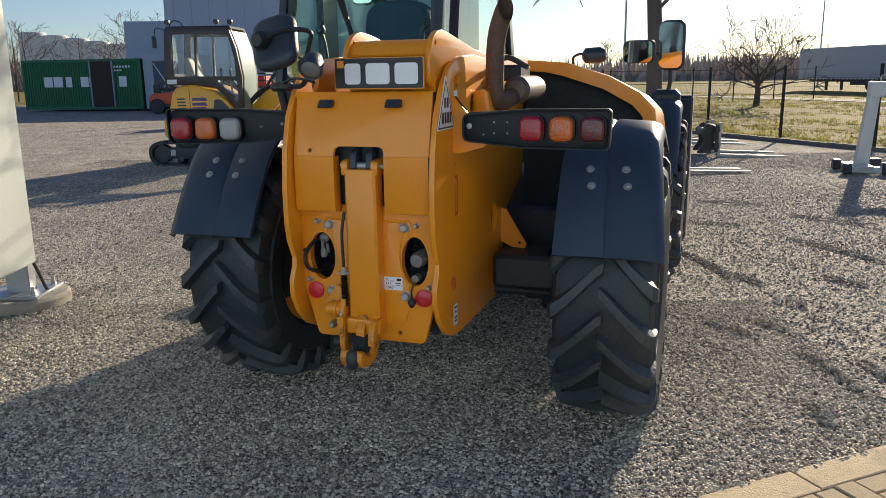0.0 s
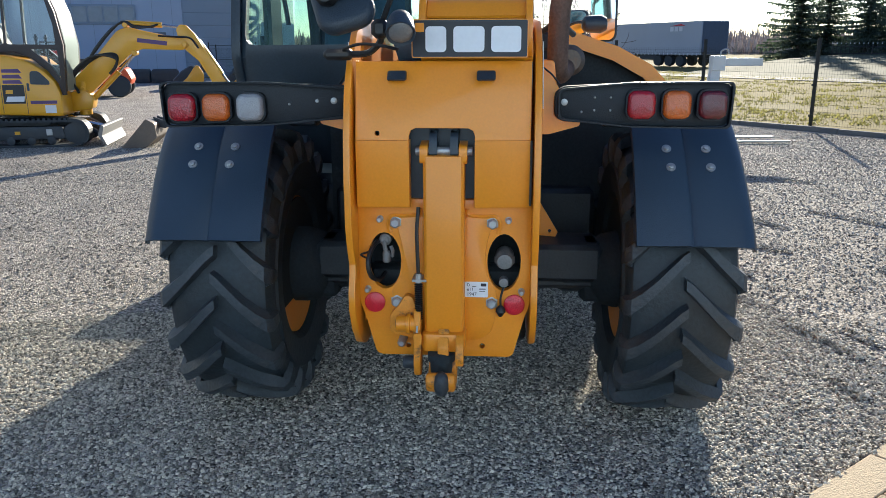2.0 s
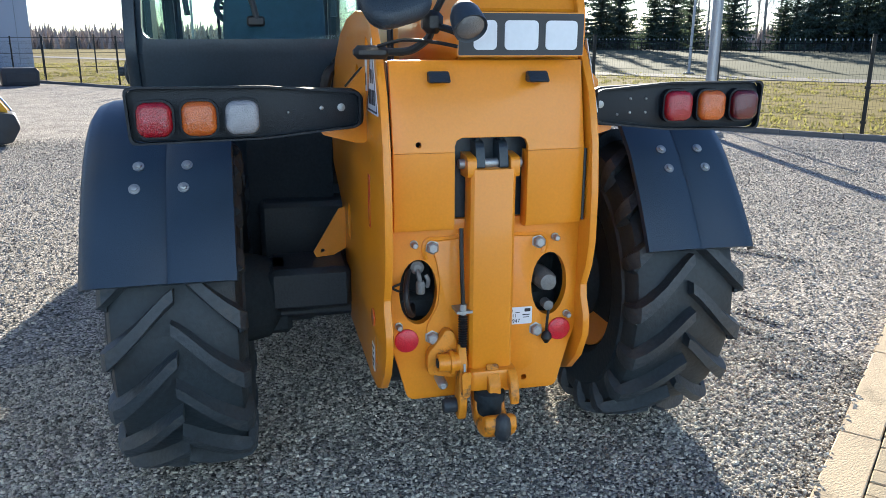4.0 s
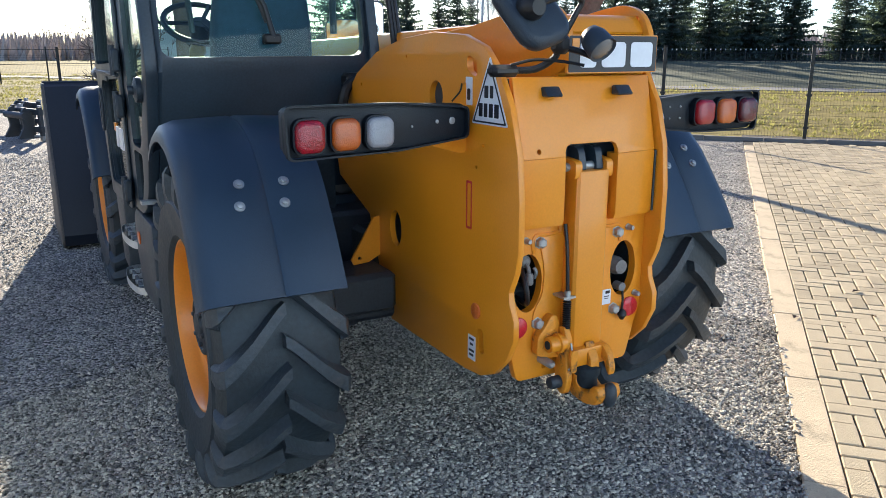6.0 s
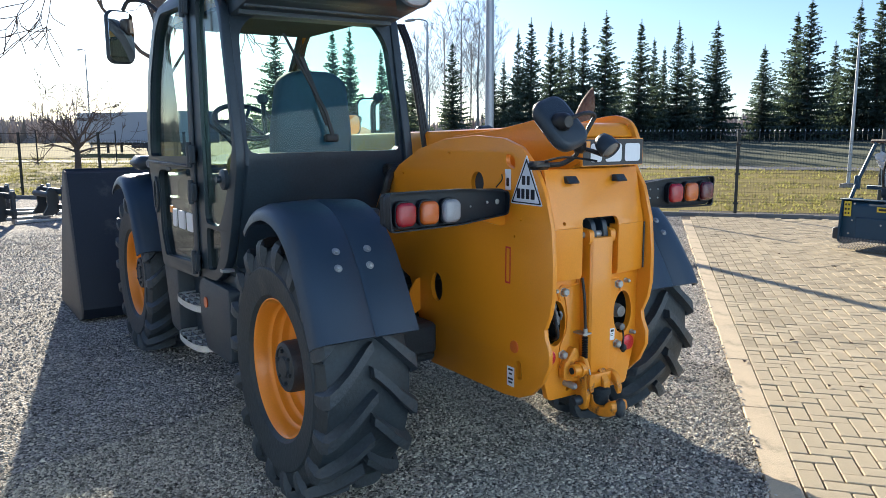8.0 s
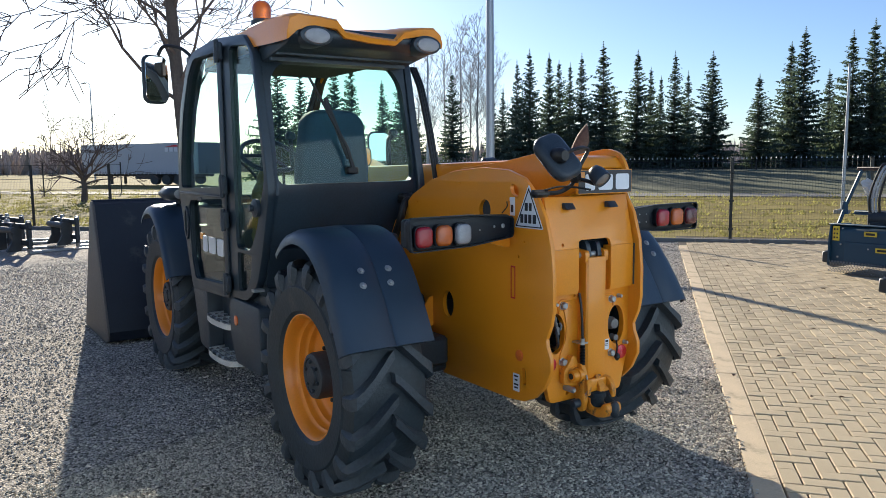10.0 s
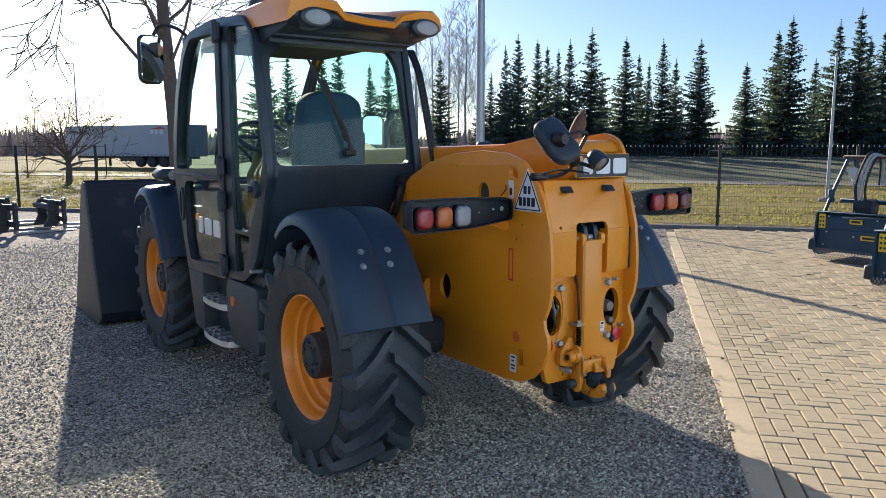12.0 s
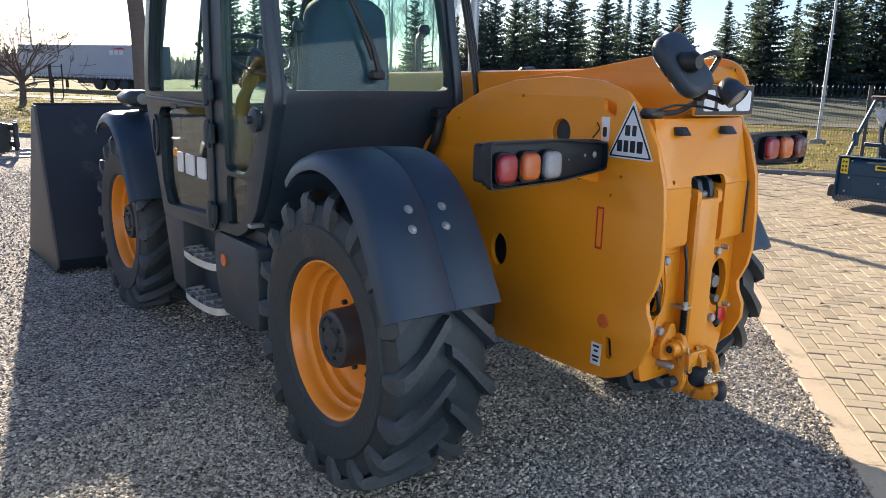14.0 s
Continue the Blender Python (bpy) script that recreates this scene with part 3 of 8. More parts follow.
def fender_bolt(f, side, x, y, z, slope):
    bm = bmesh.new()
    lathe(bm, [(0.017, 0.0), (0.017, 0.004), (0.010, 0.005), (0.010, 0.011), (0.006, 0.013)], 12, (0, 0, 0), "z")
    d = Vector((0, -math.cos(radians(slope)), math.sin(radians(slope))))
    bmesh.ops.transform(bm, matrix=Matrix.Translation(Vector((side * x, y, z)) + d * 0.009) @ d.to_track_quat('Z', 'Y').to_matrix().to_4x4(), verts=bm.verts)
    part("bolt", bm, STEEL, f, "zinc-plated bolt with washer")


REAR_GUARD = [(1.07, 1.212), (1.01, 1.262), (0.92, 1.303), (0.80, 1.322), (0.67, 1.302), (0.56, 1.248), (0.465, 1.162), (0.395, 1.065), (0.33, 0.96), (0.262, 0.835)]
FRONT_GUARD = [(y + 2.84, z + (0.0 if y > 0.6 else -0.01)) for y, z in REAR_GUARD]
for _s, _x0, _x1 in ((-1, 0.685, 1.14), (1, 0.655, 1.085)):
    _sh = 0.02 if _s > 0 else 0.0
    _f = fender(_s, [(y + _sh, z) for y, z in REAR_GUARD], _x0, _x1, 0.045 if _s > 0 else 0.01)
    for _x in ((_x0 + 0.135, _x0 + 0.275) if _s < 0 else (_x0 + 0.12, _x0 + 0.26)):
        fender_bolt(_f, _s, _x, 0.452 + _sh, 1.148, 45)
        fender_bolt(_f, _s, _x + 0.012, 0.409 + _sh, 1.088, 40)
    fender(_s, FRONT_GUARD, _x0 + 0.02, _x1 + (0.02 if _s < 0 else -0.06))
    # bracket between chassis and mudguard
    bm = bmesh.new()
    box(bm, min(_s * 0.58, _s * 0.70), max(_s * 0.58, _s * 0.70), 0.76, 0.84, 1.20, 1.28, 0.01)
    part("mudguard_bracket", bm, PLASTIC, machine)
    # knuckle and drum inside the rear wheel
    bm = bmesh.new()
    lathe(bm, [(0.10, _s * 0.56), (0.15, _s * 0.60), (0.165, _s * 0.66), (0.165, _s * 0.74), (0.10, _s * 0.80)], 22, (0, REAR_Y, WHEEL_R))
    box(bm, min(_s * 0.52, _s * 0.64), max(_s * 0.52, _s * 0.64), REAR_Y - 0.08, REAR_Y + 0.08, WHEEL_R - 0.13, WHEEL_R + 0.13, 0.02)
    part("steering_knuckle", bm, VOID, machine, "dark steering knuckle")

# ---- rear frame: two side plates, base plate, cover ----
SIDE = [(1.35, 1.19), (1.28, 1.30), (1.08, 1.46), (0.88, 1.545), (0.66, 1.592), (0.42, 1.61), (0.22, 1.598), (0.10, 1.562), (0.02, 1.49), (-0.045, 1.39), (-0.085, 1.26), (-0.10, 1.12),
        (-0.10, 0.98), (-0.085, 0.91), (-0.055, 0.845), (-0.06, 0.81), (-0.085, 0.76), (-0.085, 0.70), (-0.045, 0.62), (0.02, 0.555), (0.10, 0.520), (0.20, 0.508), (0.78, 0.505), (0.83, 0.56), (0.90, 0.72), (0.98, 0.90), (1.30, 1.02)]
for _s in (-1, 1):
    bm = bmesh.new()
    _holes = [oval(0.73, 0.89, 0.05, 0.07), oval(0.40, 1.405, 0.046, 0.05), rounded([(0.14, 1.47), (0.20, 1.49), (0.20, 1.54), (0.14, 1.52)], 0.02), rounded([(0.08, 0.60), (0.11, 0.60), (0.12, 0.68), (0.09, 0.68)], 0.012)]
    for _y, _z in ((1.2, 1.28), (1.03, 1.42), (0.26, 1.30), (0.3, 1.24), (0.1, 1.27), (0.62, 1.53), (0.14, 1.2)):
        _holes.append(oval(_y, _z, 0.006, 0.006, 8))
    prism(bm, SIDE, "x", _s * 0.30, _s * 0.278, _holes, 0.004)
    if _s > 0:
        bmesh.ops.translate(bm, vec=(0, 0.026, 0), verts=bm.verts)
    part("side_plate", bm, YELLOW, machine, "yellow steel rear side plate with cut-outs", 30)
    bm = bmesh.new()
    lathe(bm, [(0.058, 0), (0.062, -_s * 0.02), (0.046, -_s * 0.022), (0.046, -_s * 0.05), (0.01, -_s * 0.05)], 20, (_s * 0.279, 0.40, 1.405))
    part("pin_boss", bm, BLACK, machine)
    # fold-out flap seen beside the wheel
    bm = bmesh.new()
    prism(bm, [(_s * 0.285, 0.915), (_s * 0.325, 0.905), (_s * 0.425, 0.74), (_s * 0.415, 0.72), (_s * 0.35, 0.725), (_s * 0.285, 0.76)], "y", 0.88, 0.892, [oval(_s * 0.39, 0.745, 0.008, 0.008, 8)])
    part("bracket_plate", bm, YELLOW, machine)
    bm = bmesh.new()
    prism(bm, oval(0.13, 0.735, 0.027, 0.027, 20), "x", _s * 0.3005, _s * 0.306, (), 0.002)
    part("reflector", bm, REFLECT_ORANGE, machine, "round orange side reflector")
    bm = bmesh.new()
    prism(bm, rrect(0.155, 0.60, 0.048, 0.085, 0.003), "x", _s * 0.3005, _s * 0.3015)
    _st = part("sticker", bm, WHITE, machine, "white warning sticker")
    bm = bmesh.new()
    for _z, _w in ((0.63, 0.03), (0.612, 0.02), (0.59, 0.034), (0.575, 0.026)):
        prism(bm, rrect(0.155, _z, _w, 0.008, 0.001, 1), "x", _s * 0.3018, _s * 0.3024)
    part("print", bm, BLACKPRINT, _st)
    # red outlined mark
    bm = bmesh.new()
    prism(bm, rrect(0.18, 1.075, 0.034, 0.155, 0.003), "x", _s * 0.3005, _s * 0.3015, [rrect(0.18, 1.075, 0.022, 0.14, 0.002)])
    part("height_mark", bm, REFLECT_RED, machine, "thin red rectangular outline mark")
    # small white sticker and the warning triangle with bars
    bm = bmesh.new()
    prism(bm, rrect(0.185, 1.43, 0.04, 0.085, 0.004), "x", _s * 0.3005, _s * 0.3015)
    _st = part("sticker", bm, WHITE, machine, "small white sticker")
    bm = bmesh.new()
    prism(bm, rrect(0.185, 1.42, 0.018, 0.035, 0.006), "x", _s * 0.3018, _s * 0.3024)
    part("print", bm, BLACKPRINT, _st)
    bm = bmesh.new()
    prism(bm, rounded([(0.165, 1.335), (-0.035, 1.335), (0.065, 1.535)], 0.008), "x", _s * 0.3005, _s * 0.3025)
    _st = part("triangle_sign", bm, WHITE, machine, "white triangular sign with black bars")
    bm = bmesh.new()
    prism(bm, rounded([(0.158, 1.34), (-0.028, 1.34), (0.065, 1.52)], 0.006), "x", _s * 0.3027, _s * 0.3031, [rounded([(0.148, 1.345), (-0.018, 1.345), (0.065, 1.506)], 0.006)])
    part("sign_border", bm, BLACKPRINT, _st)
    for _y, _z, _w, _h in ((0.082, 1.432, 0.022, 0.036), (0.053, 1.432, 0.018, 0.036), (0.113, 1.378, 0.022, 0.040), (0.085, 1.378, 0.020, 0.040), (0.056, 1.378, 0.022, 0.040), (0.025, 1.378, 0.024, 0.040)):
        bm = bmesh.new()
        prism(bm, rrect(_y, _z, _w, _h, 0.002, 1), "x", _s * 0.3027, _s * 0.3031)
        part("bar", bm, BLACKPRINT, _st)

# base plate with two oval openings
bm = bmesh.new()
prism(bm, rounded([(-0.278, 1.05), (0.278, 1.05), (0.278, 0.70), (0.262, 0.66), (0.225, 0.52), (-0.225, 0.52), (-0.262, 0.66), (-0.278, 0.70)], 0.02), "y", 0.0, 0.03,
      [oval(-0.193, 0.845, 0.054, 0.095), oval(0.193, 0.845, 0.054, 0.095), oval(-0.12, 0.555, 0.009, 0.009, 10), oval(0.125, 0.558, 0.009, 0.009, 10)], 0.003)
base = part("rear_base_plate", bm, YELLOW, machine, "yellow steel base plate with two oval openings", 30)
for _s in (-1, 1):
    bm = bmesh.new()
    lathe(bm, [(0.034, 0), (0.034, -0.006), (0.030, -0.009)], 24, (_s * 0.228, -0.001, 0.705), "y")
    part("reflector", bm, REFLECT_RED, machine, "round red rear reflector")
    for _x, _z, _r in ((0.155, 0.975, 0.017), (0.155, 0.71, 0.017), (0.205, 0.985, 0.009), (0.25, 0.75, 0.009)):
        bm = bmesh.new()
        lathe(bm, [(_r * 1.25, 0), (_r * 1.25, -0.005), (_r, -0.006), (_r, -0.022), (_r * 0.7, -0.026)], 6 if _r > 0.01 else 10, (_s * _x, 0.0, _z), "y")
        part("bolt", bm, STEEL, base, "grey hexagonal bolt")
    bm = bmesh.new()
    prism(bm, rounded([(_s * 0.06, 0.995), (_s * 0.165, 0.995), (_s * 0.142, 0.93), (_s * 0.132, 0.87), (_s * 0.138, 0.80), (_s * 0.172, 0.745), (_s * 0.168, 0.66), (_s * 0.15, 0.60), (_s * 0.11, 0.58), (_s * 0.06, 0.58)], 0.02), "y", -0.005, 0.0, (), 0.002)
    part("inner_plate", bm, YELLOW, base, "", 30)
    # raised pipe bead round the lower corners
    bm = bmesh.new()
    tube(bm, smooth_path([(_s * 0.075, 0, 1.02), (_s * 0.08, 0, 1.0), (_s * 0.13, 0, 0.995), (_s * 0.165, 0, 0.995), (_s * 0.178, 0, 0.97), (_s * 0.172, 0, 0.94)]), 0.008, 6)
    part("weld_bead", bm, YELLOW, base)
    # box behind each opening, coloured black for the shade inside
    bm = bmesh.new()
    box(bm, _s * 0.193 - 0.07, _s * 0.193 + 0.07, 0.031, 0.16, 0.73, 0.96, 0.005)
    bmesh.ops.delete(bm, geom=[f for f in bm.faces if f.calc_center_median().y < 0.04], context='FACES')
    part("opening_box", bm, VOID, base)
# couplings in the openings
bm = bmesh.new()
lathe(bm, [(0.020, 0.06), (0.020, 0.015), (0.011, 0.008)], 12, (-0.193, 0, 0.912), "y")
tube(bm, smooth_path([(-0.193, 0.02, 0.912), (-0.192, 0.0, 0.895), (-0.188, 0.0, 0.875)]), 0.007, 8)
lathe(bm, [(0.010, 0.0), (0.013, -0.008), (0.013, -0.034), (0.009, -0.038)], 12, (-0.187, 0.0, 0.878), "z")
part("brake_coupling", bm, DULL, base, "dull grey hose coupling")
bm = bmesh.new()
tube(bm, smooth_path([(-0.172, -0.002, 0.895), (-0.166, -0.006, 0.88), (-0.168, 0.0, 0.86)]), 0.006, 7)
part("coupling_tail", bm, DULL, base)
bm = bmesh.new()
lathe(bm, [(0.031, 0.10), (0.031, 0.03), (0.025, 0.022), (0.024, 0.008), (0.014, 0.006)], 20, (0.195, 0, 0.845), "y")
box(bm, 0.162, 0.228, 0.03, 0.045, 0.832, 0.858, 0.004)
part("trailer_socket", bm, DULL, base, "round grey trailer socket")
bm = bmesh.new()
lathe(bm, [(0.015, 0.03), (0.015, -0.004), (0.007, -0.006)], 14, (0.193, 0, 0.778), "y")
plug = part("small_socket", bm, DULL, base, "small grey socket")
bm = bmesh.new()
tube(bm, smooth_path([(0.193, -0.006, 0.765), (0.184, -0.02, 0.735), (0.184, -0.018, 0.705)]), 0.004, 6)
lathe(bm, [(0.004, 0.016), (0.014, 0.006), (0.016, -0.006), (0.006, -0.022)], 12, (0.184, -0.02, 0.692), "z")
part("socket_plug", bm, HOSE, base, "black rubber plug on a cord")
bm = bmesh.new()
tube(bm, smooth_path([(-0.245, -0.006, 0.875), (-0.268, -0.014, 0.868), (-0.25, -0.010, 0.855)]), 0.0035, 6)
part("wire_loop", bm, HOSE, base)

bm = bmesh.new()
tube(bm, smooth_path([(-0.205, 0.05, 0.905), (-0.225, -0.01, 0.90), (-0.238, -0.055, 0.86), (-0.230, -0.055, 0.81), (-0.21, -0.01, 0.785), (-0.20, 0.05, 0.79)]), 0.008, 8)
part("brake_hose", bm, HOSE, base, "black looped brake hose")

# sticker with bars
bm = bmesh.new()
prism(bm, rrect(0.105, 0.755, 0.075, 0.052, 0.004), "y", -0.0052, -0.0062)
_st = part("sticker", bm, WHITE, machine, "white approval sticker with black print")
for _x, _z, _w, _h in ((0.128, 0.771, 0.018, 0.010), (0.124, 0.757, 0.022, 0.003), (0.124, 0.7495, 0.02, 0.002), (0.098, 0.765, 0.014, 0.002)):
    bm = bmesh.new()
    prism(bm, rrect(_x, _z, _w, _h, 0.001, 1), "y", -0.0064, -0.007)
    part("bar", bm, BLACKPRINT, _st)


def lettering(body, x, z, size, parent):
    """Printed characters in the built-in font, upright and facing -y."""
    cu = bpy.data.curves.new("lettering", 'FONT')
    cu.body, cu.size, cu.extrude = body, size, 0.0002
    tmp = bpy.data.objects.new("lettering", cu)
    me = bpy.data.meshes.new_from_object(tmp)
    bpy.data.objects.remove(tmp)
    me.materials.clear()
    me.materials.append(BLACKPRINT)
    me.transform(pose(x, -0.0067, z, 90))
    ob = new("lettering", me)
    ob.parent = parent
    return ob


lettering("D", 0.074, 0.766, 0.014, _st)
lettering("e11", 0.074, 0.751, 0.015, _st)
lettering("1947", 0.074, 0.734, 0.016, _st)

# cover: upper panel leans out, lower panels upright, notch for the mast
_prof_x = 0.268


def cover_panel(pts, y_of, thick, holes=()):
    """A panel drawn in x and z and bent to y_of(z)."""
    bm = bmesh.new()
    prism(bm, pts, "y", 0.0, thick, holes, 0.003)
    for v in bm.verts:
        v.co.y += y_of(v.co.z) + 0.020 * max(0.0, (v.co.x - 0.10) / 0.17)
    return bm


_notch = [(0.098, 1.24), (0.098, 1.255), (0.092, 1.270), (0.078, 1.277), (-0.083, 1.277), (-0.097, 1.270), (-0.103, 1.255), (-0.103, 1.24)]
bm = cover_panel([(-_prof_x, 1.475), (_prof_x, 1.475), (_prof_x, 1.24)] + _notch + [(-_prof_x, 1.24)], lambda z: -0.055 + (z - 1.24) * 0.23, 0.02, [oval(-0.2, 1.262, 0.008, 0.008, 10)])
cover = part("rear_cover", bm, YELLOW, machine, "yellow sheet-metal rear cover", 30)
for _a, _b in ((-_prof_x, -0.103), (0.098, _prof_x)):
    bm = bmesh.new()
    prism(bm, [(-0.055, 1.24), (-0.055, 1.05), (-0.048, 1.032), (-0.02, 1.026), (0.0, 1.03), (0.0, 1.24)], "x", _a, _b, (), 0.003)
    for v in bm.verts:
        v.co.y += 0.020 * max(0.0, (v.co.x - 0.10) / 0.17)
    part("lower_cover", bm, YELLOW, cover, "", 30)
for _x in (-0.14, 0.13):
    bm = bmesh.new()
    box(bm, _x - 0.028, _x + 0.028, -0.042, 0.0, 1.418, 1.447, 0.004)
    for v in bm.verts:
        if v.co.z > 1.44 and v.co.y < -0.02:
            v.co.y += 0.018
    part("rubber_stop", bm, PLASTIC, cover, "black rubber stop")
bm = bmesh.new()
tube(bm, [(0.270, -0.037, 1.04), (0.270, -0.037, 1.24)], 0.004, 6)
part("hinge", bm, DARK, cover)
bm = bmesh.new()
box(bm, -0.27, 0.27, 0.02, 0.05, 1.0, 1.47)
part("cover_backing", bm, BLACK, machine)

# badge: black plate with plain white blocks
bm = bmesh.new()
prism(bm, rrect(0.08, 1.54, 0.34, 0.105, 0.004), "y", -0.032, -0.02)
badge = part("badge_plate", bm, BLACKPRINT, machine, "black badge plate with plain white blocks")
bm = bmesh.new()
prism(bm, rrect(0.08, 1.54, 0.346, 0.111, 0.005), "y", -0.030, -0.018, [rrect(0.08, 1.54, 0.336, 0.101, 0.004)])
part("badge_rim", bm, YELLOW, badge)
for _x, _w in ((-0.02, 0.062), (0.078, 0.092), (0.188, 0.088)):
    bm = bmesh.new()
    prism(bm, rrect(_x, 1.538, _w, 0.074, 0.012), "y", -0.034, -0.0322)
    part("badge_block", bm, WHITE, badge, "plain white block")
bm = bmesh.new()
prism(bm, rrect(-0.068, 1.572, 0.026, 0.026, 0.002), "y", -0.034, -0.0322)
part("badge_square", bm, YELLOW, badge)

# lift ram with eye, spring cable and hitch
bm = bmesh.new()
_ram = rounded([(-0.062, -0.065), (0.068, -0.065), (0.068, 0.02), (-0.062, 0.02)], 0.025)
prism(bm, _ram, "z", 0.60, 1.195, (), 0.004)
ram = part("hitch_mast", bm, YELLOW, machine, "upright yellow steel hitch mast", 30)
for _a, _b in ((-0.07, -0.045), (0.05, 0.075)):
    bm = bmesh.new()
    prism(bm, rounded([(-0.06, 1.17), (0.03, 1.17), (0.03, 1.235), (-0.06, 1.225)], 0.015), "x", _a, _b)
    part("mast_ear", bm, YELLOW, ram)
bm = bmesh.new()
tube(bm, [(-0.085, -0.02, 1.205), (0.09, -0.02, 1.205)], 0.014, 12)
part("mast_pin", bm, STEEL, ram)
bm = bmesh.new()
for _x in (-0.03, 0.035):
    prism(bm, rounded([(-0.05, 1.19), (0.04, 1.19), (0.04, 1.265), (-0.03, 1.265)], 0.02), "x", _x - 0.012, _x + 0.012)
tube(bm, smooth_path([(-0.02, 0.0, 1.2), (-0.03, 0.0, 1.27), (0.0, 0.05, 1.3)]), 0.010, 7)
tube(bm, smooth_path([(0.03, 0.0, 1.2), (0.04, 0.0, 1.265), (0.02, 0.05, 1.3)]), 0.010, 7)
part("ram_head", bm, BLACK, ram, "black ram head with hoses")
bm = bmesh.new()
prism(bm, rounded([(-0.067, -0.088), (0.073, -0.088), (0.073, 0.02), (-0.067, 0.02)], 0.02), "z", 0.568, 0.628, (), 0.006)
part("mast_foot", bm, YELLOW, ram, "yellow foot collar of the mast")
bm = bmesh.new()
prism(bm, rounded([(-0.070, 0.645), (-0.086, 0.622), (-0.108, 0.592), (-0.110, 0.552), (-0.080, 0.556)], 0.008), "x", -0.014, 0.022, (), 0.006)
part("foot_rib", bm, YELLOW_WORN, ram, "chipped rib under the mast", 40)
bm = bmesh.new()
prism(bm, rounded([(-0.02, 0.56), (-0.02, 0.50), (-0.05, 0.458), (-0.12, 0.452), (-0.17, 0.466), (-0.192, 0.50), (-0.180, 0.532), (-0.150, 0.526), (-0.130, 0.500), (-0.10, 0.492), (-0.075, 0.51), (-0.07, 0.56)], 0.012), "x", -0.046, 0.046, (), 0.010)
hook = part("pickup_hook", bm, YELLOW_WORN, machine, "chipped yellow pick-up hook", 40)
bm = bmesh.new()
lathe(bm, [(0.004, 0.460), (0.015, 0.465), (0.023, 0.482), (0.024, 0.506), (0.020, 0.526), (0.010, 0.538), (0.003, 0.540)], 20, (0.004, -0.182, 0), "z")
part("hook_tip", bm, DARK, hook, "dark worn steel hook tip", 60)
bm = bmesh.new()
lathe(bm, [(0.030, 0.488), (0.036, 0.498), (0.036, 0.535), (0.044, 0.538), (0.044, 0.562), (0.032, 0.57)], 20, (-0.004, -0.076, 0), "z")
part("hook_pin", bm, VOID, hook, "dark greasy locking pin")
bm = bmesh.new()
prism(bm, rounded([(-0.030, 0.700), (-0.025, 0.655), (-0.024, 0.50), (-0.050, 0.472), (-0.078, 0.480), (-0.090, 0.53), (-0.080, 0.60), (-0.086, 0.655), (-0.062, 0.705)], 0.016), "x", -0.094, -0.070, (), 0.006)
arm_l = part("release_arm", bm, YELLOW_WORN, machine, "yellow release arm with chipped edges", 40)
bm = bmesh.new()
lathe(bm, [(0.017, -0.132), (0.021, -0.126), (0.021, -0.094)], 16, (0, -0.048, 0.515), "x")
part("arm_pin", bm, DARK, arm_l, "dark steel pin end")
bm = bmesh.new()
lathe(bm, [(0.014, -0.150), (0.024, -0.150), (0.026, -0.145), (0.026, -0.118), (0.033, -0.116), (0.033, -0.106), (0.027, -0.104), (0.027, -0.090)], 20, (0, -0.058, 0.652), "x")
part("pivot_tube", bm, YELLOW, arm_l, "yellow pivot tube")
bm = bmesh.new()
lathe(bm, [(0.014, -0.1525), (0.014, -0.145)], 14, (0, -0.058, 0.652), "x")
part("pivot_end", bm, VOID, arm_l, "dark open tube end")
bm = bmesh.new()
tube(bm, smooth_path([(-0.080, -0.086, 0.655), (-0.082, -0.096, 0.62), (-0.082, -0.094, 0.58), (-0.086, -0.086, 0.565)]), 0.0035, 6)
part("spring_clip", bm, STEEL, arm_l, "bent steel spring clip")
bm = bmesh.new()
prism(bm, rounded([(-0.05, 0.625), (-0.092, 0.628), (-0.118, 0.604), (-0.132, 0.560), (-0.126, 0.532), (-0.112, 0.548), (-0.098, 0.580), (-0.05, 0.585)], 0.010), "x", 0.044, 0.070, (), 0.005)
part("hook_guard", bm, YELLOW_WORN, machine, "yellow hook guard with rusty edge", 40)
bm = bmesh.new()
tube(bm, smooth_path([(-0.078, -0.03, 1.03), (-0.082, -0.05, 0.95), (-0.078, -0.055, 0.82)]), 0.006, 8)
cable = part("control_cable", bm, HOSE, machine, "black control cable with spring")
bm = bmesh.new()
tube(bm, [(-0.078, -0.055, 0.82), (-0.078, -0.055, 0.79)], 0.010, 8)
prism(bm, [(-0.098, 0.795), (-0.052, 0.795), (-0.052, 0.802), (-0.098, 0.802)], "y", -0.065, 0.0)
part("cable_end", bm, STEEL, cable)
bm = bmesh.new()
lathe(bm, [(0.009 + 0.005 * (_i % 2), 0.0036 * _i) for _i in range(35)], 10, (-0.078, -0.055, 0.665), "z")
part("bellows", bm, HOSE, cable, "black rubber bellows")
bm = bmesh.new()
tube(bm, [(-0.078, -0.055, 0.66), (-0.078, -0.098, 0.62), (-0.078, -0.099, 0.57)], 0.006, 8)
prism(bm, rounded([(-0.092, 0.635), (-0.064, 0.635), (-0.068, 0.56), (-0.088, 0.56)], 0.01), "y", -0.104, -0.096)
part("latch_lever", bm, YELLOW_WORN, cable)
bm = bmesh.new()
prism(bm, rounded([(-0.175, 0.61), (-0.08, 0.59), (-0.072, 0.66), (-0.10, 0.735), (-0.122, 0.742), (-0.150, 0.70), (-0.175, 0.675)], 0.016), "y", -0.038, -0.005, (), 0.004)
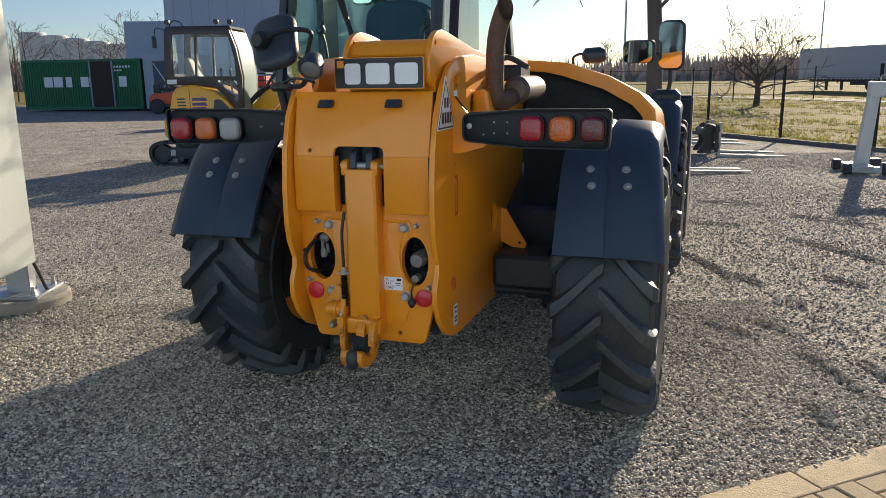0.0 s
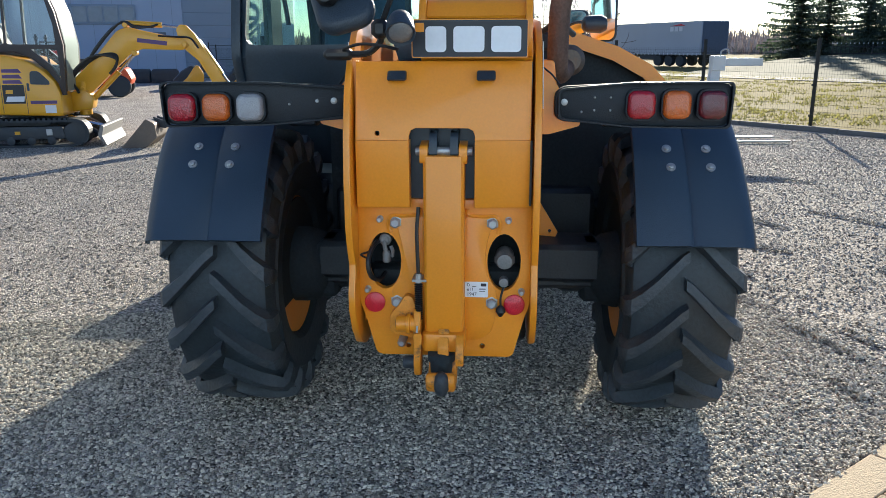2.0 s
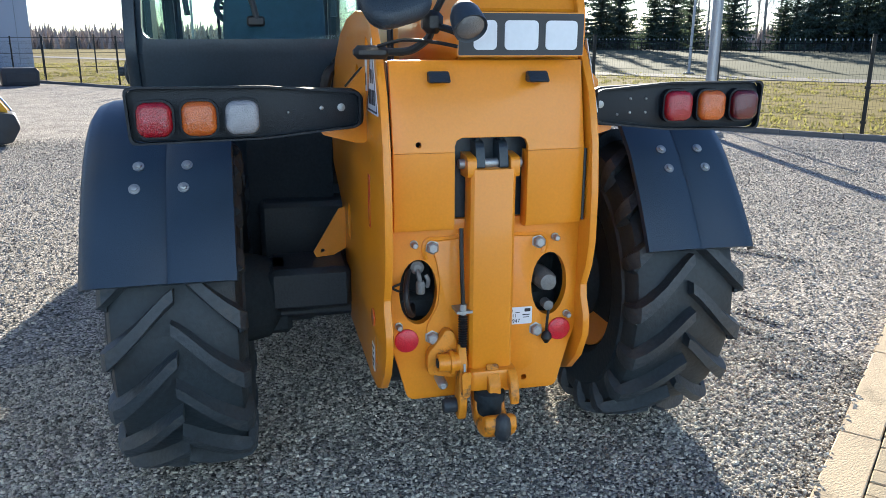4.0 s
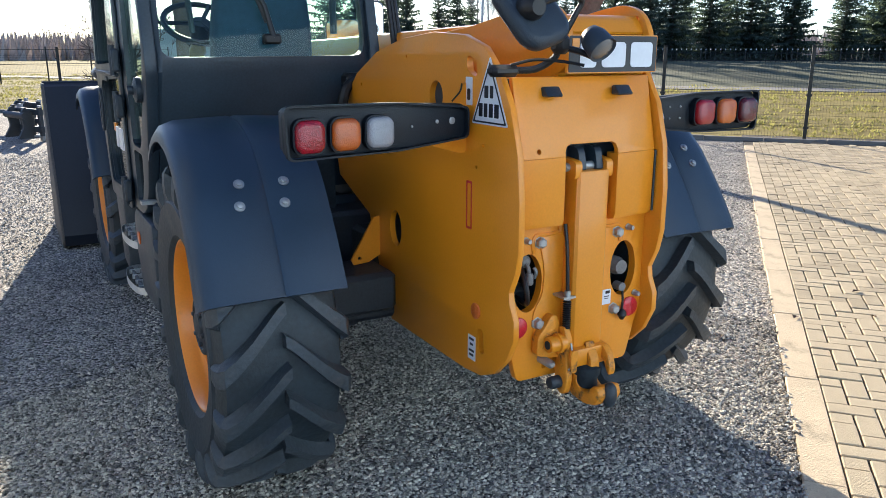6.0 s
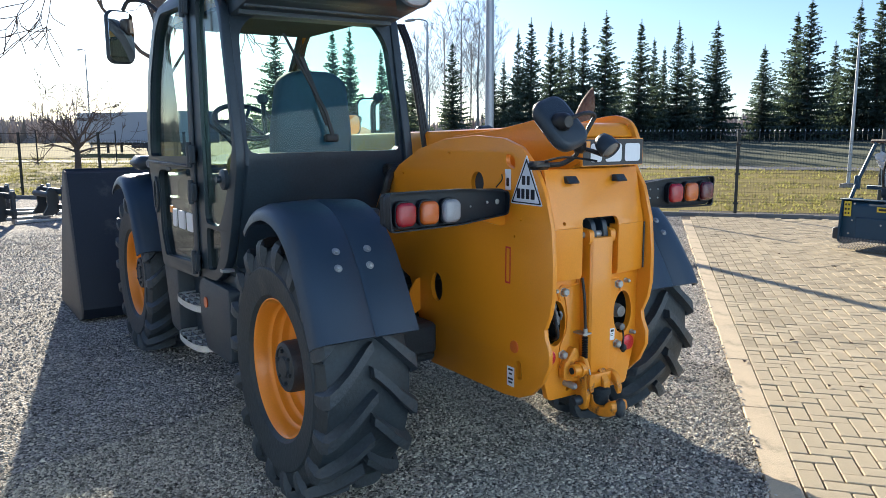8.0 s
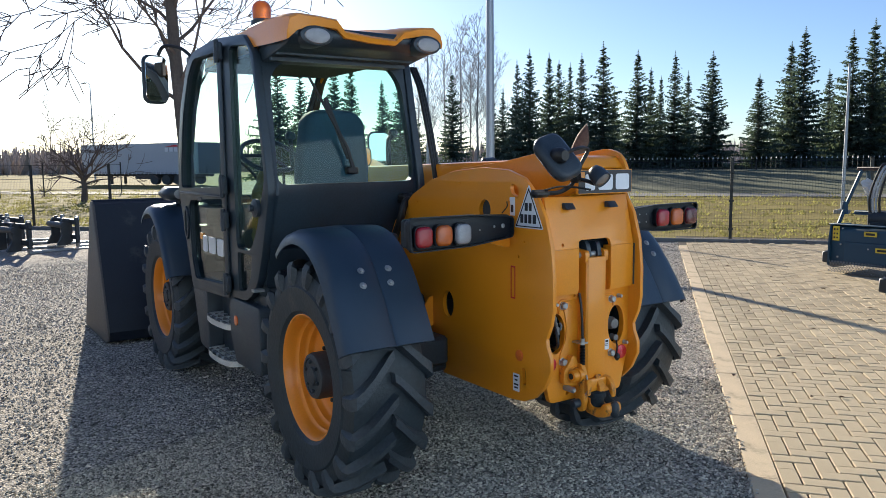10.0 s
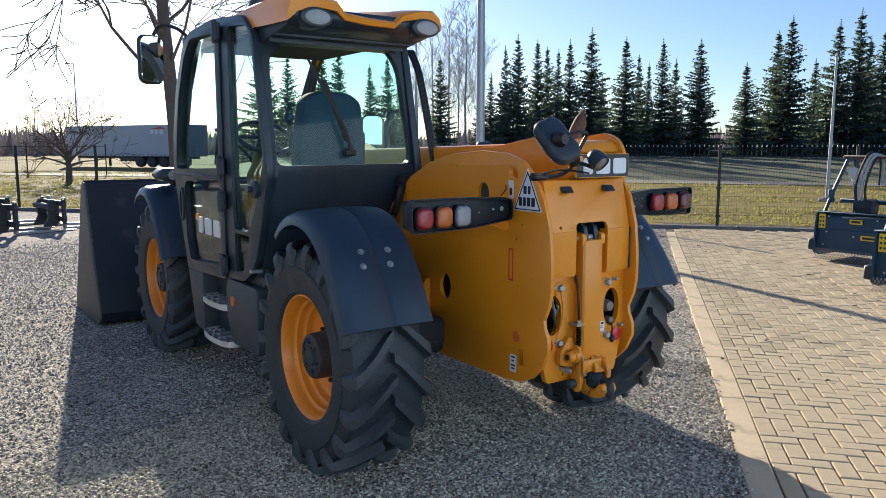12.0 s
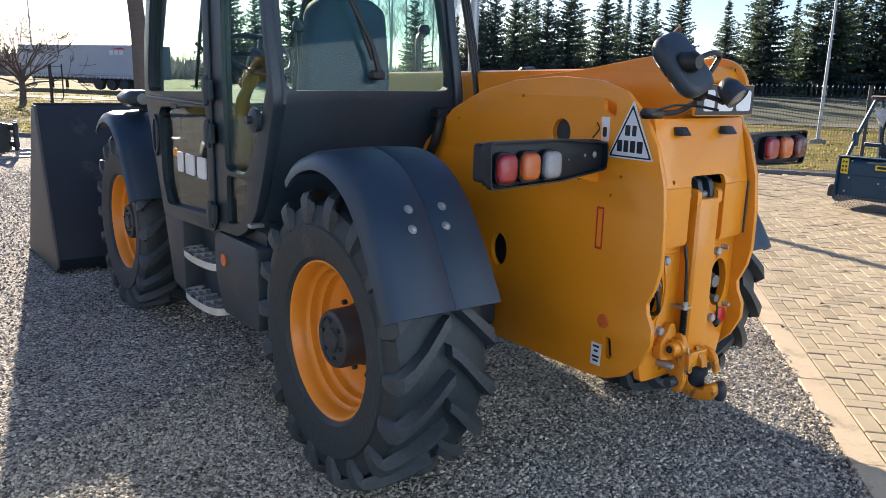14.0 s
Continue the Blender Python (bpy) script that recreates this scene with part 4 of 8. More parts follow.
_lb = part("latch_bracket", bm, YELLOW_WORN, machine, "yellow latch bracket with chipped paint")
bm = bmesh.new()
lathe(bm, [(0.014, 0), (0.014, -0.07), (0.008, -0.078)], 12, (-0.135, 0.01, 0.585), "y")
part("pivot_bolt", bm, STEEL, _lb)

# ---- tail lamps on their arms ----
def sweep_arm(bm, side):
    """Set an arm's piece forward: the left arm runs forward towards the plate, the right one lies level."""
    for v in bm.verts:
        v.co.y += 0.022 + 0.13 * (0.87 - abs(v.co.x)) if side < 0 else 0.040
    return bm



for _s in (-1, 1):
    _e = 0.92 if _s < 0 else 0.89
    _g = 0.108 if _s < 0 else 0.109
    _c0, _cz = (0.640, 1.328) if _s < 0 else (0.612, 1.339)
    _i0 = 0.312 if _s < 0 else 0.345
    bm = bmesh.new()
    _o = [(_s * _i0, 1.30), (_s * (_i0 + 0.025), 1.285), (_s * 0.58, 1.270), (_s * _e, 1.270), (_s * (_e + 0.005), 1.405), (_s * 0.58, 1.405), (_s * (_i0 + 0.025), 1.395), (_s * _i0, 1.375)]
    prism(bm, rounded(_o, 0.03), "y", 0.075, 0.105, (), 0.005)
    bar = part("lamp_arm", sweep_arm(bm, _s), ARM, machine, "black tail lamp arm")
    bm = bmesh.new()
    _w = [(_s * (_i0 + 0.01), 1.292), (_s * 0.58, 1.268), (_s * _e, 1.264), (_s * (_e + 0.006), 1.410), (_s * 0.58, 1.408), (_s * (_i0 + 0.01), 1.388)]
    _wi = [(_s * (_i0 + 0.016), 1.297), (_s * 0.58, 1.273), (_s * (_e - 0.006), 1.269), (_s * _e, 1.405), (_s * 0.58, 1.403), (_s * (_i0 + 0.016), 1.383)]
    prism(bm, rounded(_w, 0.02), "y", 0.052, 0.076, [rounded(_wi, 0.02)])
    part("lamp_hood", sweep_arm(bm, _s), ARM, bar)
    bm = bmesh.new()
    box(bm, min(_s * 0.70, _s * (_e - 0.01)), max(_s * 0.70, _s * (_e - 0.01)), 0.105, 0.16, 1.28, 1.40, 0.01)
    part("lamp_housing", sweep_arm(bm, _s), ARM, bar)
    for _x, _m, _lab in ((_c0 + 2 * _g, RED_LENS if _s < 0 else DARKRED_LENS, "square red lamp lens" if _s < 0 else "dark red fog lamp lens"), (_c0 + _g, ORANGE_LENS, "orange indicator lens"),
                         (_c0, CLEAR_LENS if _s < 0 else RED_LENS, "clear reversing lamp lens" if _s < 0 else "square red lamp lens")):
        bm = bmesh.new()
        prism(bm, rrect(_s * _x, _cz, 0.086, 0.088, 0.026, 6), "y", 0.030, 0.075, (), 0.014)
        lamp = part("lamp_lens", sweep_arm(bm, _s), _m, bar, _lab, 60)
        bm = bmesh.new()
        prism(bm, rrect(_s * _x, _cz, 0.096, 0.098, 0.03, 6), "y", 0.05, 0.074, [rrect(_s * _x, _cz, 0.085, 0.087, 0.026, 6)])
        part("lens_rim", sweep_arm(bm, _s), ARM, lamp)
    for _x, _z, _r in ((0.375, 1.345, 0.011), (0.43, 1.345, 0.006), (0.52, 1.335, 0.004)) if _s < 0 else ((0.375, 1.345, 0.011), (0.52, 1.36, 0.004), (0.52, 1.32, 0.004), (0.47, 1.36, 0.004), (0.47, 1.32, 0.004), (0.43, 1.315, 0.004)):
        bm = bmesh.new()
        lathe(bm, [(_r, 0.0), (_r, -0.004), (_r * 0.5, -0.006)], 10, (_s * _x, 0.076, _z), "y")
        part("rivet", sweep_arm(bm, _s), STEEL, bar)
    bm = bmesh.new()
    prism(bm, rounded([(_s * 0.30, 1.24), (_s * 0.33, 1.24), (_s * 0.43, 1.268), (_s * 0.43, 1.29), (_s * 0.36, 1.29), (_s * 0.36, 1.39), (_s * 0.30, 1.46)], 0.012), "y", 0.106, 0.125)
    part("arm_bracket", sweep_arm(bm, _s), YELLOW, bar)
    bm = bmesh.new()
    tube(bm, smooth_path([(_s * 0.36, 0.10, 1.40), (_s * 0.335, 0.09, 1.43), (_s * 0.31, 0.12, 1.45)]), 0.003, 6)
    part("lamp_cable", sweep_arm(bm, _s), HOSE, bar)

# ---- chassis, axles, engine bay ----
bm = bmesh.new()
box(bm, -0.27, 0.27, 0.12, 5.0, 0.52, 0.80, 0.02)
box(bm, -0.62, 0.62, 1.25, 3.2, 0.55, 0.86, 0.02)
part("chassis", bm, DARK, machine, "black steel chassis")
for _y in (REAR_Y, FRONT_Y):
    bm = bmesh.new()
    lathe(bm, [(0.10, -0.72), (0.10, -0.45), (0.085, -0.42), (0.085, -0.16), (0.15, -0.12), (0.15, 0.12), (0.085, 0.16), (0.085, 0.42), (0.10, 0.45), (0.10, 0.72)], 20, (0, _y, WHEEL_R))
    box(bm, -0.60, 0.60, _y - 0.09, _y + 0.09, 0.52, 0.66, 0.02)
    part("axle", bm, DARK, machine, "black axle housing")
for _s in (-1, 1):
    bm = bmesh.new()
    box(bm, min(_s * 0.30, _s * 0.60), max(_s * 0.30, _s * 0.60), 0.72, 0.98, 0.56, 0.72, 0.02)
    part("steering_ram", bm, DARK, machine, "dark steering ram housing")
# inner wheel arches
for _s, _x0, _x1 in ((-1, 0.30, 0.66), (1, 0.30, 0.66)):
    bm = bmesh.new()
    box(bm, min(_s * _x0, _s * _x1), max(_s * _x0, _s * _x1), 1.36, 1.40, 0.60, 1.30)
    part("bulkhead", bm, VOID, machine)
# boom with raised rear knuckle
bm = bmesh.new()
prism(bm, rounded([(0.18, 1.28), (0.18, 1.60), (0.40, 1.645), (2.6, 1.60), (4.4, 1.15), (4.75, 0.85), (4.75, 0.62), (4.45, 0.62), (4.1, 0.86), (2.4, 1.28)], 0.05), "x", -0.05, 0.25, (), 0.02)
boom = part("boom", bm, YELLOW, machine, "yellow telescopic boom", 30)
for _x in (-0.075, 0.245):
    bm = bmesh.new()
    prism(bm, rounded([(-0.005, 1.50), (-0.005, 1.60), (0.04, 1.67), (0.12, 1.695), (0.22, 1.685), (0.55, 1.635), (0.95, 1.60), (0.95, 1.45), (0.3, 1.40)], 0.04), "x", _x, _x + 0.022, [oval(0.06, 1.645, 0.012, 0.012, 10)], 0.003)
    part("boom_cheek", bm, YELLOW, boom, "", 30)
bm = bmesh.new()
prism(bm, rounded([(0.02, 1.60), (0.06, 1.655), (0.14, 1.662), (0.9, 1.61), (0.9, 1.56), (0.1, 1.58)], 0.02), "x", -0.052, 0.245)
part("boom_top", bm, YELLOW, boom, "", 30)
bm = bmesh.new()
tube(bm, [(-0.07, 0.09, 1.50), (0.27, 0.09, 1.50)], 0.05, 18)
part("boom_pivot", bm, YELLOW, boom)
for _x in (0.0, 0.2):
    bm = bmesh.new()
    tube(bm, [(_x, 2.2, 1.1), (_x, 3.9, 0.75)], 0.06, 14)
    part("lift_ram", bm, DARK, boom, "black hydraulic ram")
bm = bmesh.new()
box(bm, -0.45, 0.6, 4.55, 4.78, 0.25, 1.0, 0.03)
part("tool_carriage", bm, DARK, machine, "black steel tool carriage")

# bucket: back sheet, floor, two cheeks
bm = bmesh.new()
_bp = [(6.0, 0.0), (4.96, 0.0), (4.83, 0.03), (4.79, 0.12), (5.20, 1.27), (5.28, 1.30), (5.28, 1.275), (5.23, 1.25), (4.825, 0.13), (4.85, 0.06), (4.97, 0.03), (6.0, 0.02)]
prism(bm, _bp, "x", -1.285, 1.05)
bucket = part("loader_bucket", bm, BUCKET, machine, "wide black steel loader bucket", 30)
for _x in (-1.305, 1.05):
    bm = bmesh.new()
    prism(bm, rounded([(6.0, 0.0), (4.91, 0.0), (4.79, 0.05), (4.785, 0.13), (5.20, 1.29), (5.28, 1.30), (5.34, 1.25)], 0.03), "x", _x, _x + 0.02, (), 0.003)
    part("bucket_cheek", bm, DUSTY, bucket, "scuffed bucket side plate")
bm = bmesh.new()
tube(bm, [(-1.295, 5.28, 1.29), (1.06, 5.28, 1.29)], 0.02, 8)
part("bucket_rim", bm, BUCKET, bucket)

# engine hood at the machine's right
_arch = [(0.30, 1.60), (0.50, 1.585), (0.72, 1.515), (0.88, 1.43), (0.955, 1.35), (0.97, 1.25), (0.97, 0.98)]
_arch_in = [(0.30, 1.545), (0.49, 1.53), (0.70, 1.462), (0.85, 1.38), (0.905, 1.32), (0.915, 1.24), (0.915, 0.98)]
bm = bmesh.new()
rows = []
for _y, _dz, _k in ((1.42, 0.0, 1.0), (1.5, 0.0, 1.0), (2.0, -0.04, 1.0), (2.5, -0.12, 0.98), (2.9, -0.22, 0.95)):
    out = [bm.verts.new((0.30 + (x - 0.30) * _k, _y, z + _dz * (z - 0.9) / 0.7)) for x, z in _arch]
    inn = [bm.verts.new((0.30 + (x - 0.30) * _k, _y, z + _dz * (z - 0.9) / 0.7)) for x, z in _arch_in]
    rows.append(out + inn[::-1])
for a, b in zip(rows, rows[1:]):
    for k in range(len(a)):
        bm.faces.new((a[k], a[(k + 1) % len(a)], b[(k + 1) % len(a)], b[k]))
bm.faces.new(rows[0])
bm.faces.new(rows[-1])
bmesh.ops.bevel(bm, geom=[e for e in bm.edges if abs(e.verts[0].co.y - 1.42) < 0.001 and abs(e.verts[1].co.y - 1.42) < 0.001], offset=0.012, segments=2, affect='EDGES')
hood = part("engine_hood", bm, YELLOW, machine, "yellow engine hood", 40)
# solid block, coloured black for the shade inside the engine bay
bm = bmesh.new()
prism(bm, [(0.28, 0.62)] + [(0.28, 1.55)] + _arch_in + [(0.915, 0.62)], "y", 1.50, 2.85)
for v in bm.verts:
    if v.co.y > 2 and v.co.z > 1.2:
        v.co.z -= 0.2
part("engine_bay_fill", bm, VOID, machine, "black block standing in for the dark engine bay")
# muffler and exhaust
bm = bmesh.new()
lathe(bm, [(0.04, 0.0), (0.058, 0.02), (0.058, 0.36), (0.04, 0.40)], 24, (0.43, 0.62, 1.465), "y")
part("muffler", bm, GREYPIPE, machine, "grey weathered muffler")
bm = bmesh.new()
for _rad in (0.038, 0.033):
    tube(bm, smooth_path([(0.42, 0.66, 1.44), (0.385, 0.53, 1.42), (0.375, 0.49, 1.46), (0.375, 0.485, 1.58), (0.38, 0.485, 1.66), (0.395, 0.475, 1.72), (0.43, 0.45, 1.79), (0.50, 0.40, 1.87)]), _rad, 18, False)
bmesh.ops.bisect_plane(bm, geom=bm.verts[:] + bm.edges[:] + bm.faces[:], plane_co=(0.432, 0.450, 1.75), plane_no=(0.78, -0.60, 0.12), clear_outer=True)
part("exhaust_pipe", bm, PIPE, machine, "rusty brown exhaust pipe", 60)
bm = bmesh.new()
prism(bm, rounded([(0.30, 1.30), (0.38, 1.30), (0.36, 1.47), (0.30, 1.47)], 0.015), "y", 0.42, 0.55, (), 0.004)
part("pipe_bracket", bm, YELLOW, machine)
bm = bmesh.new()
tube(bm, smooth_path([(0.50, 1.7, 1.56), (0.50, 1.66, 1.61), (0.54, 1.62, 1.63), (0.58, 1.6, 1.625)]), 0.007, 6)
lathe(bm, [(0.02, -0.06), (0.04, -0.045), (0.045, 0.03), (0.03, 0.06), (0.01, 0.065)], 14, (0.62, 1.6, 1.62), "x")
part("hood_mirror", bm, PLASTIC, machine, "small black round mirror on a stalk")
bm = bmesh.new()
box(bm, 0.30, 0.42, 0.75, 0.95, 1.5, 1.57, 0.01)
tube(bm, smooth_path([(0.30, 0.7, 1.55), (0.38, 0.66, 1.60), (0.45, 0.75, 1.56)]), 0.012, 7)
part("valve_block", bm, DARK, machine)

# ---- the cab, at the machine's left ----
CAB_L, CAB_R, CAB_SET = -1.085, -0.122, -0.065          # sides of the cab, and how far its shell is set back
_side = [(1.71, 0.855), (1.60, 0.90), (1.50, 0.99), (1.42, 1.15), (1.295, 1.47), (1.30, 1.54), (1.45, 2.22), (1.60, 2.335), (2.10, 2.375), (2.53, 2.355), (2.65, 2.28), (2.84, 2.02), (2.95, 1.72), (2.985, 1.46), (2.90, 1.25), (2.74, 0.82)]
_door_up = [(2.02, 1.50), (2.91, 1.475), (2.89, 1.62), (2.80, 1.94), (2.64, 2.20), (2.50, 2.30), (2.02, 2.29)]
_door_low = [(2.02, 0.91), (2.66, 0.875), (2.73, 1.02), (2.74, 1.36), (2.70, 1.40), (2.02, 1.43)]
_quarter = [(1.83, 1.15), (1.60, 1.15), (1.49, 1.27), (1.385, 1.47), (1.345, 1.56), (1.462, 2.13), (1.52, 2.27), (1.83, 2.30)]
_right_pane = [(1.385, 1.47), (2.91, 1.475), (2.89, 1.62), (2.80, 1.94), (2.64, 2.20), (2.50, 2.30), (1.52, 2.27), (1.462, 2.13), (1.345, 1.56)]
_quarter_low = [(1.82, 1.13), (1.58, 1.13), (1.60, 1.02), (1.68, 0.92), (1.82, 0.90)]
for _x in (CAB_L, CAB_R - 0.045):
    bm = bmesh.new()
    _panes = [(_door_up, "door_window", GLASS), (_quarter, "quarter_window", GLASS), (_door_low, "lower_door_window", DOORGLASS), (_quarter_low, "lower_quarter_window", DOORGLASS)] if _x == CAB_L else [(_right_pane, "side_window", GLASS)]
    _hs = [rounded(o, 0.03 if n in ("lower_door_window", "lower_quarter_window") else 0.05) for o, n, g in _panes]
    prism(bm, rounded(_side, 0.04), "x", _x, _x + 0.045, _hs, 0.006)
    cab_side = part("cab_side_frame", bm, BLACK, machine, "black painted cab side frame", 30)
    for _o, _nm, _gm in _panes:
        bm = bmesh.new()
        prism(bm, [(p[0], p[1]) for p in rounded(_o, 0.05)], "x", _x + 0.018, _x + 0.024)
        g = part(_nm, bm, _gm, cab_side, "tinted glass pane")
        g.visible_shadow = False
# door frame, proud of the side frame, with its hinges and handle
bm = bmesh.new()
_dout = [(1.955, 0.835), (2.735, 0.80), (2.80, 0.98), (2.90, 1.25), (2.985, 1.46), (2.955, 1.72), (2.845, 2.02), (2.66, 2.27), (2.51, 2.345), (1.955, 2.33)]
prism(bm, rounded(_dout, 0.04), "x", CAB_L - 0.014, CAB_L - 0.001, [rounded(_door_up, 0.05), rounded(_door_low, 0.03)], 0.004)
door = part("cab_door", bm, BLACK, machine, "black framed cab door with two glass panes", 30)
bm = bmesh.new()
box(bm, CAB_L - 0.03, CAB_L - 0.012, 1.99, 2.90, 1.435, 1.452, 0.004)
part("door_rail", bm, PLASTIC, door)
for _z in (2.28, 1.51, 1.31, 0.93):
    bm = bmesh.new()
    box(bm, CAB_L - 0.045, CAB_L - 0.012, 1.90, 1.985, _z - 0.05, _z + 0.05, 0.008)
    tube(bm, [(CAB_L - 0.04, 1.935, _z - 0.065), (CAB_L - 0.04, 1.935, _z + 0.065)], 0.014, 10)
    part("hinge", bm, PLASTIC, door, "black door hinge")
bm = bmesh.new()
prism(bm, oval(2.80, 1.24, 0.05, 0.115), "x", CAB_L - 0.026, CAB_L - 0.012, [oval(2.80, 1.24, 0.03, 0.09)], 0.004)
part("door_handle", bm, PLASTIC, door, "black recessed door handle")
bm = bmesh.new()
box(bm, CAB_L - 0.02, CAB_L - 0.012, 2.43, 2.53, 1.40, 1.425, 0.004)
part("door_catch", bm, PLASTIC, door, "black door catch")
for _y, _w in ((2.50, 0.10), (2.35, 0.15), (2.18, 0.14)):
    bm = bmesh.new()
    prism(bm, rrect(_y, 1.12, _w - 0.02, 0.105, 0.015), "x", CAB_L + 0.010, CAB_L + 0.017)
    part("badge_print", bm, WHITE, door, "plain white block printed on the door glass")
bm = bmesh.new()
prism(bm, rrect(2.575, 1.165, 0.05, 0.04, 0.004), "x", CAB_L + 0.010, CAB_L + 0.017)
part("badge_square", bm, YELLOW, door)
bm = bmesh.new()
lathe(bm, [(0.05, 0.0), (0.05, -0.02), (0.03, -0.028)], 20, (CAB_L + 0.0, 1.455, 1.40), "x")
lathe(bm, [(0.018, -0.02), (0.018, -0.05)], 10, (CAB_L, 1.455, 1.40), "x")
part("window_latch", bm, PLASTIC, machine, "black round window latch")

# rear wall: frame with the window, leaning as the side frame does
def cab_rear_y(z):
    return 1.31 + max(0.0, z - 1.53) * 0.218 + max(0.0, 1.47 - z) * 0.36


bm = bmesh.new()
_rw = [(-1.022, 1.525), (-0.192, 1.530), (-0.184, 1.64), (-0.197, 2.08), (-0.255, 2.185), (-0.62, 2.195), (-0.93, 2.18), (-1.0, 2.10)]
prism(bm, rounded([(CAB_L + 0.046, 0.95), (CAB_R - 0.046, 0.95), (CAB_R - 0.046, 2.24), (CAB_L + 0.046, 2.24)], 0.03), "y", 0.0, 0.05, [rounded(_rw, 0.05)])
bmesh.ops.bisect_plane(bm, geom=bm.verts[:] + bm.edges[:] + bm.faces[:], plane_co=(0, 0, 1.47), plane_no=(0, 0, 1))
for v in bm.verts:
    v.co.y += cab_rear_y(v.co.z)
cab_rear = part("cab_rear_frame", bm, BLACK, machine, "black cab rear wall round the window", 30)
bm = bmesh.new()
prism(bm, rounded(_rw, 0.05), "y", 0.018, 0.024)
for v in bm.verts:
    v.co.y += cab_rear_y(v.co.z)
g = part("rear_window", bm, GLASS, cab_rear, "tinted rear window with wiper")
g.visible_shadow = False
bm = bmesh.new()
tube(bm, [(-0.585, 1.30, 1.60), (-0.61, 1.32, 1.72), (-0.79, 1.40, 2.10)], [0.013, 0.011, 0.007], 8)
tube(bm, [(-0.60, 1.325, 1.66), (-0.71, 1.375, 1.99)], 0.013, 6)
box(bm, -0.625, -0.555, 1.29, 1.335, 1.575, 1.615, 0.008)
part("rear_wiper", bm, HOSE, cab_rear, "black rear wiper")
bm = bmesh.new()
for _x in (-0.085, -0.055, -0.07):
    tube(bm, smooth_path([(_x, 1.50, 2.20), (_x + 0.01, 1.42, 2.05), (_x + 0.02, 1.32, 1.70), (_x + 0.02, 1.27, 1.45), (_x + 0.01, 1.30, 1.25)]), 0.011, 7)
part("roof_hose", bm, HOSE, machine, "black hoses along the cab corner")
bm = bmesh.new()
tube(bm, smooth_path([(-0.20, 1.28, 1.45), (-0.25, 1.20, 1.43), (-0.32, 1.14, 1.40), (-0.34, 1.16, 1.30), (-0.335, 1.25, 1.18)]), 0.022, 9)
box(bm, -0.30, -0.22, 1.17, 1.26, 1.40, 1.46, 0.015)
part("wrapped_hose", bm, HOSE, machine, "thick black wrapped hose behind the cab")
# roof: yellow shell with a dark lamp visor
bm = bmesh.new()
# columns across (x, top, lower edge, both at the rear) and rows along (y, rise, how much of the rear dip is left)
_cols = [(-1.060, 2.285, 2.235), (-1.045, 2.345, 2.245), (-1.00, 2.366, 2.285), (-0.90, 2.362, 2.312), (-0.79, 2.352, 2.302), (-0.745, 2.300, 2.262), (-0.60, 2.285, 2.248), (-0.455, 2.278, 2.245), (-0.405, 2.326, 2.285), (-0.30, 2.352, 2.305), (-0.215, 2.358, 2.292), (-0.178, 2.330, 2.262), (-0.165, 2.285, 2.250)]
_rows = [(0.965, -0.012, 1.0), (0.98, 0.0, 1.0), (1.15, 0.022, 0.75), (1.40, 0.035, 0.15), (1.56, 0.036, 0.0), (1.64, 0.030, 0.0), (2.05, 0.025, 0.0), (2.30, 0.010, 0.0), (2.46, -0.03, 0.0), (2.54, -0.08, 0.0)]
top, low = [], []
for _y, _up, _dip in _rows:
    flat = [2.285 if k in (0, 12) else (2.335 if k in (1, 11) else 2.362) for k in range(13)]
    _in = 0.0 if _y < 1.6 else 0.07          # forward of its rear part the roof sits between the side frames
    top.append([bm.verts.new((max(x, -1.06 + _in), _y, t * _dip + f * (1 - _dip) + _up)) for (x, t, b), f in zip(_cols, flat)])
    low.append([bm.verts.new((max(x, -1.06 + _in), _y + 0.01, min(b * _dip + (2.255 if k in (0, 12) else 2.30) * (1 - _dip), t * _dip + f * (1 - _dip) + _up - 0.012))) for k, ((x, t, b), f) in enumerate(zip(_cols, flat))])
for g in (top, low):
    for a, b in zip(g, g[1:]):
        for k in range(12):
            bm.faces.new((a[k], a[k + 1], b[k + 1], b[k]))
for k in range(12):
    bm.faces.new((top[0][k], top[0][k + 1], low[0][k + 1], low[0][k]))
    bm.faces.new((top[-1][k], top[-1][k + 1], low[-1][k + 1], low[-1][k]))
for a, b, c, d in zip(top, top[1:], low, low[1:]):
    bm.faces.new((a[0], b[0], d[0], c[0]))
    bm.faces.new((a[12], b[12], d[12], c[12]))
bmesh.ops.recalc_face_normals(bm, faces=bm.faces)
roof = part("cab_roof", bm, YELLOW, machine, "yellow cab roof with dark lamp visor", 32)
bm = bmesh.new()
prism(bm, rounded([(1.035, 2.225), (0.992, 2.262), (1.0, 2.312), (1.4, 2.312), (1.47, 2.22), (1.44, 2.17), (1.38, 2.175)], 0.02), "x", -1.035, -0.19, (), 0.01)
for v in bm.verts:
    if v.co.z > 2.29 and -0.78 < v.co.x < -0.42:
        v.co.z -= 0.06
bmesh.ops.recalc_face_normals(bm, faces=bm.faces)
visor = part("lamp_visor", bm, BLACK, roof, "black visor under the roof edge")
bm = bmesh.new()
for _i in range(3):
    box(bm, CAB_L + 0.06, -0.22, 1.10 + 0.09 * _i, 1.125 + 0.09 * _i, 2.215 - 0.022 * _i, 2.25 - 0.022 * _i)
part("visor_rib", bm, BLACK, visor)
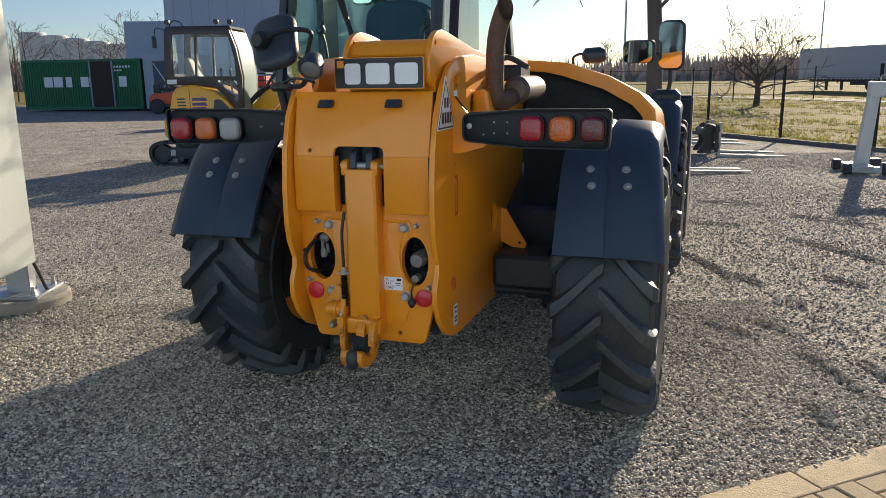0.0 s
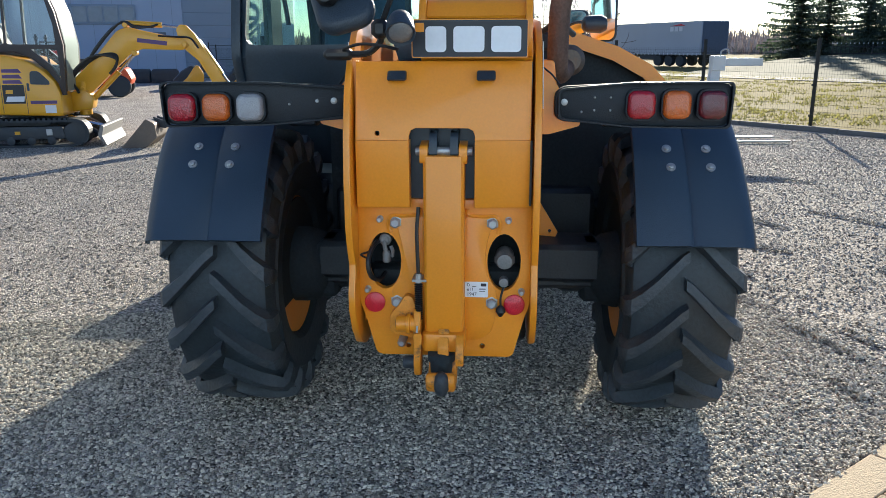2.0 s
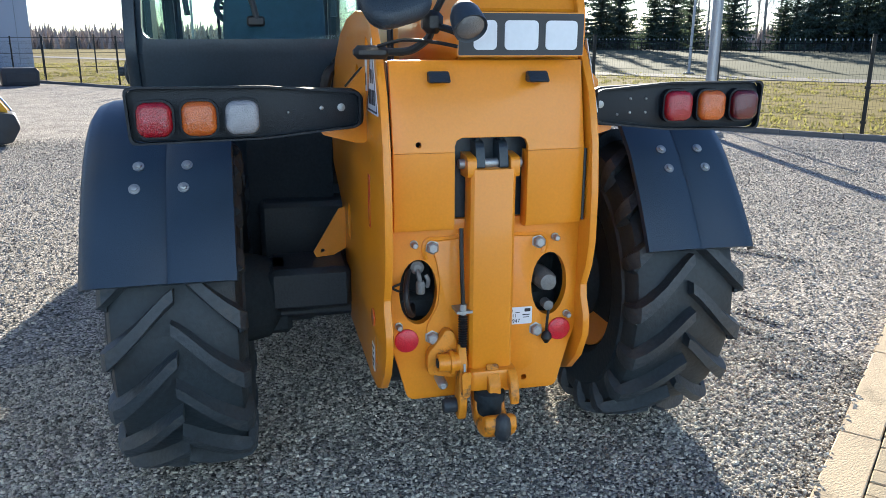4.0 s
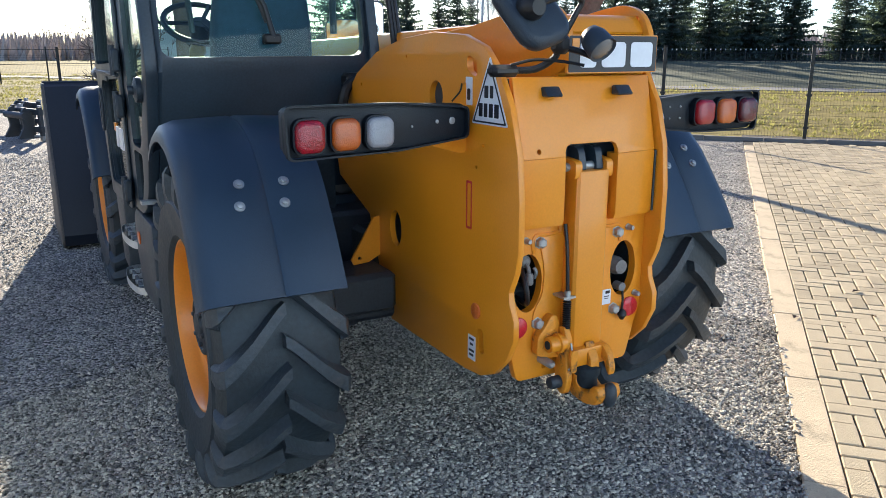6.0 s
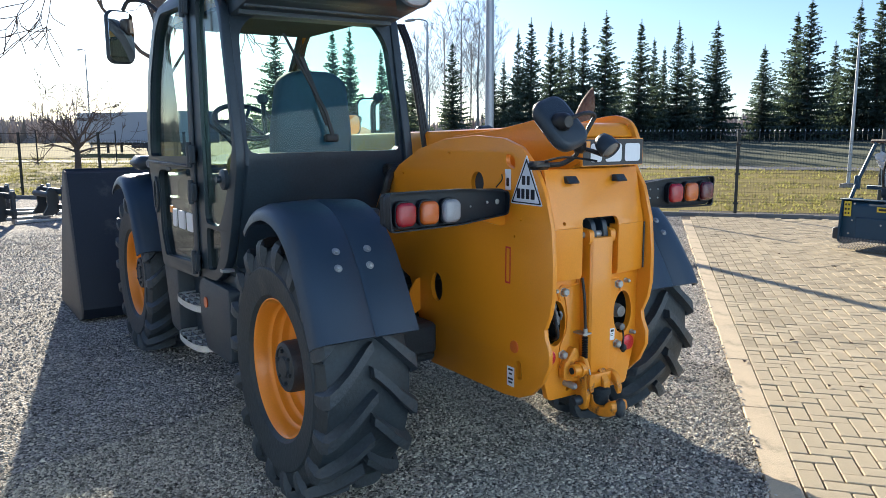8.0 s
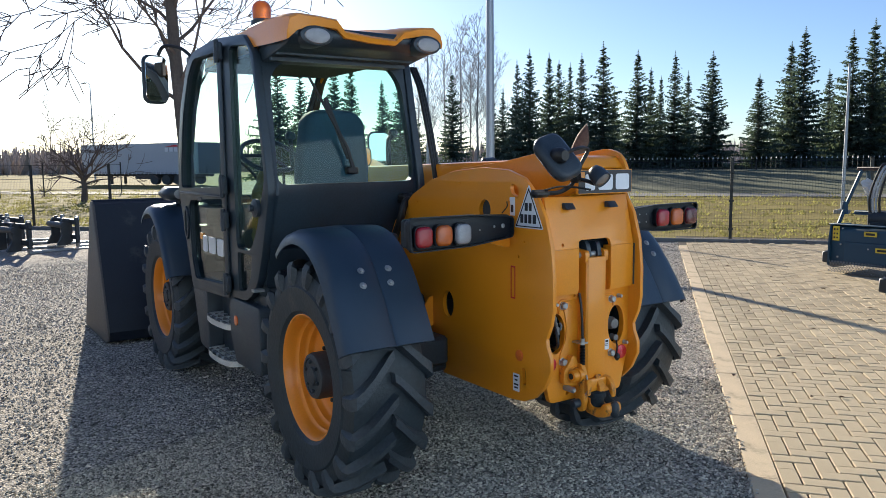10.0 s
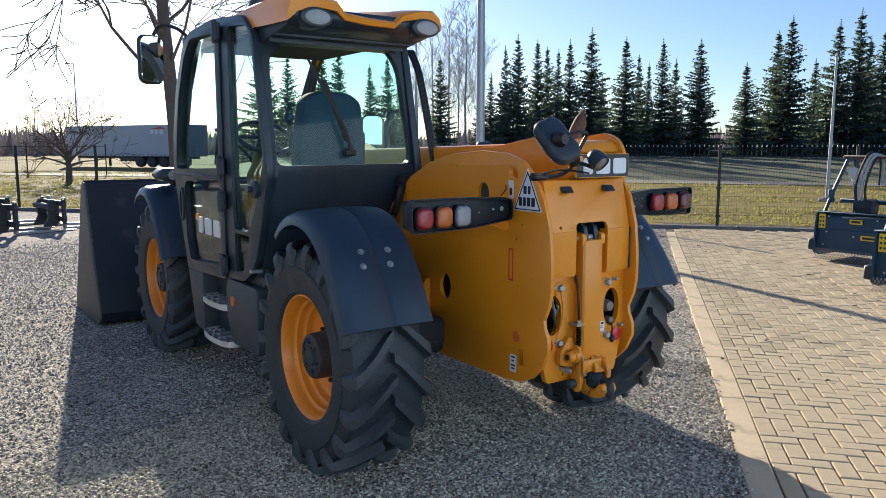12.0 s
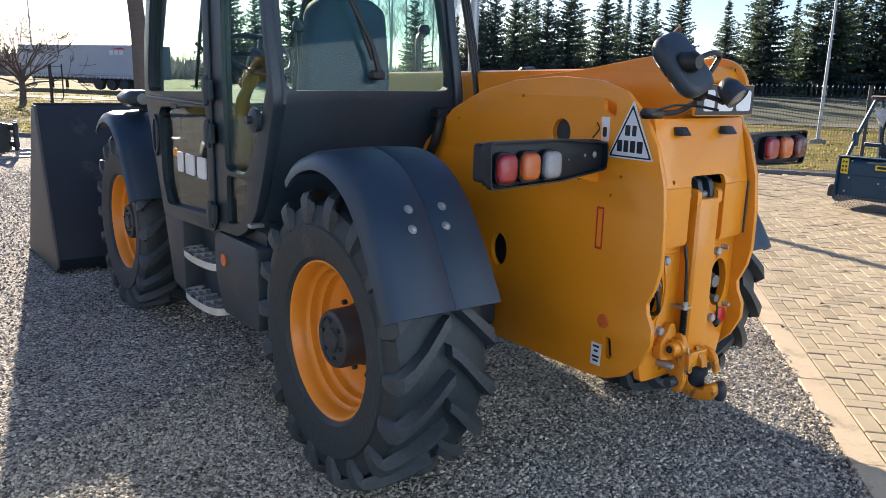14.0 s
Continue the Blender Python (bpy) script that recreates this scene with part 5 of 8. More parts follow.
for _x, _w in ((-0.905, 0.085), (-0.262, 0.085)):
    bm = bmesh.new()
    prism(bm, oval(_x, 2.262, _w + 0.004, 0.050), "y", 0.962, 1.10, (), 0.012)
    pod = part("roof_lamp", bm, BLACK, roof, "black roof lamp housing")
    bm = bmesh.new()
    prism(bm, oval(_x, 2.260, _w * 0.80, 0.038), "y", 0.950, 0.975, (), 0.008)
    part("lamp_glass", bm, CLEAR_LENS, pod, "clear oval lamp glass")
# dark lining under the roof shell
bm = bmesh.new()
box(bm, -1.02, CAB_R - 0.05, 1.30, 2.46, 2.225, 2.25, 0.008)
part("headliner", bm, VOID, roof, "dark cab headliner")
# beacon
bm = bmesh.new()
lathe(bm, [(0.062, -0.045), (0.062, 0.022), (0.055, 0.028)], 20, (-0.90, 1.72, 2.425), "z")
beacon = part("beacon_base", bm, BLACK, machine, "orange warning beacon on the roof")
bm = bmesh.new()
lathe(bm, [(0.052, 0.0), (0.055, 0.06), (0.050, 0.085), (0.03, 0.105), (0.01, 0.11)], 20, (-0.90, 1.72, 2.448), "z")
part("beacon_dome", bm, BEACON, beacon, "orange plastic dome")
# front of the cab: screen, pillars, floor and lower wall
bm = bmesh.new()
_fp = [(2.56, 2.30), (2.80, 2.0), (2.93, 1.70), (2.95, 1.45), (2.86, 1.20)]
for _x0, _x1 in ((CAB_L + 0.046, CAB_L + 0.08), (CAB_R - 0.08, CAB_R - 0.046)):
    for a, b in zip(_fp, _fp[1:]):
        tube(bm, [(0.5 * (_x0 + _x1), a[0], a[1]), (0.5 * (_x0 + _x1), b[0], b[1])], 0.02, 6)
box(bm, CAB_L + 0.05, CAB_R - 0.05, 2.70, 2.90, 0.85, 1.22, 0.02)
box(bm, CAB_L + 0.05, CAB_R - 0.05, 1.50, 2.72, 0.84, 0.90)
box(bm, CAB_R - 0.06, CAB_R - 0.05, 1.45, 2.75, 0.90, 1.45)
part("cab_shell", bm, BLACK, machine)
bm = bmesh.new()
rows = [[bm.verts.new((x, y, z)) for x in (CAB_L + 0.06, CAB_R - 0.06)] for y, z in _fp]
for a, b in zip(rows, rows[1:]):
    bm.faces.new((a[0], a[1], b[1], b[0]))
bmesh.ops.solidify(bm, geom=bm.faces[:], thickness=0.005)
g = part("windscreen", bm, GLASS, machine, "curved tinted windscreen")
g.visible_shadow = False
bm = bmesh.new()
tube(bm, smooth_path([(-0.45, 2.92, 1.25), (-0.55, 2.98, 1.55), (-0.8, 2.97, 1.75)]), 0.010, 6)
tube(bm, [(-0.80, 2.99, 1.50), (-0.80, 2.80, 2.05)], 0.010, 6)
part("front_wiper", bm, HOSE, machine, "black front wiper")
# seat, wheel, column, console
bm = bmesh.new()
prism(bm, rounded([(-0.74, 1.20), (-0.30, 1.20), (-0.285, 1.62), (-0.315, 1.90), (-0.40, 1.95), (-0.62, 1.95), (-0.69, 1.90), (-0.73, 1.62)], 0.07, 5), "y", 1.60, 1.76, (), 0.035)
box(bm, -0.76, -0.28, 1.70, 2.20, 1.16, 1.30, 0.05, None, 3)
box(bm, -0.70, -0.34, 1.72, 2.15, 0.90, 1.17, 0.03)
part("driver_seat", bm, SEAT, machine, "dark blue-grey fabric driver seat", 60)
bm = bmesh.new()
box(bm, -0.26, -0.14, 1.45, 2.3, 0.90, 1.50, 0.03)
box(bm, -0.98, -0.16, 2.62, 2.74, 0.95, 1.36, 0.04)
part("console", bm, BEIGE, machine, "grey cab console")
bm = bmesh.new()
_c, _ax = Vector((-0.60, 2.48, 1.69)), Vector((0, -0.55, 0.83)).normalized()
_u, _w = ring_frame(_ax)
ringpts = [_c + (_u * math.cos(2 * math.pi * i / 28) + _w * math.sin(2 * math.pi * i / 28)) * 0.19 for i in range(29)]
tube(bm, ringpts, 0.016, 8)
for i in (0, 9, 19):
    tube(bm, [_c, ringpts[i]], 0.013, 6)
tube(bm, [_c + _ax * 0.01, _c - _ax * 0.09], 0.05, 12)
part("steering_wheel", bm, PLASTIC, machine, "black steering wheel on its column")
bm = bmesh.new()
tube(bm, smooth_path([(-0.86, 1.50, 1.62), (-0.87, 1.49, 1.72), (-0.88, 1.47, 1.78)]), 0.012, 7)
lathe(bm, [(0.01, 0), (0.026, 0.01), (0.03, 0.03), (0.02, 0.05)], 12, (-0.88, 1.47, 1.76), "z")
tube(bm, smooth_path([(-0.27, 1.46, 1.62), (-0.27, 1.46, 1.76), (-0.24, 1.46, 1.79)]), 0.016, 7)
lathe(bm, [(0.01, 0), (0.026, 0.01), (0.03, 0.03), (0.02, 0.05)], 12, (-0.24, 1.46, 1.78), "z")
part("window_catch", bm, PLASTIC, machine, "black rear window catch")
bm = bmesh.new()
tube(bm, smooth_path([(-0.60, 2.53, 1.62), (-0.62, 2.60, 1.50), (-0.64, 2.63, 1.30), (-0.64, 2.64, 0.95)]), [0.035] * 7 + [0.04] * 6 + [0.05] * 6, 9)
for v in bm.verts:
    v.co += Vector((noise.noise(v.co * 14), noise.noise(v.co * 14 + Vector((5, 0, 0))), 0)) * 0.022
part("column_cover", bm, mat("tan_wrapper", (0.26, 0.21, 0.09), 0.35, 0, 0.2, 8, 60, 0.3), machine, "crumpled tan film on the steering column", 70)

for _ob in machine.children:
    if _ob.name.split(".")[0] in ("cab_side_frame", "cab_door", "window_latch", "cab_rear_frame", "roof_hose", "cab_shell", "windscreen", "front_wiper", "window_catch"):
        _ob.location.y = CAB_SET

# ---- mirrors and work lamp ----
def mirror_head(name, centre, w, h, d, turn, label, parent=machine):
    """A moulded shell with the reflecting glass on its -y side."""
    bm = bmesh.new()
    prism(bm, rrect(0, 0, w, h, min(w, h) * 0.28, 5), "y", 0.0, d, (), d * 0.4)
    bmesh.ops.transform(bm, matrix=centre_turn(centre, turn), verts=bm.verts)
    shell = part(name, bm, PLASTIC, parent, label, 60)
    bm = bmesh.new()
    prism(bm, rrect(0, 0, w * 0.9, h * 0.92, min(w, h) * 0.24, 5), "y", -0.004, 0.0)
    bmesh.ops.transform(bm, matrix=centre_turn(centre, turn), verts=bm.verts)
    part("mirror_glass", bm, MIRROR, shell, "reflecting mirror glass")
    return shell


def centre_turn(c, turn):
    return pose(*c, *turn)


mirror_head("door_mirror", (-1.24, 2.79, 2.20), 0.17, 0.32, 0.06, (0, 0, 12), "tall black door mirror")
bm = bmesh.new()
tube(bm, smooth_path([(-1.22, 2.82, 2.36), (-1.18, 2.80, 2.42), (-1.10, 2.70, 2.40), (-1.04, 2.60, 2.32)]), 0.012, 8)
box(bm, -1.085, -1.045, 2.55, 2.64, 2.24, 2.34, 0.01)
part("mirror_arm", bm, HOSE, machine)
mirror_head("front_mirror", (0.91, 3.67, 1.73), 0.20, 0.37, 0.07, (2, 0, -16), "tall black mirror on a stalk")
mirror_head("wide_mirror", (0.67, 3.64, 1.685), 0.265, 0.175, 0.06, (3, 0, -20), "wide black mirror on a stalk")
bm = bmesh.new()
tube(bm, smooth_path([(0.91, 3.73, 1.58), (0.91, 3.75, 1.42), (0.86, 3.75, 1.30)]), 0.016, 8)
tube(bm, [(0.91, 3.74, 1.66), (0.70, 3.70, 1.69)], 0.012, 8)
box(bm, 0.78, 1.0, 3.62, 3.86, 1.27, 1.40, 0.04)
part("mirror_arm", bm, PLASTIC, machine)
bm = bmesh.new()
box(bm, -1.06, -0.86, 3.42, 3.72, 1.36, 1.46, 0.04)
tube(bm, [(-0.92, 3.6, 1.40), (-0.92, 3.6, 1.26)], 0.03, 8)
front_lamp = part("front_lamp", bm, PLASTIC, machine, "black front lamp on the mudguard", 60)
bm = bmesh.new()
lathe(bm, [(0.036, 0), (0.036, -0.006), (0.02, -0.01)], 16, (-0.97, 3.42, 1.41), "y")
part("lamp_glass", bm, CLEAR_LENS, front_lamp)

# rear-view mirror and work lamp over the rear cover
bm = bmesh.new()
prism(bm, rrect(0, 0, 0.17, 0.225, 0.055, 5), "y", -0.035, 0.02, (), 0.022)
bmesh.ops.transform(bm, matrix=pose(-0.285, -0.10, 1.648, -36, -16, 10), verts=bm.verts)
rear_mirror = part("rear_mirror", bm, PLASTIC, machine, "black moulded rear mirror shell", 60)
bm = bmesh.new()
prism(bm, rrect(0, 0, 0.14, 0.19, 0.045, 5), "y", 0.02, 0.024)
bmesh.ops.transform(bm, matrix=pose(-0.285, -0.10, 1.648, -36, -16, 10), verts=bm.verts)
part("mirror_glass", bm, MIRROR, rear_mirror, "reflecting mirror glass")
bm = bmesh.new()
lathe(bm, [(0.022, -0.04), (0.034, -0.02), (0.034, 0.02), (0.024, 0.035)], 12, (-0.315, -0.15, 1.66), "y")
tube(bm, smooth_path([(-0.305, -0.16, 1.665), (-0.22, -0.16, 1.69), (-0.155, -0.14, 1.692), (-0.13, -0.13, 1.68), (-0.14, -0.12, 1.65), (-0.175, -0.10, 1.575)]), 0.0085, 8)
box(bm, -0.20, -0.15, -0.125, -0.075, 1.54, 1.595, 0.014)
box(bm, -0.36, -0.27, -0.05, 0.0, 1.478, 1.512, 0.012)
tube(bm, smooth_path([(-0.28, -0.03, 1.495), (-0.22, -0.05, 1.50), (-0.18, -0.08, 1.53), (-0.175, -0.09, 1.56)]), 0.010, 8)
tube(bm, smooth_path([(-0.175, -0.10, 1.56), (-0.14, -0.13, 1.55), (-0.105, -0.15, 1.535)]), 0.009, 7)
tube(bm, smooth_path([(-0.30, -0.04, 1.51), (-0.24, -0.07, 1.525), (-0.17, -0.11, 1.52), (-0.12, -0.14, 1.51)]), 0.005, 6)
part("mirror_stalk", bm, HOSE, rear_mirror, "black bent stalk")
bm = bmesh.new()
lathe(bm, [(0.010, -0.064), (0.028, -0.054), (0.038, -0.030), (0.042, 0.012), (0.041, 0.018), (0.035, 0.013)], 22, (0, 0, 0), "z")
bmesh.ops.transform(bm, matrix=pose(-0.105, -0.185, 1.562, 130, 0, 8), verts=bm.verts)
work_lamp = part("work_lamp", bm, PLASTIC, machine, "round black work lamp", 60)
bm = bmesh.new()
lathe(bm, [(0.036, 0.011), (0.030, 0.017), (0.01, 0.021)], 22, (0, 0, 0), "z")
bmesh.ops.transform(bm, matrix=pose(-0.105, -0.185, 1.562, 130, 0, 8), verts=bm.verts)
part("lamp_glass", bm, WORK_LENS, work_lamp, "clear lamp glass", 60)

# ---- steps and tank at the left side ----
bm = bmesh.new()
prism(bm, rounded([(1.42, 0.46), (1.84, 0.45), (1.93, 0.62), (1.94, 0.80), (1.88, 0.845), (1.42, 0.845)], 0.03), "x", -1.09, -0.62, (), 0.012)
tank = part("fuel_tank", bm, PLASTIC, machine, "black plastic fuel tank")
bm = bmesh.new()
lathe(bm, [(0.03, 0.0), (0.03, -0.006), (0.02, -0.008)], 18, (-1.09, 1.81, 0.715), "x")
part("reflector", bm, REFLECT_ORANGE, tank, "round orange side reflector")
bm = bmesh.new()
prism(bm, rounded([(2.42, 0.40), (2.62, 0.42), (2.74, 0.80), (2.42, 0.82)], 0.03), "x", -1.08, -0.62, (), 0.012)
box(bm, -0.98, -0.64, 1.9, 2.45, 0.40, 0.80)
part("step_housing", bm, PLASTIC, machine, "black plastic step housing")
for _z in (0.655, 0.425):
    bm = bmesh.new()
    _so = smooth_path([(-0.97, 2.41, 0), (-1.06, 2.405, 0), (-1.105, 2.35, 0), (-1.122, 2.165, 0), (-1.105, 1.98, 0), (-1.06, 1.925, 0), (-0.97, 1.92, 0)], 4)
    _si = [Vector((-0.99 + (p.x + 0.97) * 0.86, 2.165 + (p.y - 2.165) * 0.94, 0)) for p in _so]
    prism(bm, [(p.x, p.y) for p in _so] + [(p.x, p.y) for p in reversed(_si)], "z", _z - 0.024, _z + 0.012)
    step = part("step", bm, STEPMETAL, machine, "bare metal foot step with rounded rim")
    for _k in range(3):
        bm = bmesh.new()
        box(bm, -1.085 + 0.04 * _k, -1.068 + 0.04 * _k, 1.945, 2.385, _z - 0.014, _z + 0.006, 0.003)
        part("step_bar", bm, DULL, step)
    for _k in range(4):
        bm = bmesh.new()
        box(bm, -1.095, -0.97, 1.99 + 0.11 * _k, 2.005 + 0.11 * _k, _z - 0.012, _z + 0.009)
        part("step_rung", bm, STEPMETAL, step)
bm = bmesh.new()
box(bm, -1.12, -1.06, 1.40, 1.44, 0.94, 0.955)
part("side_pin", bm, STEEL, machine)

# ---- fence with posts and wire mesh ----
DARKGREEN = mat("fence_paint", (0.018, 0.022, 0.02), 0.5, 0.1, 0.2, 10, 60, 0.1)
fence = thing("mesh_fence", pose(0, 0, 0), "dark welded wire mesh fence along the yard", "fence")
SPACING = 2.46
post_mesh = None
for _i in range(-13, 13):
    _x, _y = along_fence(SPACING * _i - 0.10)
    if post_mesh is None:
        bm = bmesh.new()
        box(bm, -0.03, 0.03, -0.02, 0.02, -0.1, 1.62, 0.004)
        box(bm, -0.034, 0.034, -0.024, 0.024, 1.62, 1.64, 0.006)
        for _z in (0.22, 0.78, 1.34):
            box(bm, -0.045, 0.045, -0.035, -0.015, _z, _z + 0.04)
        post_mesh = mesh_of("post", bm, DARKGREEN)
    ob = new("post", post_mesh)
    ob.parent = fence
    ob.matrix_world = pose(_x, _y, 0, 0, 0, math.degrees(math.atan2(FY, FX)))
bm_v, bm_f, _k = [], [], 0


def wire(p, q, r):
    """A thin three-sided wire as arrays."""
    global _k
    p, q = Vector(p), Vector(q)
    u, w = ring_frame(q - p)
    for e in (p, q):
        for a in (0.5, 2.6, 4.7):
            bm_v.append(tuple(e + (u * math.cos(a) + w * math.sin(a)) * r))
    for i in range(3):
        j = (i + 1) % 3
        bm_f.append((_k + i, _k + j, _k + 3 + j))
        bm_f.append((_k + i, _k + 3 + j, _k + 3 + i))
    _k += 6


for _i in range(-13, 12):
    for _j in range(8):
        _z = 0.08 + 0.185 * _j
        for _dz in ((0,) if _j not in (1, 4, 7) else (0, 0.05)):
            wire((*along_fence(SPACING * _i - 0.10), _z + _dz), (*along_fence(SPACING * (_i + 1) - 0.10), _z + _dz), 0.0028)
    for _j in range(1, 49):
        _x, _y = along_fence(SPACING * (_i + _j / 49) - 0.10)
        wire((_x, _y, 0.06), (_x, _y, 1.48), 0.0014)
ob = new("wire_mesh", array_mesh("wire_mesh", bm_v, bm_f, DARKGREEN))
ob.parent = fence
ob["kind"] = "stuff"

# ---- galvanised lamp pole ----
def lamp_pole(x, y, height, r, lean=0.0, arm=0.0):
    bm = bmesh.new()
    tube(bm, [(0, 0, 0.0), (0, 0, height * 0.5), (0, 0, height)], [r * 1.25, r, r * 0.7], 14)
    t = thing("street_lamp", pose(x, y, 0, 0, lean, 0), "galvanised steel street lamp pole" if arm == 0 else "slim grey street lamp with a short arm", "street lamp", "lamp poles")
    part("pole", bm, GALV, t)
    bm = bmesh.new()
    box(bm, -0.2, 0.2, -0.2, 0.2, -0.1, 0.05, 0.02)
    part("foundation", bm, CONCRETE, t, "concrete pole foundation")
    bm = bmesh.new()
    box(bm, -r * 2.2, r * 2.2, -r * 2.2, r * 2.2, 0.05, 0.07, 0.004)
    part("base_plate", bm, GALV, t)
    if height < 5:
        return
    bm = bmesh.new()
    tube(bm, smooth_path([(0, 0, height), (0, 0.05, height + 0.25), (0, 0.6, height + 0.4), (0, 1.0, height + 0.4)]), r * 0.6, 8)
    box(bm, -0.12, 0.12, 0.9, 1.5, height + 0.34, height + 0.46, 0.03)
    part("lamp_head", bm, GALV, t)


lamp_pole(8.85, 10.15, 8.5, 0.075)
lamp_pole(22.3, 6.8, 4.4, 0.045, 1.2, 0)
lamp_pole(28.0, 28.3, 7.0, 0.06, 1.0, 1)
lamp_pole(33, 75, 9.0, 0.07, 0, 1)
lamp_pole(12, 60, 9.0, 0.08, 0, 1)
lamp_pole(-1.0, 43, 8.0, 0.08, 0, 1)

# ---- totem sign at the yard's edge ----
PANEL = mat("sign_panel", (0.42, 0.46, 0.45), 0.4, 0, 0.05, 2, 60, 0.03)
totem = thing("totem_sign", pose(-3.05, 5.22, 0, 0, 0, 93), "tall pale grey totem sign on steel legs", "sign")
bm = bmesh.new()
box(bm, -1.6, -0.06, -0.16, 0.16, 0.30, 5.2, 0.02)
part("panel", bm, PANEL, totem, "pale grey sheet-metal panel")
for _x in (-1.2, 0.0):
    bm = bmesh.new()
    box(bm, _x - 0.05, _x + 0.05, -0.08, 0.08, 0.08, 0.32, 0.006)
    prism(bm, [(_x + 0.05, 0.09), (_x + 0.16, 0.09), (_x + 0.05, 0.26)], "y", -0.01, 0.01)
    part("leg", bm, GALV, totem)
    bm = bmesh.new()
    box(bm, _x - 0.20, _x + 0.20, -0.2, 0.2, 0.07, 0.09, 0.003)
    for _a in (-0.15, 0.15):
        for _b in (-0.15, 0.15):
            lathe(bm, [(0.02, 0.09), (0.02, 0.11), (0.012, 0.115), (0.012, 0.15)], 6, (_x + _a, _b, 0), "z")
    part("foot_plate", bm, GALV, totem)
    bm = bmesh.new()
    lathe(bm, [(0.31, -0.1), (0.31, 0.05), (0.29, 0.07)], 26, (_x, 0, 0), "z")
    part("footing", bm, CONCRETE, totem, "round concrete footing")
bm = bmesh.new()
tube(bm, smooth_path([(-0.02, -0.10, 0.32), (-0.01, -0.14, 0.2), (0.0, -0.17, 0.1), (0.02, -0.22, 0.04)]), 0.012, 8)
part("cable", bm, HOSE, totem, "black supply cable")

# ---- mini excavator ----
EX_YELLOW = mat("excavator_yellow", (0.80, 0.41, 0.009), 0.35, 0, 0.07, 3, 120, 0.04, coat=0.3)
PURPLE = mat("purple_print", (0.10, 0.045, 0.16), 0.4, 0, 0.1, 8, 60, 0)
FILM = mat("pale_film", (0.27, 0.34, 0.30), 0.35, 0, 0.06, 2, 40, 0.05)
BROWNBLACK = mat("brown_black_paint", (0.030, 0.022, 0.022), 0.4)
exc = thing("mini_excavator", pose(-4.58, 14.6, 0, 0, 0, -2), "yellow mini excavator with black rubber tracks on gravel", "excavator")
for _y in (-0.61, 0.61):
    bm = bmesh.new()
    o = rounded([(-0.80, 0.0), (0.80, 0.0), (0.97, 0.10), (1.0, 0.24), (0.93, 0.38), (0.78, 0.42), (-0.80, 0.42), (-0.95, 0.36), (-1.0, 0.22), (-0.95, 0.08)], 0.06)
    oi = rounded([(-0.78, 0.035), (0.78, 0.035), (0.94, 0.12), (0.965, 0.24), (0.90, 0.355), (0.76, 0.385), (-0.78, 0.385), (-0.92, 0.335), (-0.965, 0.22), (-0.92, 0.10)], 0.06)
    prism(bm, o, "y", _y - 0.14, _y + 0.14, [oi])
    trk = part("track", bm, RUBBER, exc, "black rubber track")
    bm = bmesh.new()
    for i in range(len(o)):
        a, b = Vector(o[i]), Vector(o[(i + 1) % len(o)])
        k = max(1, int((b - a).length / 0.075))
        for j in range(k):
            c = a.lerp(b, (j + 0.5) / k)
            d = (b - a).normalized()
            nrm = Vector((d.y, -d.x))
            m = Matrix(((d.x, 0, nrm.x, c.x), (0, 1, 0, _y), (d.y, 0, nrm.y, c.y), (0, 0, 0, 1)))
            if nrm.y > -0.9:
                box(bm, -0.020, 0.020, -0.14, 0.14, 0.0, 0.028, 0, m)
    part("track_lug", bm, RUBBER, trk)
    for _x in (-0.79, 0.79):
        bm = bmesh.new()
        lathe(bm, [(0.06, -0.10), (0.16, -0.09), (0.165, 0.0), (0.16, 0.09), (0.06, 0.10)], 20, (_x, _y, 0.21), "y")
        part("track_wheel", bm, DARK, trk)
    for _x in (-0.45, -0.15, 0.15, 0.45):
        bm = bmesh.new()
        lathe(bm, [(0.03, -0.12), (0.065, -0.11), (0.065, 0.11), (0.03, 0.12)], 14, (_x, _y, 0.10), "y")
        part("track_roller", bm, DARK, trk)
    bm = bmesh.new()
    prism(bm, rounded([(-0.70, 0.12), (0.66, 0.12), (0.62, 0.32), (-0.66, 0.32)], 0.03), "y", _y - 0.10, _y + 0.10, (), 0.01)
    part("track_frame", bm, DARK, trk)
    bm = bmesh.new()
    box(bm, -0.08, 0.0, _y - 0.112, _y - 0.104, 0.20, 0.25)
    part("yellow_label", bm, EX_YELLOW, trk)
    for _x in (-0.62, 0.38):
        bm = bmesh.new()
        box(bm, _x, _x + 0.09, _y - 0.112, _y - 0.104, 0.18, 0.28, 0.004)
        part("frame_step", bm, STEEL, trk)
bm = bmesh.new()
lathe(bm, [(0.45, 0.40), (0.45, 0.50)], 24, (0, 0, 0), "z")
box(bm, -0.4, 0.4, -0.5, 0.5, 0.2, 0.42, 0.02)
part("turntable", bm, DARK, exc)
# engine body with a fuller counterweight low at the rear
bm = bmesh.new()
prism(bm, rounded([(-0.60, 0.52), (0.68, 0.47), (0.68, 0.80), (0.60, 1.02), (0.46, 1.18), (0.26, 1.32), (0.05, 1.39), (-0.15, 1.42), (-0.40, 1.40), (-0.50, 1.30), (-0.60, 0.90)], 0.07), "y", -0.74, 0.74, (), 0.045)
body = part("upper_body", bm, EX_YELLOW, exc, "yellow rounded engine body")
bm = bmesh.new()
prism(bm, rounded([(-0.72, 0.50), (-0.40, 0.50), (-0.42, 0.84), (-0.60, 0.90), (-0.70, 0.84)], 0.06), "y", -0.72, 0.72, (), 0.05)
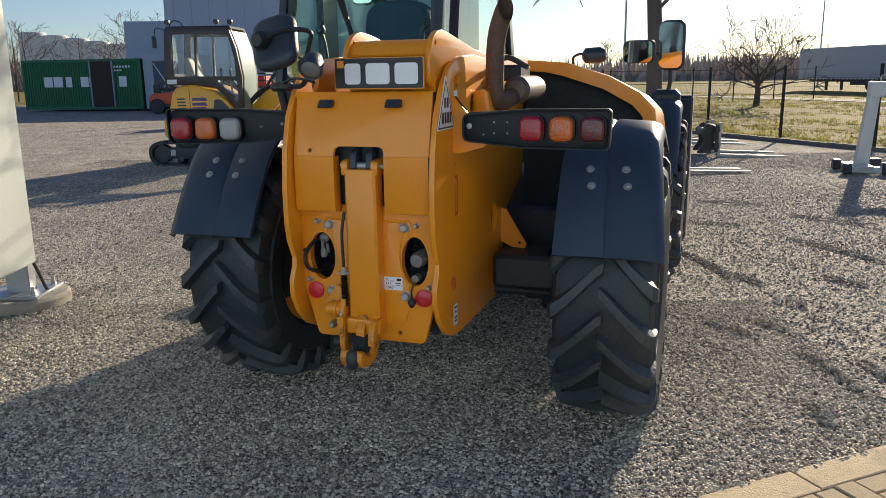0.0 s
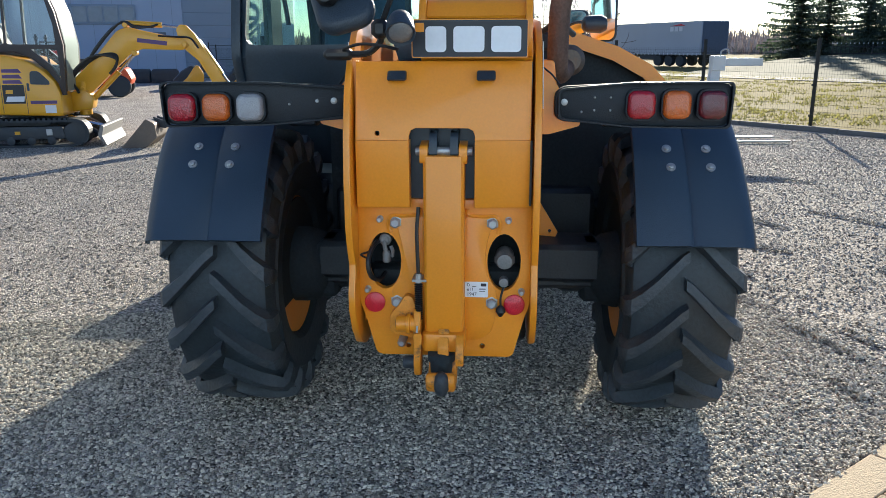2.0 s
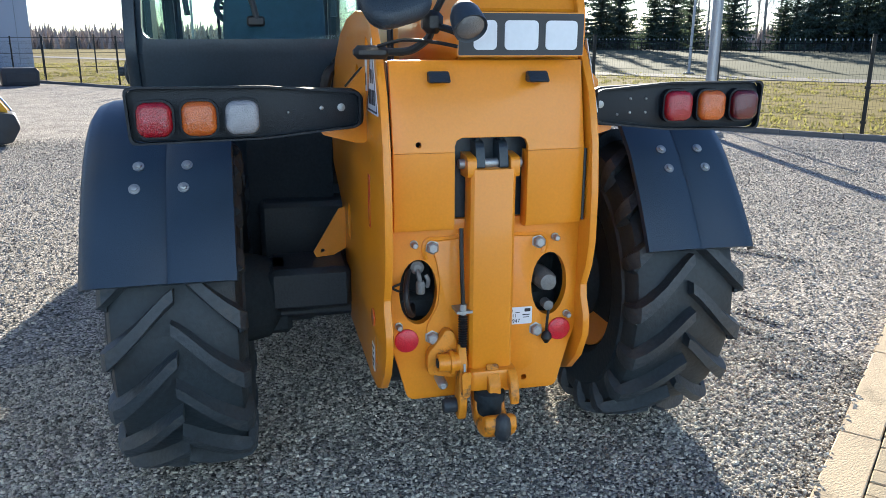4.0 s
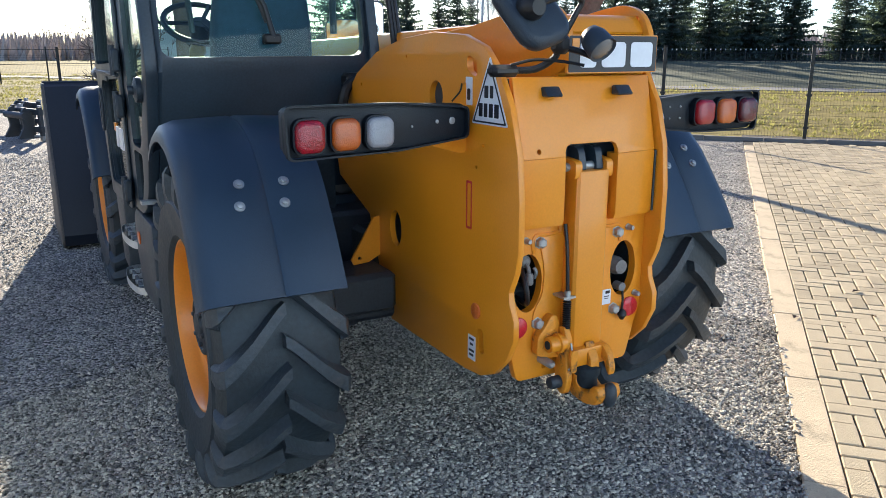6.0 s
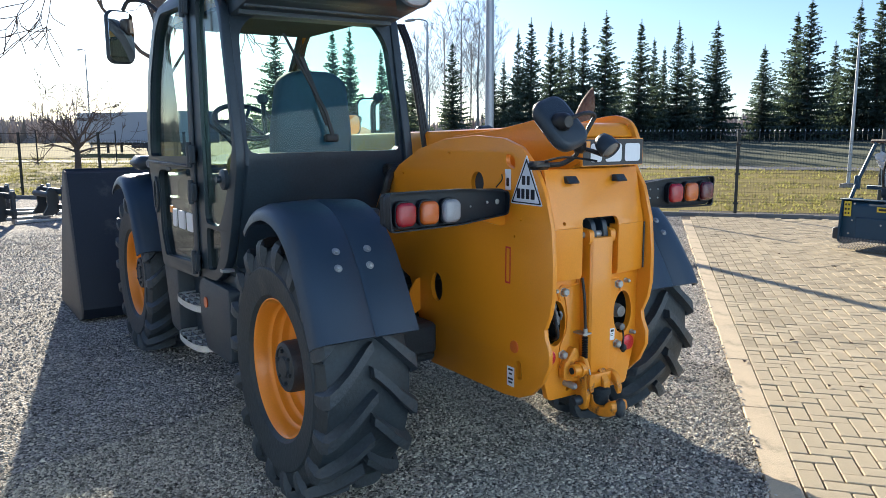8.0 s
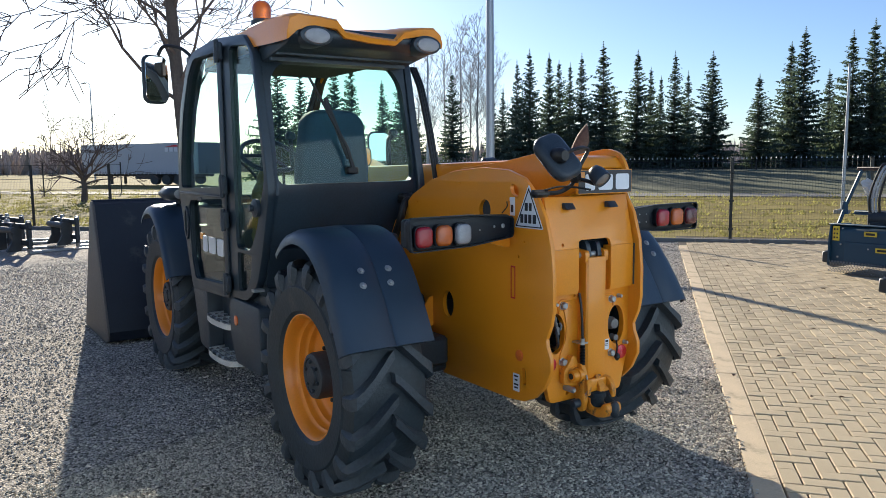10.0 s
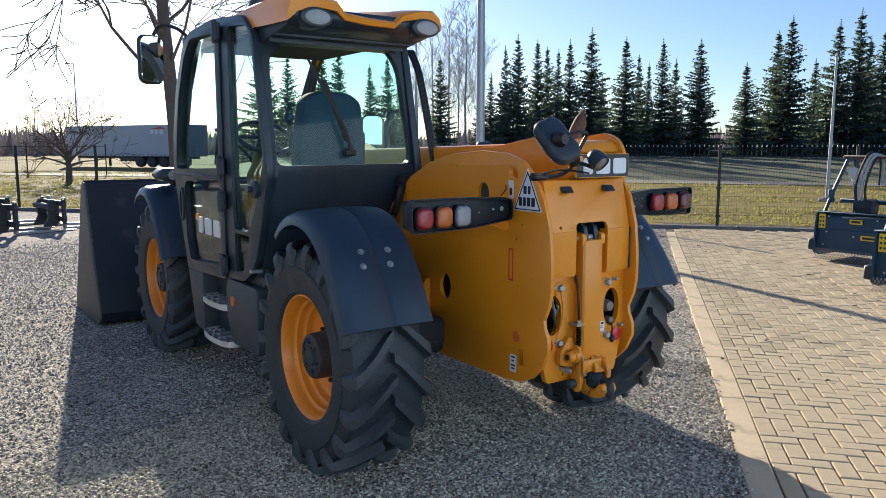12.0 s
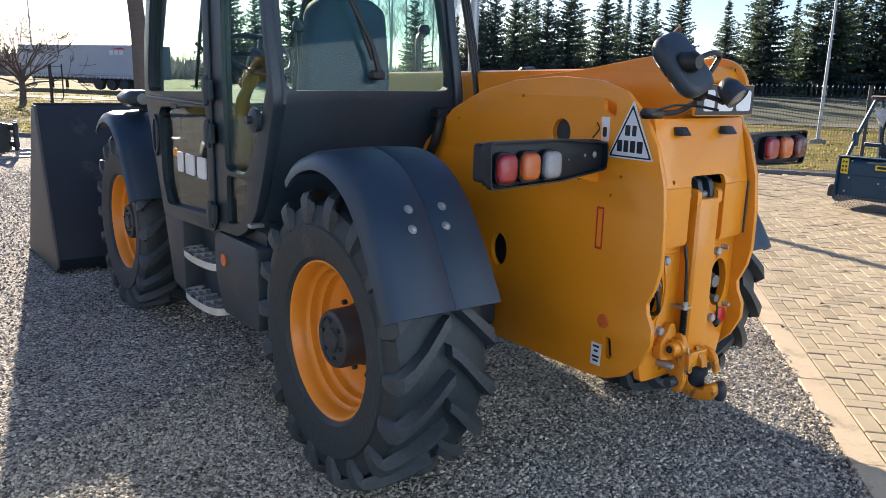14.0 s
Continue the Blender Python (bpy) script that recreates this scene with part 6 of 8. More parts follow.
part("counterweight", bm, EX_YELLOW, body, "yellow counterweight")
bm = bmesh.new()
box(bm, -0.185, -0.178, -0.744, -0.735, 0.54, 1.38)
box(bm, 0.165, 0.172, -0.744, -0.735, 0.52, 0.95)
prism(bm, rrect(0.21, 0.93, 0.035, 0.12, 0.012), "y", -0.746, -0.738)
part("panel_gap", bm, BLACK, body, "dark panel gaps and latch")
for _i in range(9):
    bm = bmesh.new()
    _z = 0.74 + 0.055 * _i
    prism(bm, rrect(-0.305 - 0.010 * _i * 0.5, _z, 0.18 - 0.004 * _i, 0.026, 0.012, 2), "y", -0.748, -0.738)
    part("vent_slot", bm, BLACK, body, "black cooling slot")
for _z in (1.15, 1.065, 0.985):
    bm = bmesh.new()
    prism(bm, [(-0.14, _z), (0.14, _z - 0.005), (0.10, _z + 0.055), (-0.14, _z + 0.05)], "y", -0.746, -0.740)
    part("stripe", bm, PURPLE, body, "dark purple stripe")
bm = bmesh.new()
box(bm, -0.16, 0.15, -0.746, -0.740, 0.68, 0.965)
_df = part("decal_field", bm, BLACKPRINT, body, "black decal with plain bars")
bm = bmesh.new()
prism(bm, [(-0.13, 0.71), (0.13, 0.71), (0.15, 0.79), (-0.10, 0.79)], "y", -0.750, -0.7465)
part("decal_bar", bm, WHITE, _df, "plain white bar")
bm = bmesh.new()
prism(bm, [(-0.12, 0.83), (-0.02, 0.83), (-0.01, 0.89), (-0.11, 0.89)], "y", -0.750, -0.7465)
part("decal_bar", bm, EX_YELLOW, _df)
bm = bmesh.new()
box(bm, 0.22, 0.60, -0.746, -0.740, 0.672, 0.722)
part("decal_bar", bm, PURPLE, body, "plain purple bar")
bm = bmesh.new()
prism(bm, rounded([(0.24, 0.97), (0.53, 0.96), (0.52, 1.02), (0.38, 1.17), (0.26, 1.17)], 0.04), "y", -0.747, -0.735)
part("side_opening", bm, BLACK, body, "black side opening")
bm = bmesh.new()
box(bm, 0.42, 0.58, -0.746, -0.741, 0.53, 0.65)
part("sticker", bm, WHITE, body, "white sticker")
# cab: two framed sides, roof, panes
bm = bmesh.new()
_co = [(-0.62, 1.40), (0.04, 1.46), (0.30, 1.36), (0.50, 1.18), (0.64, 0.98), (0.68, 0.80), (0.74, 0.80), (0.775, 1.55), (0.70, 2.05), (0.60, 2.34), (0.52, 2.40), (-0.48, 2.42), (-0.56, 2.38), (-0.61, 1.70)]
_ch = [rounded([(-0.475, 1.57), (-0.065, 1.57), (-0.035, 2.29), (-0.445, 2.29)], 0.03), rounded([(-0.025, 1.57), (0.67, 1.56), (0.66, 1.85), (0.57, 2.27), (0.0, 2.29)], 0.03), rounded([(0.30, 1.50), (0.68, 1.49), (0.69, 1.02), (0.56, 1.26)], 0.03)]
for _a, _b in ((-0.70, -0.64), (0.20, 0.26)):
    prism(bm, _co, "y", _a, _b, _ch, 0.005)
box(bm, -0.56, 0.60, -0.66, 0.22, 2.36, 2.43, 0.025)
box(bm, -0.62, -0.55, -0.64, 0.20, 1.40, 1.62)
for _y in (-0.61, 0.17):
    tube(bm, [(0.72, _y, 0.85), (0.765, _y, 1.55), (0.70, _y, 2.03), (0.59, _y, 2.36)], 0.022, 6)
excab = part("cab_frame", bm, BROWNBLACK, exc, "dark framed excavator cab", 30)
for _nm, _pts in (("side_window", _ch[0]), ("side_window", _ch[1]), ("lower_window", _ch[2])):
    for _a in (-0.672, 0.228):
        bm = bmesh.new()
        prism(bm, _pts, "y", _a, _a + 0.005)
        g = part(_nm, bm, CLEARGLASS, excab, "clear cab glass")
        g.visible_shadow = False
bm = bmesh.new()
box(bm, -0.59, -0.585, -0.60, 0.16, 1.64, 2.34)
g = part("rear_window", bm, CLEARGLASS, excab, "clear rear glass")
g.visible_shadow = False
bm = bmesh.new()
prism(bm, [(0.735, 0.86), (0.742, 0.86), (0.785, 1.55), (0.722, 2.04), (0.612, 2.34), (0.605, 2.34), (0.715, 2.03), (0.778, 1.55)], "y", -0.585, 0.145)
part("front_film", bm, FILM, excab, "pale protective film on the front pane")
bm = bmesh.new()
box(bm, -0.58, -0.40, -0.712, -0.702, 1.44, 1.52, 0.004)
part("plate", bm, WHITE, excab, "small white plate")
bm = bmesh.new()
prism(bm, rounded([(-0.30, 1.40), (-0.10, 1.40), (-0.16, 1.60), (-0.26, 1.90), (-0.36, 1.90)], 0.05), "y", -0.45, 0.02, (), 0.03)
box(bm, -0.28, 0.16, -0.45, 0.02, 1.38, 1.50, 0.03)
part("seat", bm, BEIGE, exc, "grey cab seat")
bm = bmesh.new()
for _y in (-0.5, 0.0):
    tube(bm, [(0.36, _y, 1.0), (0.34, _y, 1.62)], 0.018, 7)
    lathe(bm, [(0.02, 0.0), (0.03, 0.05), (0.015, 0.10)], 10, (0.34, _y, 1.62), "z")
box(bm, 0.30, 0.55, -0.55, 0.1, 0.84, 1.25, 0.03)
part("control_lever", bm, BLACK, exc, "black control levers")
for _x, _y in ((0.34, -0.60), (0.56, -0.52), (-0.53, -0.62)):
    bm = bmesh.new()
    tube(bm, [(_x, _y, 2.40), (_x + 0.01, _y, 2.47)], 0.012, 6)
    prism(bm, rrect(_x + 0.01, 2.50, 0.085, 0.075, 0.02), "y", _y - 0.045, _y + 0.045, (), 0.01)
    part("roof_lamp", bm, BLACK, excab, "black roof work lamp")
bm = bmesh.new()
tube(bm, smooth_path([(-0.50, -0.62, 2.42), (-0.42, -0.62, 2.52), (-0.30, -0.60, 2.50), (-0.26, -0.58, 2.43)]), 0.010, 6)
part("lamp_cable", bm, HOSE, excab)
bm = bmesh.new()
tube(bm, smooth_path([(-0.55, -0.66, 2.36), (-0.68, -0.74, 2.40), (-0.72, -0.76, 2.25)]), 0.010, 6)
prism(bm, rrect(-0.72, 2.16, 0.035, 0.20, 0.015), "y", -0.83, -0.70, (), 0.006)
part("cab_mirror", bm, BLACK, excab, "black cab mirror")
# swing post, boom, stick, rams, hoses
bm = bmesh.new()
prism(bm, rounded([(0.62, 0.50), (0.98, 0.54), (1.02, 0.72), (0.90, 0.86), (0.66, 0.82)], 0.05), "y", -0.20, 0.10, (), 0.02)
tube(bm, [(0.84, -0.05, 0.45), (0.84, -0.05, 0.98)], 0.10, 14)
part("swing_post", bm, EX_YELLOW, exc, "yellow swing post")
bm = bmesh.new()
prism(bm, rounded([(0.74, 0.84), (0.74, 1.04), (0.88, 1.16), (1.14, 1.42), (1.46, 1.78), (1.62, 1.84), (1.82, 1.79), (2.52, 1.64), (2.58, 1.54), (2.47, 1.47), (1.80, 1.49), (1.62, 1.40), (1.40, 1.20), (0.98, 0.80), (0.84, 0.76)], 0.05), "y", -0.13, 0.03, (), 0.012)
exboom = part("boom", bm, EX_YELLOW, exc, "yellow bent boom")
bm = bmesh.new()
prism(bm, [(1.76, 1.60), (2.22, 1.545), (2.23, 1.61), (1.77, 1.665)], "y", -0.137, -0.1315)
part("decal_bar", bm, PURPLE, exboom, "plain purple bar")
for _x, _z in ((2.50, 1.56), (1.70, 1.43), (0.84, 0.86), (1.60, 1.87)):
    bm = bmesh.new()
    lathe(bm, [(0.035, -0.16), (0.045, -0.15), (0.045, 0.05), (0.035, 0.06)], 14, (_x, 0, _z), "y")
    part("pin_boss", bm, EX_YELLOW, exboom)
bm = bmesh.new()
prism(bm, rounded([(2.38, 1.80), (2.44, 1.88), (2.54, 1.87), (2.68, 1.72), (3.02, 1.12), (3.40, 0.50), (3.36, 0.40), (3.26, 0.42), (2.98, 0.80), (2.70, 1.30), (2.52, 1.46), (2.42, 1.58)], 0.03), "y", -0.12, 0.02, (), 0.01)
part("stick", bm, EX_YELLOW, exc, "yellow dipper stick")
for _p, _q, _r, _lab in (((0.94, -0.05, 0.66), (1.42, -0.05, 1.13), 0.045, "yellow boom ram"), ((1.60, -0.05, 1.90), (2.16, -0.05, 1.87), 0.045, "yellow stick ram"), ((2.72, -0.05, 1.62), (3.06, -0.05, 1.08), 0.04, "yellow bucket ram")):
    bm = bmesh.new()
    tube(bm, [_p, _q], _r, 12)
    part("ram_tube", bm, EX_YELLOW, exc, _lab)
for _p, _q, _r in (((1.40, -0.05, 1.11), (1.70, -0.05, 1.42), 0.024), ((2.15, -0.05, 1.87), (2.46, -0.05, 1.84), 0.024), ((3.05, -0.05, 1.10), (3.44, -0.05, 0.50), 0.022)):
    bm = bmesh.new()
    tube(bm, [_p, _q], _r, 8)
    part("ram_rod", bm, CHROME, exc, "polished ram rod")
for _k2 in range(3):
    _o2 = -0.15 - 0.022 * _k2
    bm = bmesh.new()
    tube(bm, smooth_path([(0.80, _o2, 0.80), (0.72, _o2 - 0.04, 1.02 + 0.02 * _k2), (0.95, _o2, 1.26 + 0.03 * _k2), (1.20, _o2, 1.40), (1.42, _o2, 1.40 - 0.03 * _k2), (1.40, _o2, 1.22), (1.30, _o2, 1.10)]), 0.021, 7)
    part("boom_hose", bm, HOSE, exc, "black hydraulic hose")
for _k2 in range(3):
    bm = bmesh.new()
    tube(bm, smooth_path([(0.86, -0.02, 1.16), (1.08, -0.03 + 0.04 * _k2, 1.46 + 0.03 * _k2), (1.36, -0.03 + 0.04 * _k2, 1.78 + 0.02 * _k2), (1.58, -0.14 + 0.06 * _k2, 1.92), (1.74, -0.14 + 0.06 * _k2, 1.83 + 0.03 * _k2), (1.98, -0.14 + 0.06 * _k2, 1.84), (2.10, -0.08, 1.88)]), 0.018, 7)
    part("boom_hose", bm, HOSE, exc, "black hydraulic hose")
bm = bmesh.new()
tube(bm, smooth_path([(2.10, -0.15, 1.70), (2.40, -0.15, 1.68), (2.60, -0.15, 1.66), (2.72, -0.14, 1.50)]), 0.016, 7)
part("stick_hose", bm, HOSE, exc)
bm = bmesh.new()
prism(bm, rounded([(3.26, 0.50), (3.48, 0.46), (3.54, 0.26), (3.42, 0.06), (3.15, 0.0), (2.72, 0.02), (2.80, 0.06), (3.10, 0.10), (3.26, 0.24)], 0.03), "y", -0.30, 0.20, (), 0.01)
part("digging_bucket", bm, DARK, exc, "dark digging bucket")
bm = bmesh.new()
prism(bm, rounded([(1.22, 0.02), (1.27, 0.0), (1.20, 0.16), (1.24, 0.31), (1.19, 0.33), (1.14, 0.17)], 0.02), "y", -0.74, 0.74)
blade = part("dozer_blade", bm, DULL, exc, "bare steel dozer blade")
for _y in (-0.38, 0.30):
    bm = bmesh.new()
    tube(bm, [(0.35, _y, 0.34), (0.80, _y, 0.33), (1.18, _y - 0.12, 0.14)], 0.045, 8)
    part("blade_arm", bm, DARK, blade)
bm = bmesh.new()
tube(bm, [(0.55, -0.05, 0.42), (1.18, -0.05, 0.22)], 0.035, 8)
part("blade_ram", bm, CHROME, blade)

# ---- loose bucket on the gravel beside the excavator ----
def loose_bucket(x, y, rz, w, col, sc, label, rx=0):
    t = thing("digger_bucket", pose(x, y, 0, 0, 0, rz), label, "bucket", "loose buckets on the gravel")
    bm = bmesh.new()
    o = rounded([(0.0, 0.0), (0.42, 0.0), (0.62, 0.18), (0.60, 0.42), (0.45, 0.50), (0.43, 0.47), (0.55, 0.38), (0.56, 0.2), (0.40, 0.04), (0.0, 0.03)], 0.03)
    prism(bm, [(a * sc, b * sc) for a, b in o], "y", -w / 2, w / 2)
    part("shell", bm, col, t)
    for s in (-1, 1):
        bm = bmesh.new()
        prism(bm, [(a * sc, b * sc) for a, b in rounded([(0.0, 0.0), (0.42, 0.0), (0.62, 0.18), (0.60, 0.42), (0.45, 0.50)], 0.03)], "y", s * w / 2, s * (w / 2 + 0.02))
        part("cheek", bm, col, t)
    for s in (-0.12, 0.12):
        bm = bmesh.new()
        prism(bm, [(a * sc, b * sc) for a, b in rounded([(0.55, 0.35), (0.72, 0.30), (0.75, 0.42), (0.5, 0.52)], 0.03)], "y", s - 0.015, s + 0.015)
        part("ear", bm, DARK, t)


loose_bucket(-3.02, 13.85, -6, 0.82, GREYPIPE, 0.88, "grey steel digger bucket lying on gravel")

# ---- white crane stand with fork pockets ----
WHITEPAINT = mat("white_paint", (0.62, 0.65, 0.64), 0.4, 0, 0.06, 4, 100, 0.05, second=(0.42, 0.42, 0.40), amount=0.3)
stand = thing("crane_jib_stand", pose(6.12, 12.05, 0, 0, 0, -12) @ Matrix.Diagonal((0.88, 0.88, 0.88, 1)), "white steel jib attachment standing on forks", "attachment")
bm = bmesh.new()
prism(bm, [(-0.10, 0.1), (0.12, 0.1), (0.20, 1.50), (0.04, 1.50)], "y", -0.08, 0.08, (), 0.01)
part("mast", bm, WHITEPAINT, stand, "white tapered mast")
bm = bmesh.new()
box(bm, 0.10, 0.95, -0.07, 0.07, 1.36, 1.50, 0.01)
box(bm, 0.02, 0.26, -0.1, 0.1, 1.28, 1.54, 0.01)
part("jib_arm", bm, WHITEPAINT, stand, "white jib arm")
bm = bmesh.new()
tube(bm, smooth_path([(0.2, 0, 1.5), (0.2, 0, 1.62), (0.3, 0, 1.66), (0.34, 0, 1.58)]), 0.016, 8)
part("hook", bm, STEEL, stand)
bm = bmesh.new()
box(bm, -0.25, 0.3, -0.42, -0.30, 0.03, 0.13, 0.01)
box(bm, -0.12, 0.12, -0.42, 0.42, 0.05, 0.14, 0.01)
box(bm, -0.25, 0.3, 0.30, 0.42, 0.03, 0.13, 0.01)
part("base_frame", bm, WHITEPAINT, stand)
for _y in (-0.36, 0.36):
    bm = bmesh.new()
    box(bm, 0.24, 0.42, _y - 0.08, _y + 0.08, 0.0, 0.20, 0.02)
    part("fork_pocket", bm, DARK, stand, "black fork pocket")
    bm = bmesh.new()
    box(bm, -0.36, -0.22, _y - 0.08, _y + 0.08, 0.0, 0.18, 0.02)
    part("fork_pocket", bm, DARK, stand, "black fork pocket")
    bm = bmesh.new()
    box(bm, 0.42, 1.45, _y - 0.05, _y + 0.05, 0.02, 0.05, 0.006)
    part("fork", bm, STEEL, stand, "bright steel fork")

# ---- fork carriages along the fence ----
def carriage(x, y, rz, k=1.0):
    t = thing("fork_carriage", pose(x, y, 0, 0, 0, rz), "black fork carriage with bare steel forks on gravel", "fork carriage", "fork carriages by the fence")
    bm = bmesh.new()
    for z in (0.16, 0.46):
        box(bm, -0.05, 0.03, -0.6, 0.6, z, z + 0.10, 0.01)
    for yy in (-0.55, -0.2, 0.2, 0.55):
        box(bm, -0.04, 0.02, yy - 0.04, yy + 0.04, 0.1, 0.60 if abs(yy) > 0.4 else 0.55, 0.008)
    part("rack", bm, DARK, t)
    bm = bmesh.new()
    for yy in (-0.28, 0.28):
        prism(bm, rounded([(-0.32, 0.05), (-0.05, 0.05), (-0.05, 0.52), (-0.16, 0.60), (-0.24, 0.48), (-0.20, 0.25)], 0.04), "y", yy - 0.03, yy + 0.03)
    lathe(bm, [(0.06, -0.4), (0.06, 0.4)], 12, (-0.2, 0, 0.45), "y")
    part("hanger", bm, DARK, t, "black hook plates")
    for yy in (-0.4, 0.4):
        bm = bmesh.new()
        box(bm, 0.03, 0.08, yy - 0.06, yy + 0.06, 0.02, 0.62, 0.01)
        prism(bm, [(0.03, 0.0), (1.2, 0.0), (1.2, 0.015), (0.1, 0.05), (0.03, 0.05)], "y", yy - 0.06, yy + 0.06)
        part("fork", bm, STEEL, t, "bright steel fork")


for _x, _y, _r in ((4.75, 14.9, -8), (3.7, 17.0, -5), (2.55, 16.6, 4), (3.2, 18.4, -2), (5.0, 17.6, -10)):
    carriage(_x, _y, _r)
for _i, (_x, _y) in enumerate(((3.35, 12.0), (3.30, 12.35))):
    bm = bmesh.new()
    prism(bm, [(0.0, 0.0), (1.15, 0.0), (1.15, 0.015), (0.1, 0.05), (0.0, 0.05)], "y", -0.06, 0.06, (), 0.003)
    box(bm, -0.03, 0.02, -0.06, 0.06, 0.0, 0.09, 0.01)
    solid("pallet_fork", bm, STEEL, "bright steel pallet fork lying on gravel", "fork", "loose forks", "", pose(_x, _y, 0.01, 0, 0, 6))

# ---- blue mulcher on the paving ----
BLUE = mat("blue_paint", (0.016, 0.056, 0.105), 0.55, 0, 0.12, 4, 100, 0.06, second=(0.05, 0.07, 0.09), amount=0.3)
LABEL_Y = mat("yellow_label", (0.70, 0.55, 0.04), 0.5, 0, 0.05, 10, 60, 0)
BEAM_BROWN = mat("brown_primer", (0.055, 0.035, 0.03), 0.6, 0, 0.25, 6, 60, 0.2)
PALE_HOSE = mat("pale_hose", (0.42, 0.44, 0.46), 0.5, 0, 0.15, 8, 80, 0.1)
mul = thing("flail_mulcher", pose(8.30, 3.84, 0.04, 0, 0, -106.5), "dark blue flail mulcher attachment standing on paving", "mulcher", "mulchers on the paving")
bm = bmesh.new()
prism(bm, rounded([(0.0, 0.12), (0.0, 0.60), (0.05, 0.66), (0.58, 0.64), (0.75, 0.45), (0.75, 0.12)], 0.03), "x", 0.0, 1.8, (), 0.006)
mb = part("housing", bm, BLUE, mul, "dark blue steel housing")
for _x in (-0.022, 1.80):
    bm = bmesh.new()
    prism(bm, rounded([(-0.05, 0.10), (-0.04, 0.48), (0.0, 0.675), (0.5, 0.66), (0.80, 0.42), (0.80, 0.05), (0.1, 0.05)], 0.03), "x", _x, _x + 0.022)
    part("side_plate", bm, BLUE, mb)
bm = bmesh.new()
box(bm, -0.035, 1.835, -0.02, 0.10, 0.662, 0.682, 0.005)
part("top_edge", bm, BLUE, mb)
bm = bmesh.new()
box(bm, 0.19, 1.45, -0.014, 0.0, 0.16, 0.44, 0.006)
part("front_panel", bm, BLUE, mb)
bm = bmesh.new()
box(bm, 0.02, 0.115, -0.008, 0.0, 0.445, 0.645)
wl_label = part("warning_label", bm, LABEL_Y, mb, "yellow warning label with small dark marks")
for _z in (0.475, 0.530, 0.590):
    for _x in (0.035, 0.075):
        bm = bmesh.new()
        box(bm, _x, _x + 0.022, -0.0115, -0.0085, _z, _z + 0.024)
        part("mark", bm, BLACKPRINT, wl_label)
for _x, _z, _w in ((0.46, 0.53, 0.17), (0.62, 0.32, 0.30)):
    bm = bmesh.new()
    box(bm, _x, _x + _w, -0.022, -0.0145, _z, _z + 0.065)
    lb = part("name_label", bm, LABEL_Y, mb, "yellow label with a dark bar")
    bm = bmesh.new()
    box(bm, _x + 0.025, _x + _w - 0.025, -0.026, -0.0225, _z + 0.018, _z + 0.047)
    part("bar", bm, BLACKPRINT, lb)
for _x, _z in ((0.14, 0.40), (0.16, 0.62), (0.52, 0.36), (0.82, 0.60), (0.10, 0.22)):
    bm = bmesh.new()
    lathe(bm, [(0.014, 0), (0.014, -0.012), (0.008, -0.016)], 6, (_x, -0.002, _z), "y")
    part("bolt", bm, STEEL, mb)
bm = bmesh.new()
for _i in range(43):
    for _j in range(5):
        _lx = 0.0 + _i * 0.042 + (0.02 if _j % 2 else 0)
        tube(bm, [(_lx, -0.03, 0.165 - 0.032 * _j), (_lx + 0.012, -0.035, 0.15 - 0.032 * _j), (_lx, -0.03, 0.135 - 0.032 * _j), (_lx - 0.012, -0.025, 0.15 - 0.032 * _j), (_lx, -0.03, 0.165 - 0.032 * _j)], 0.005, 4)
part("chain_guard", bm, STEEL, mul, "hanging steel chain guard")
for _x, _s in ((0.0, 1), (1.78, -1)):
    bm = bmesh.new()
    tube(bm, [(_x + 0.01 * _s, 0.12, 0.62), (_x + 0.06 * _s, 0.22, 0.92), (_x + 0.20 * _s, 0.34, 1.42)], 0.026, 6)
    tube(bm, [(_x + 0.20 * _s, 0.66, 0.60), (_x + 0.24 * _s, 0.42, 1.42)], 0.028, 6)
    box(bm, _x + 0.05 * _s - 0.03, _x + 0.05 * _s + 0.03, 0.18, 0.26, 0.80, 0.98, 0.01)
    part("headstock_leg", bm, BLUE, mul, "slanting dark blue headstock leg")
bm = bmesh.new()
box(bm, 0.13, 1.65, 0.32, 0.46, 1.41, 1.46, 0.012)
part("headstock_beam", bm, BEAM_BROWN, mul, "dark brown top beam")
bm = bmesh.new()
box(bm, 0.10, 1.68, 0.36, 0.42, 0.79, 0.85, 0.01)
part("cross_bar", bm, BLUE, mul)
bm = bmesh.new()
lathe(bm, [(0.04, -0.13), (0.11, -0.12), (0.11, 0.12), (0.04, 0.13)], 18, (0.52, 0.28, 0.76), "x")
box(bm, 0.40, 0.64, 0.18, 0.40, 0.655, 0.76, 0.02)
part("motor", bm, DARK, mul, "black hydraulic motor")
for _k2, _m in enumerate((HOSE, PALE_HOSE, PALE_HOSE, HOSE)):
    bm = bmesh.new()
    _x = 0.40 + 0.045 * _k2
    tube(bm, smooth_path([(_x, 0.24, 0.74), (_x - 0.005, 0.20, 1.05), (_x + 0.06, 0.24, 1.36), (_x + 0.10, 0.34, 1.50 - 0.02 * _k2), (_x + 0.16, 0.48, 1.40), (_x + 0.15, 0.52, 1.05)]), 0.016, 8)
    part("hose", bm, _m, mul, "bent hydraulic hose")
bm = bmesh.new()
bmesh.ops.create_icosphere(bm, subdivisions=4, radius=0.10)
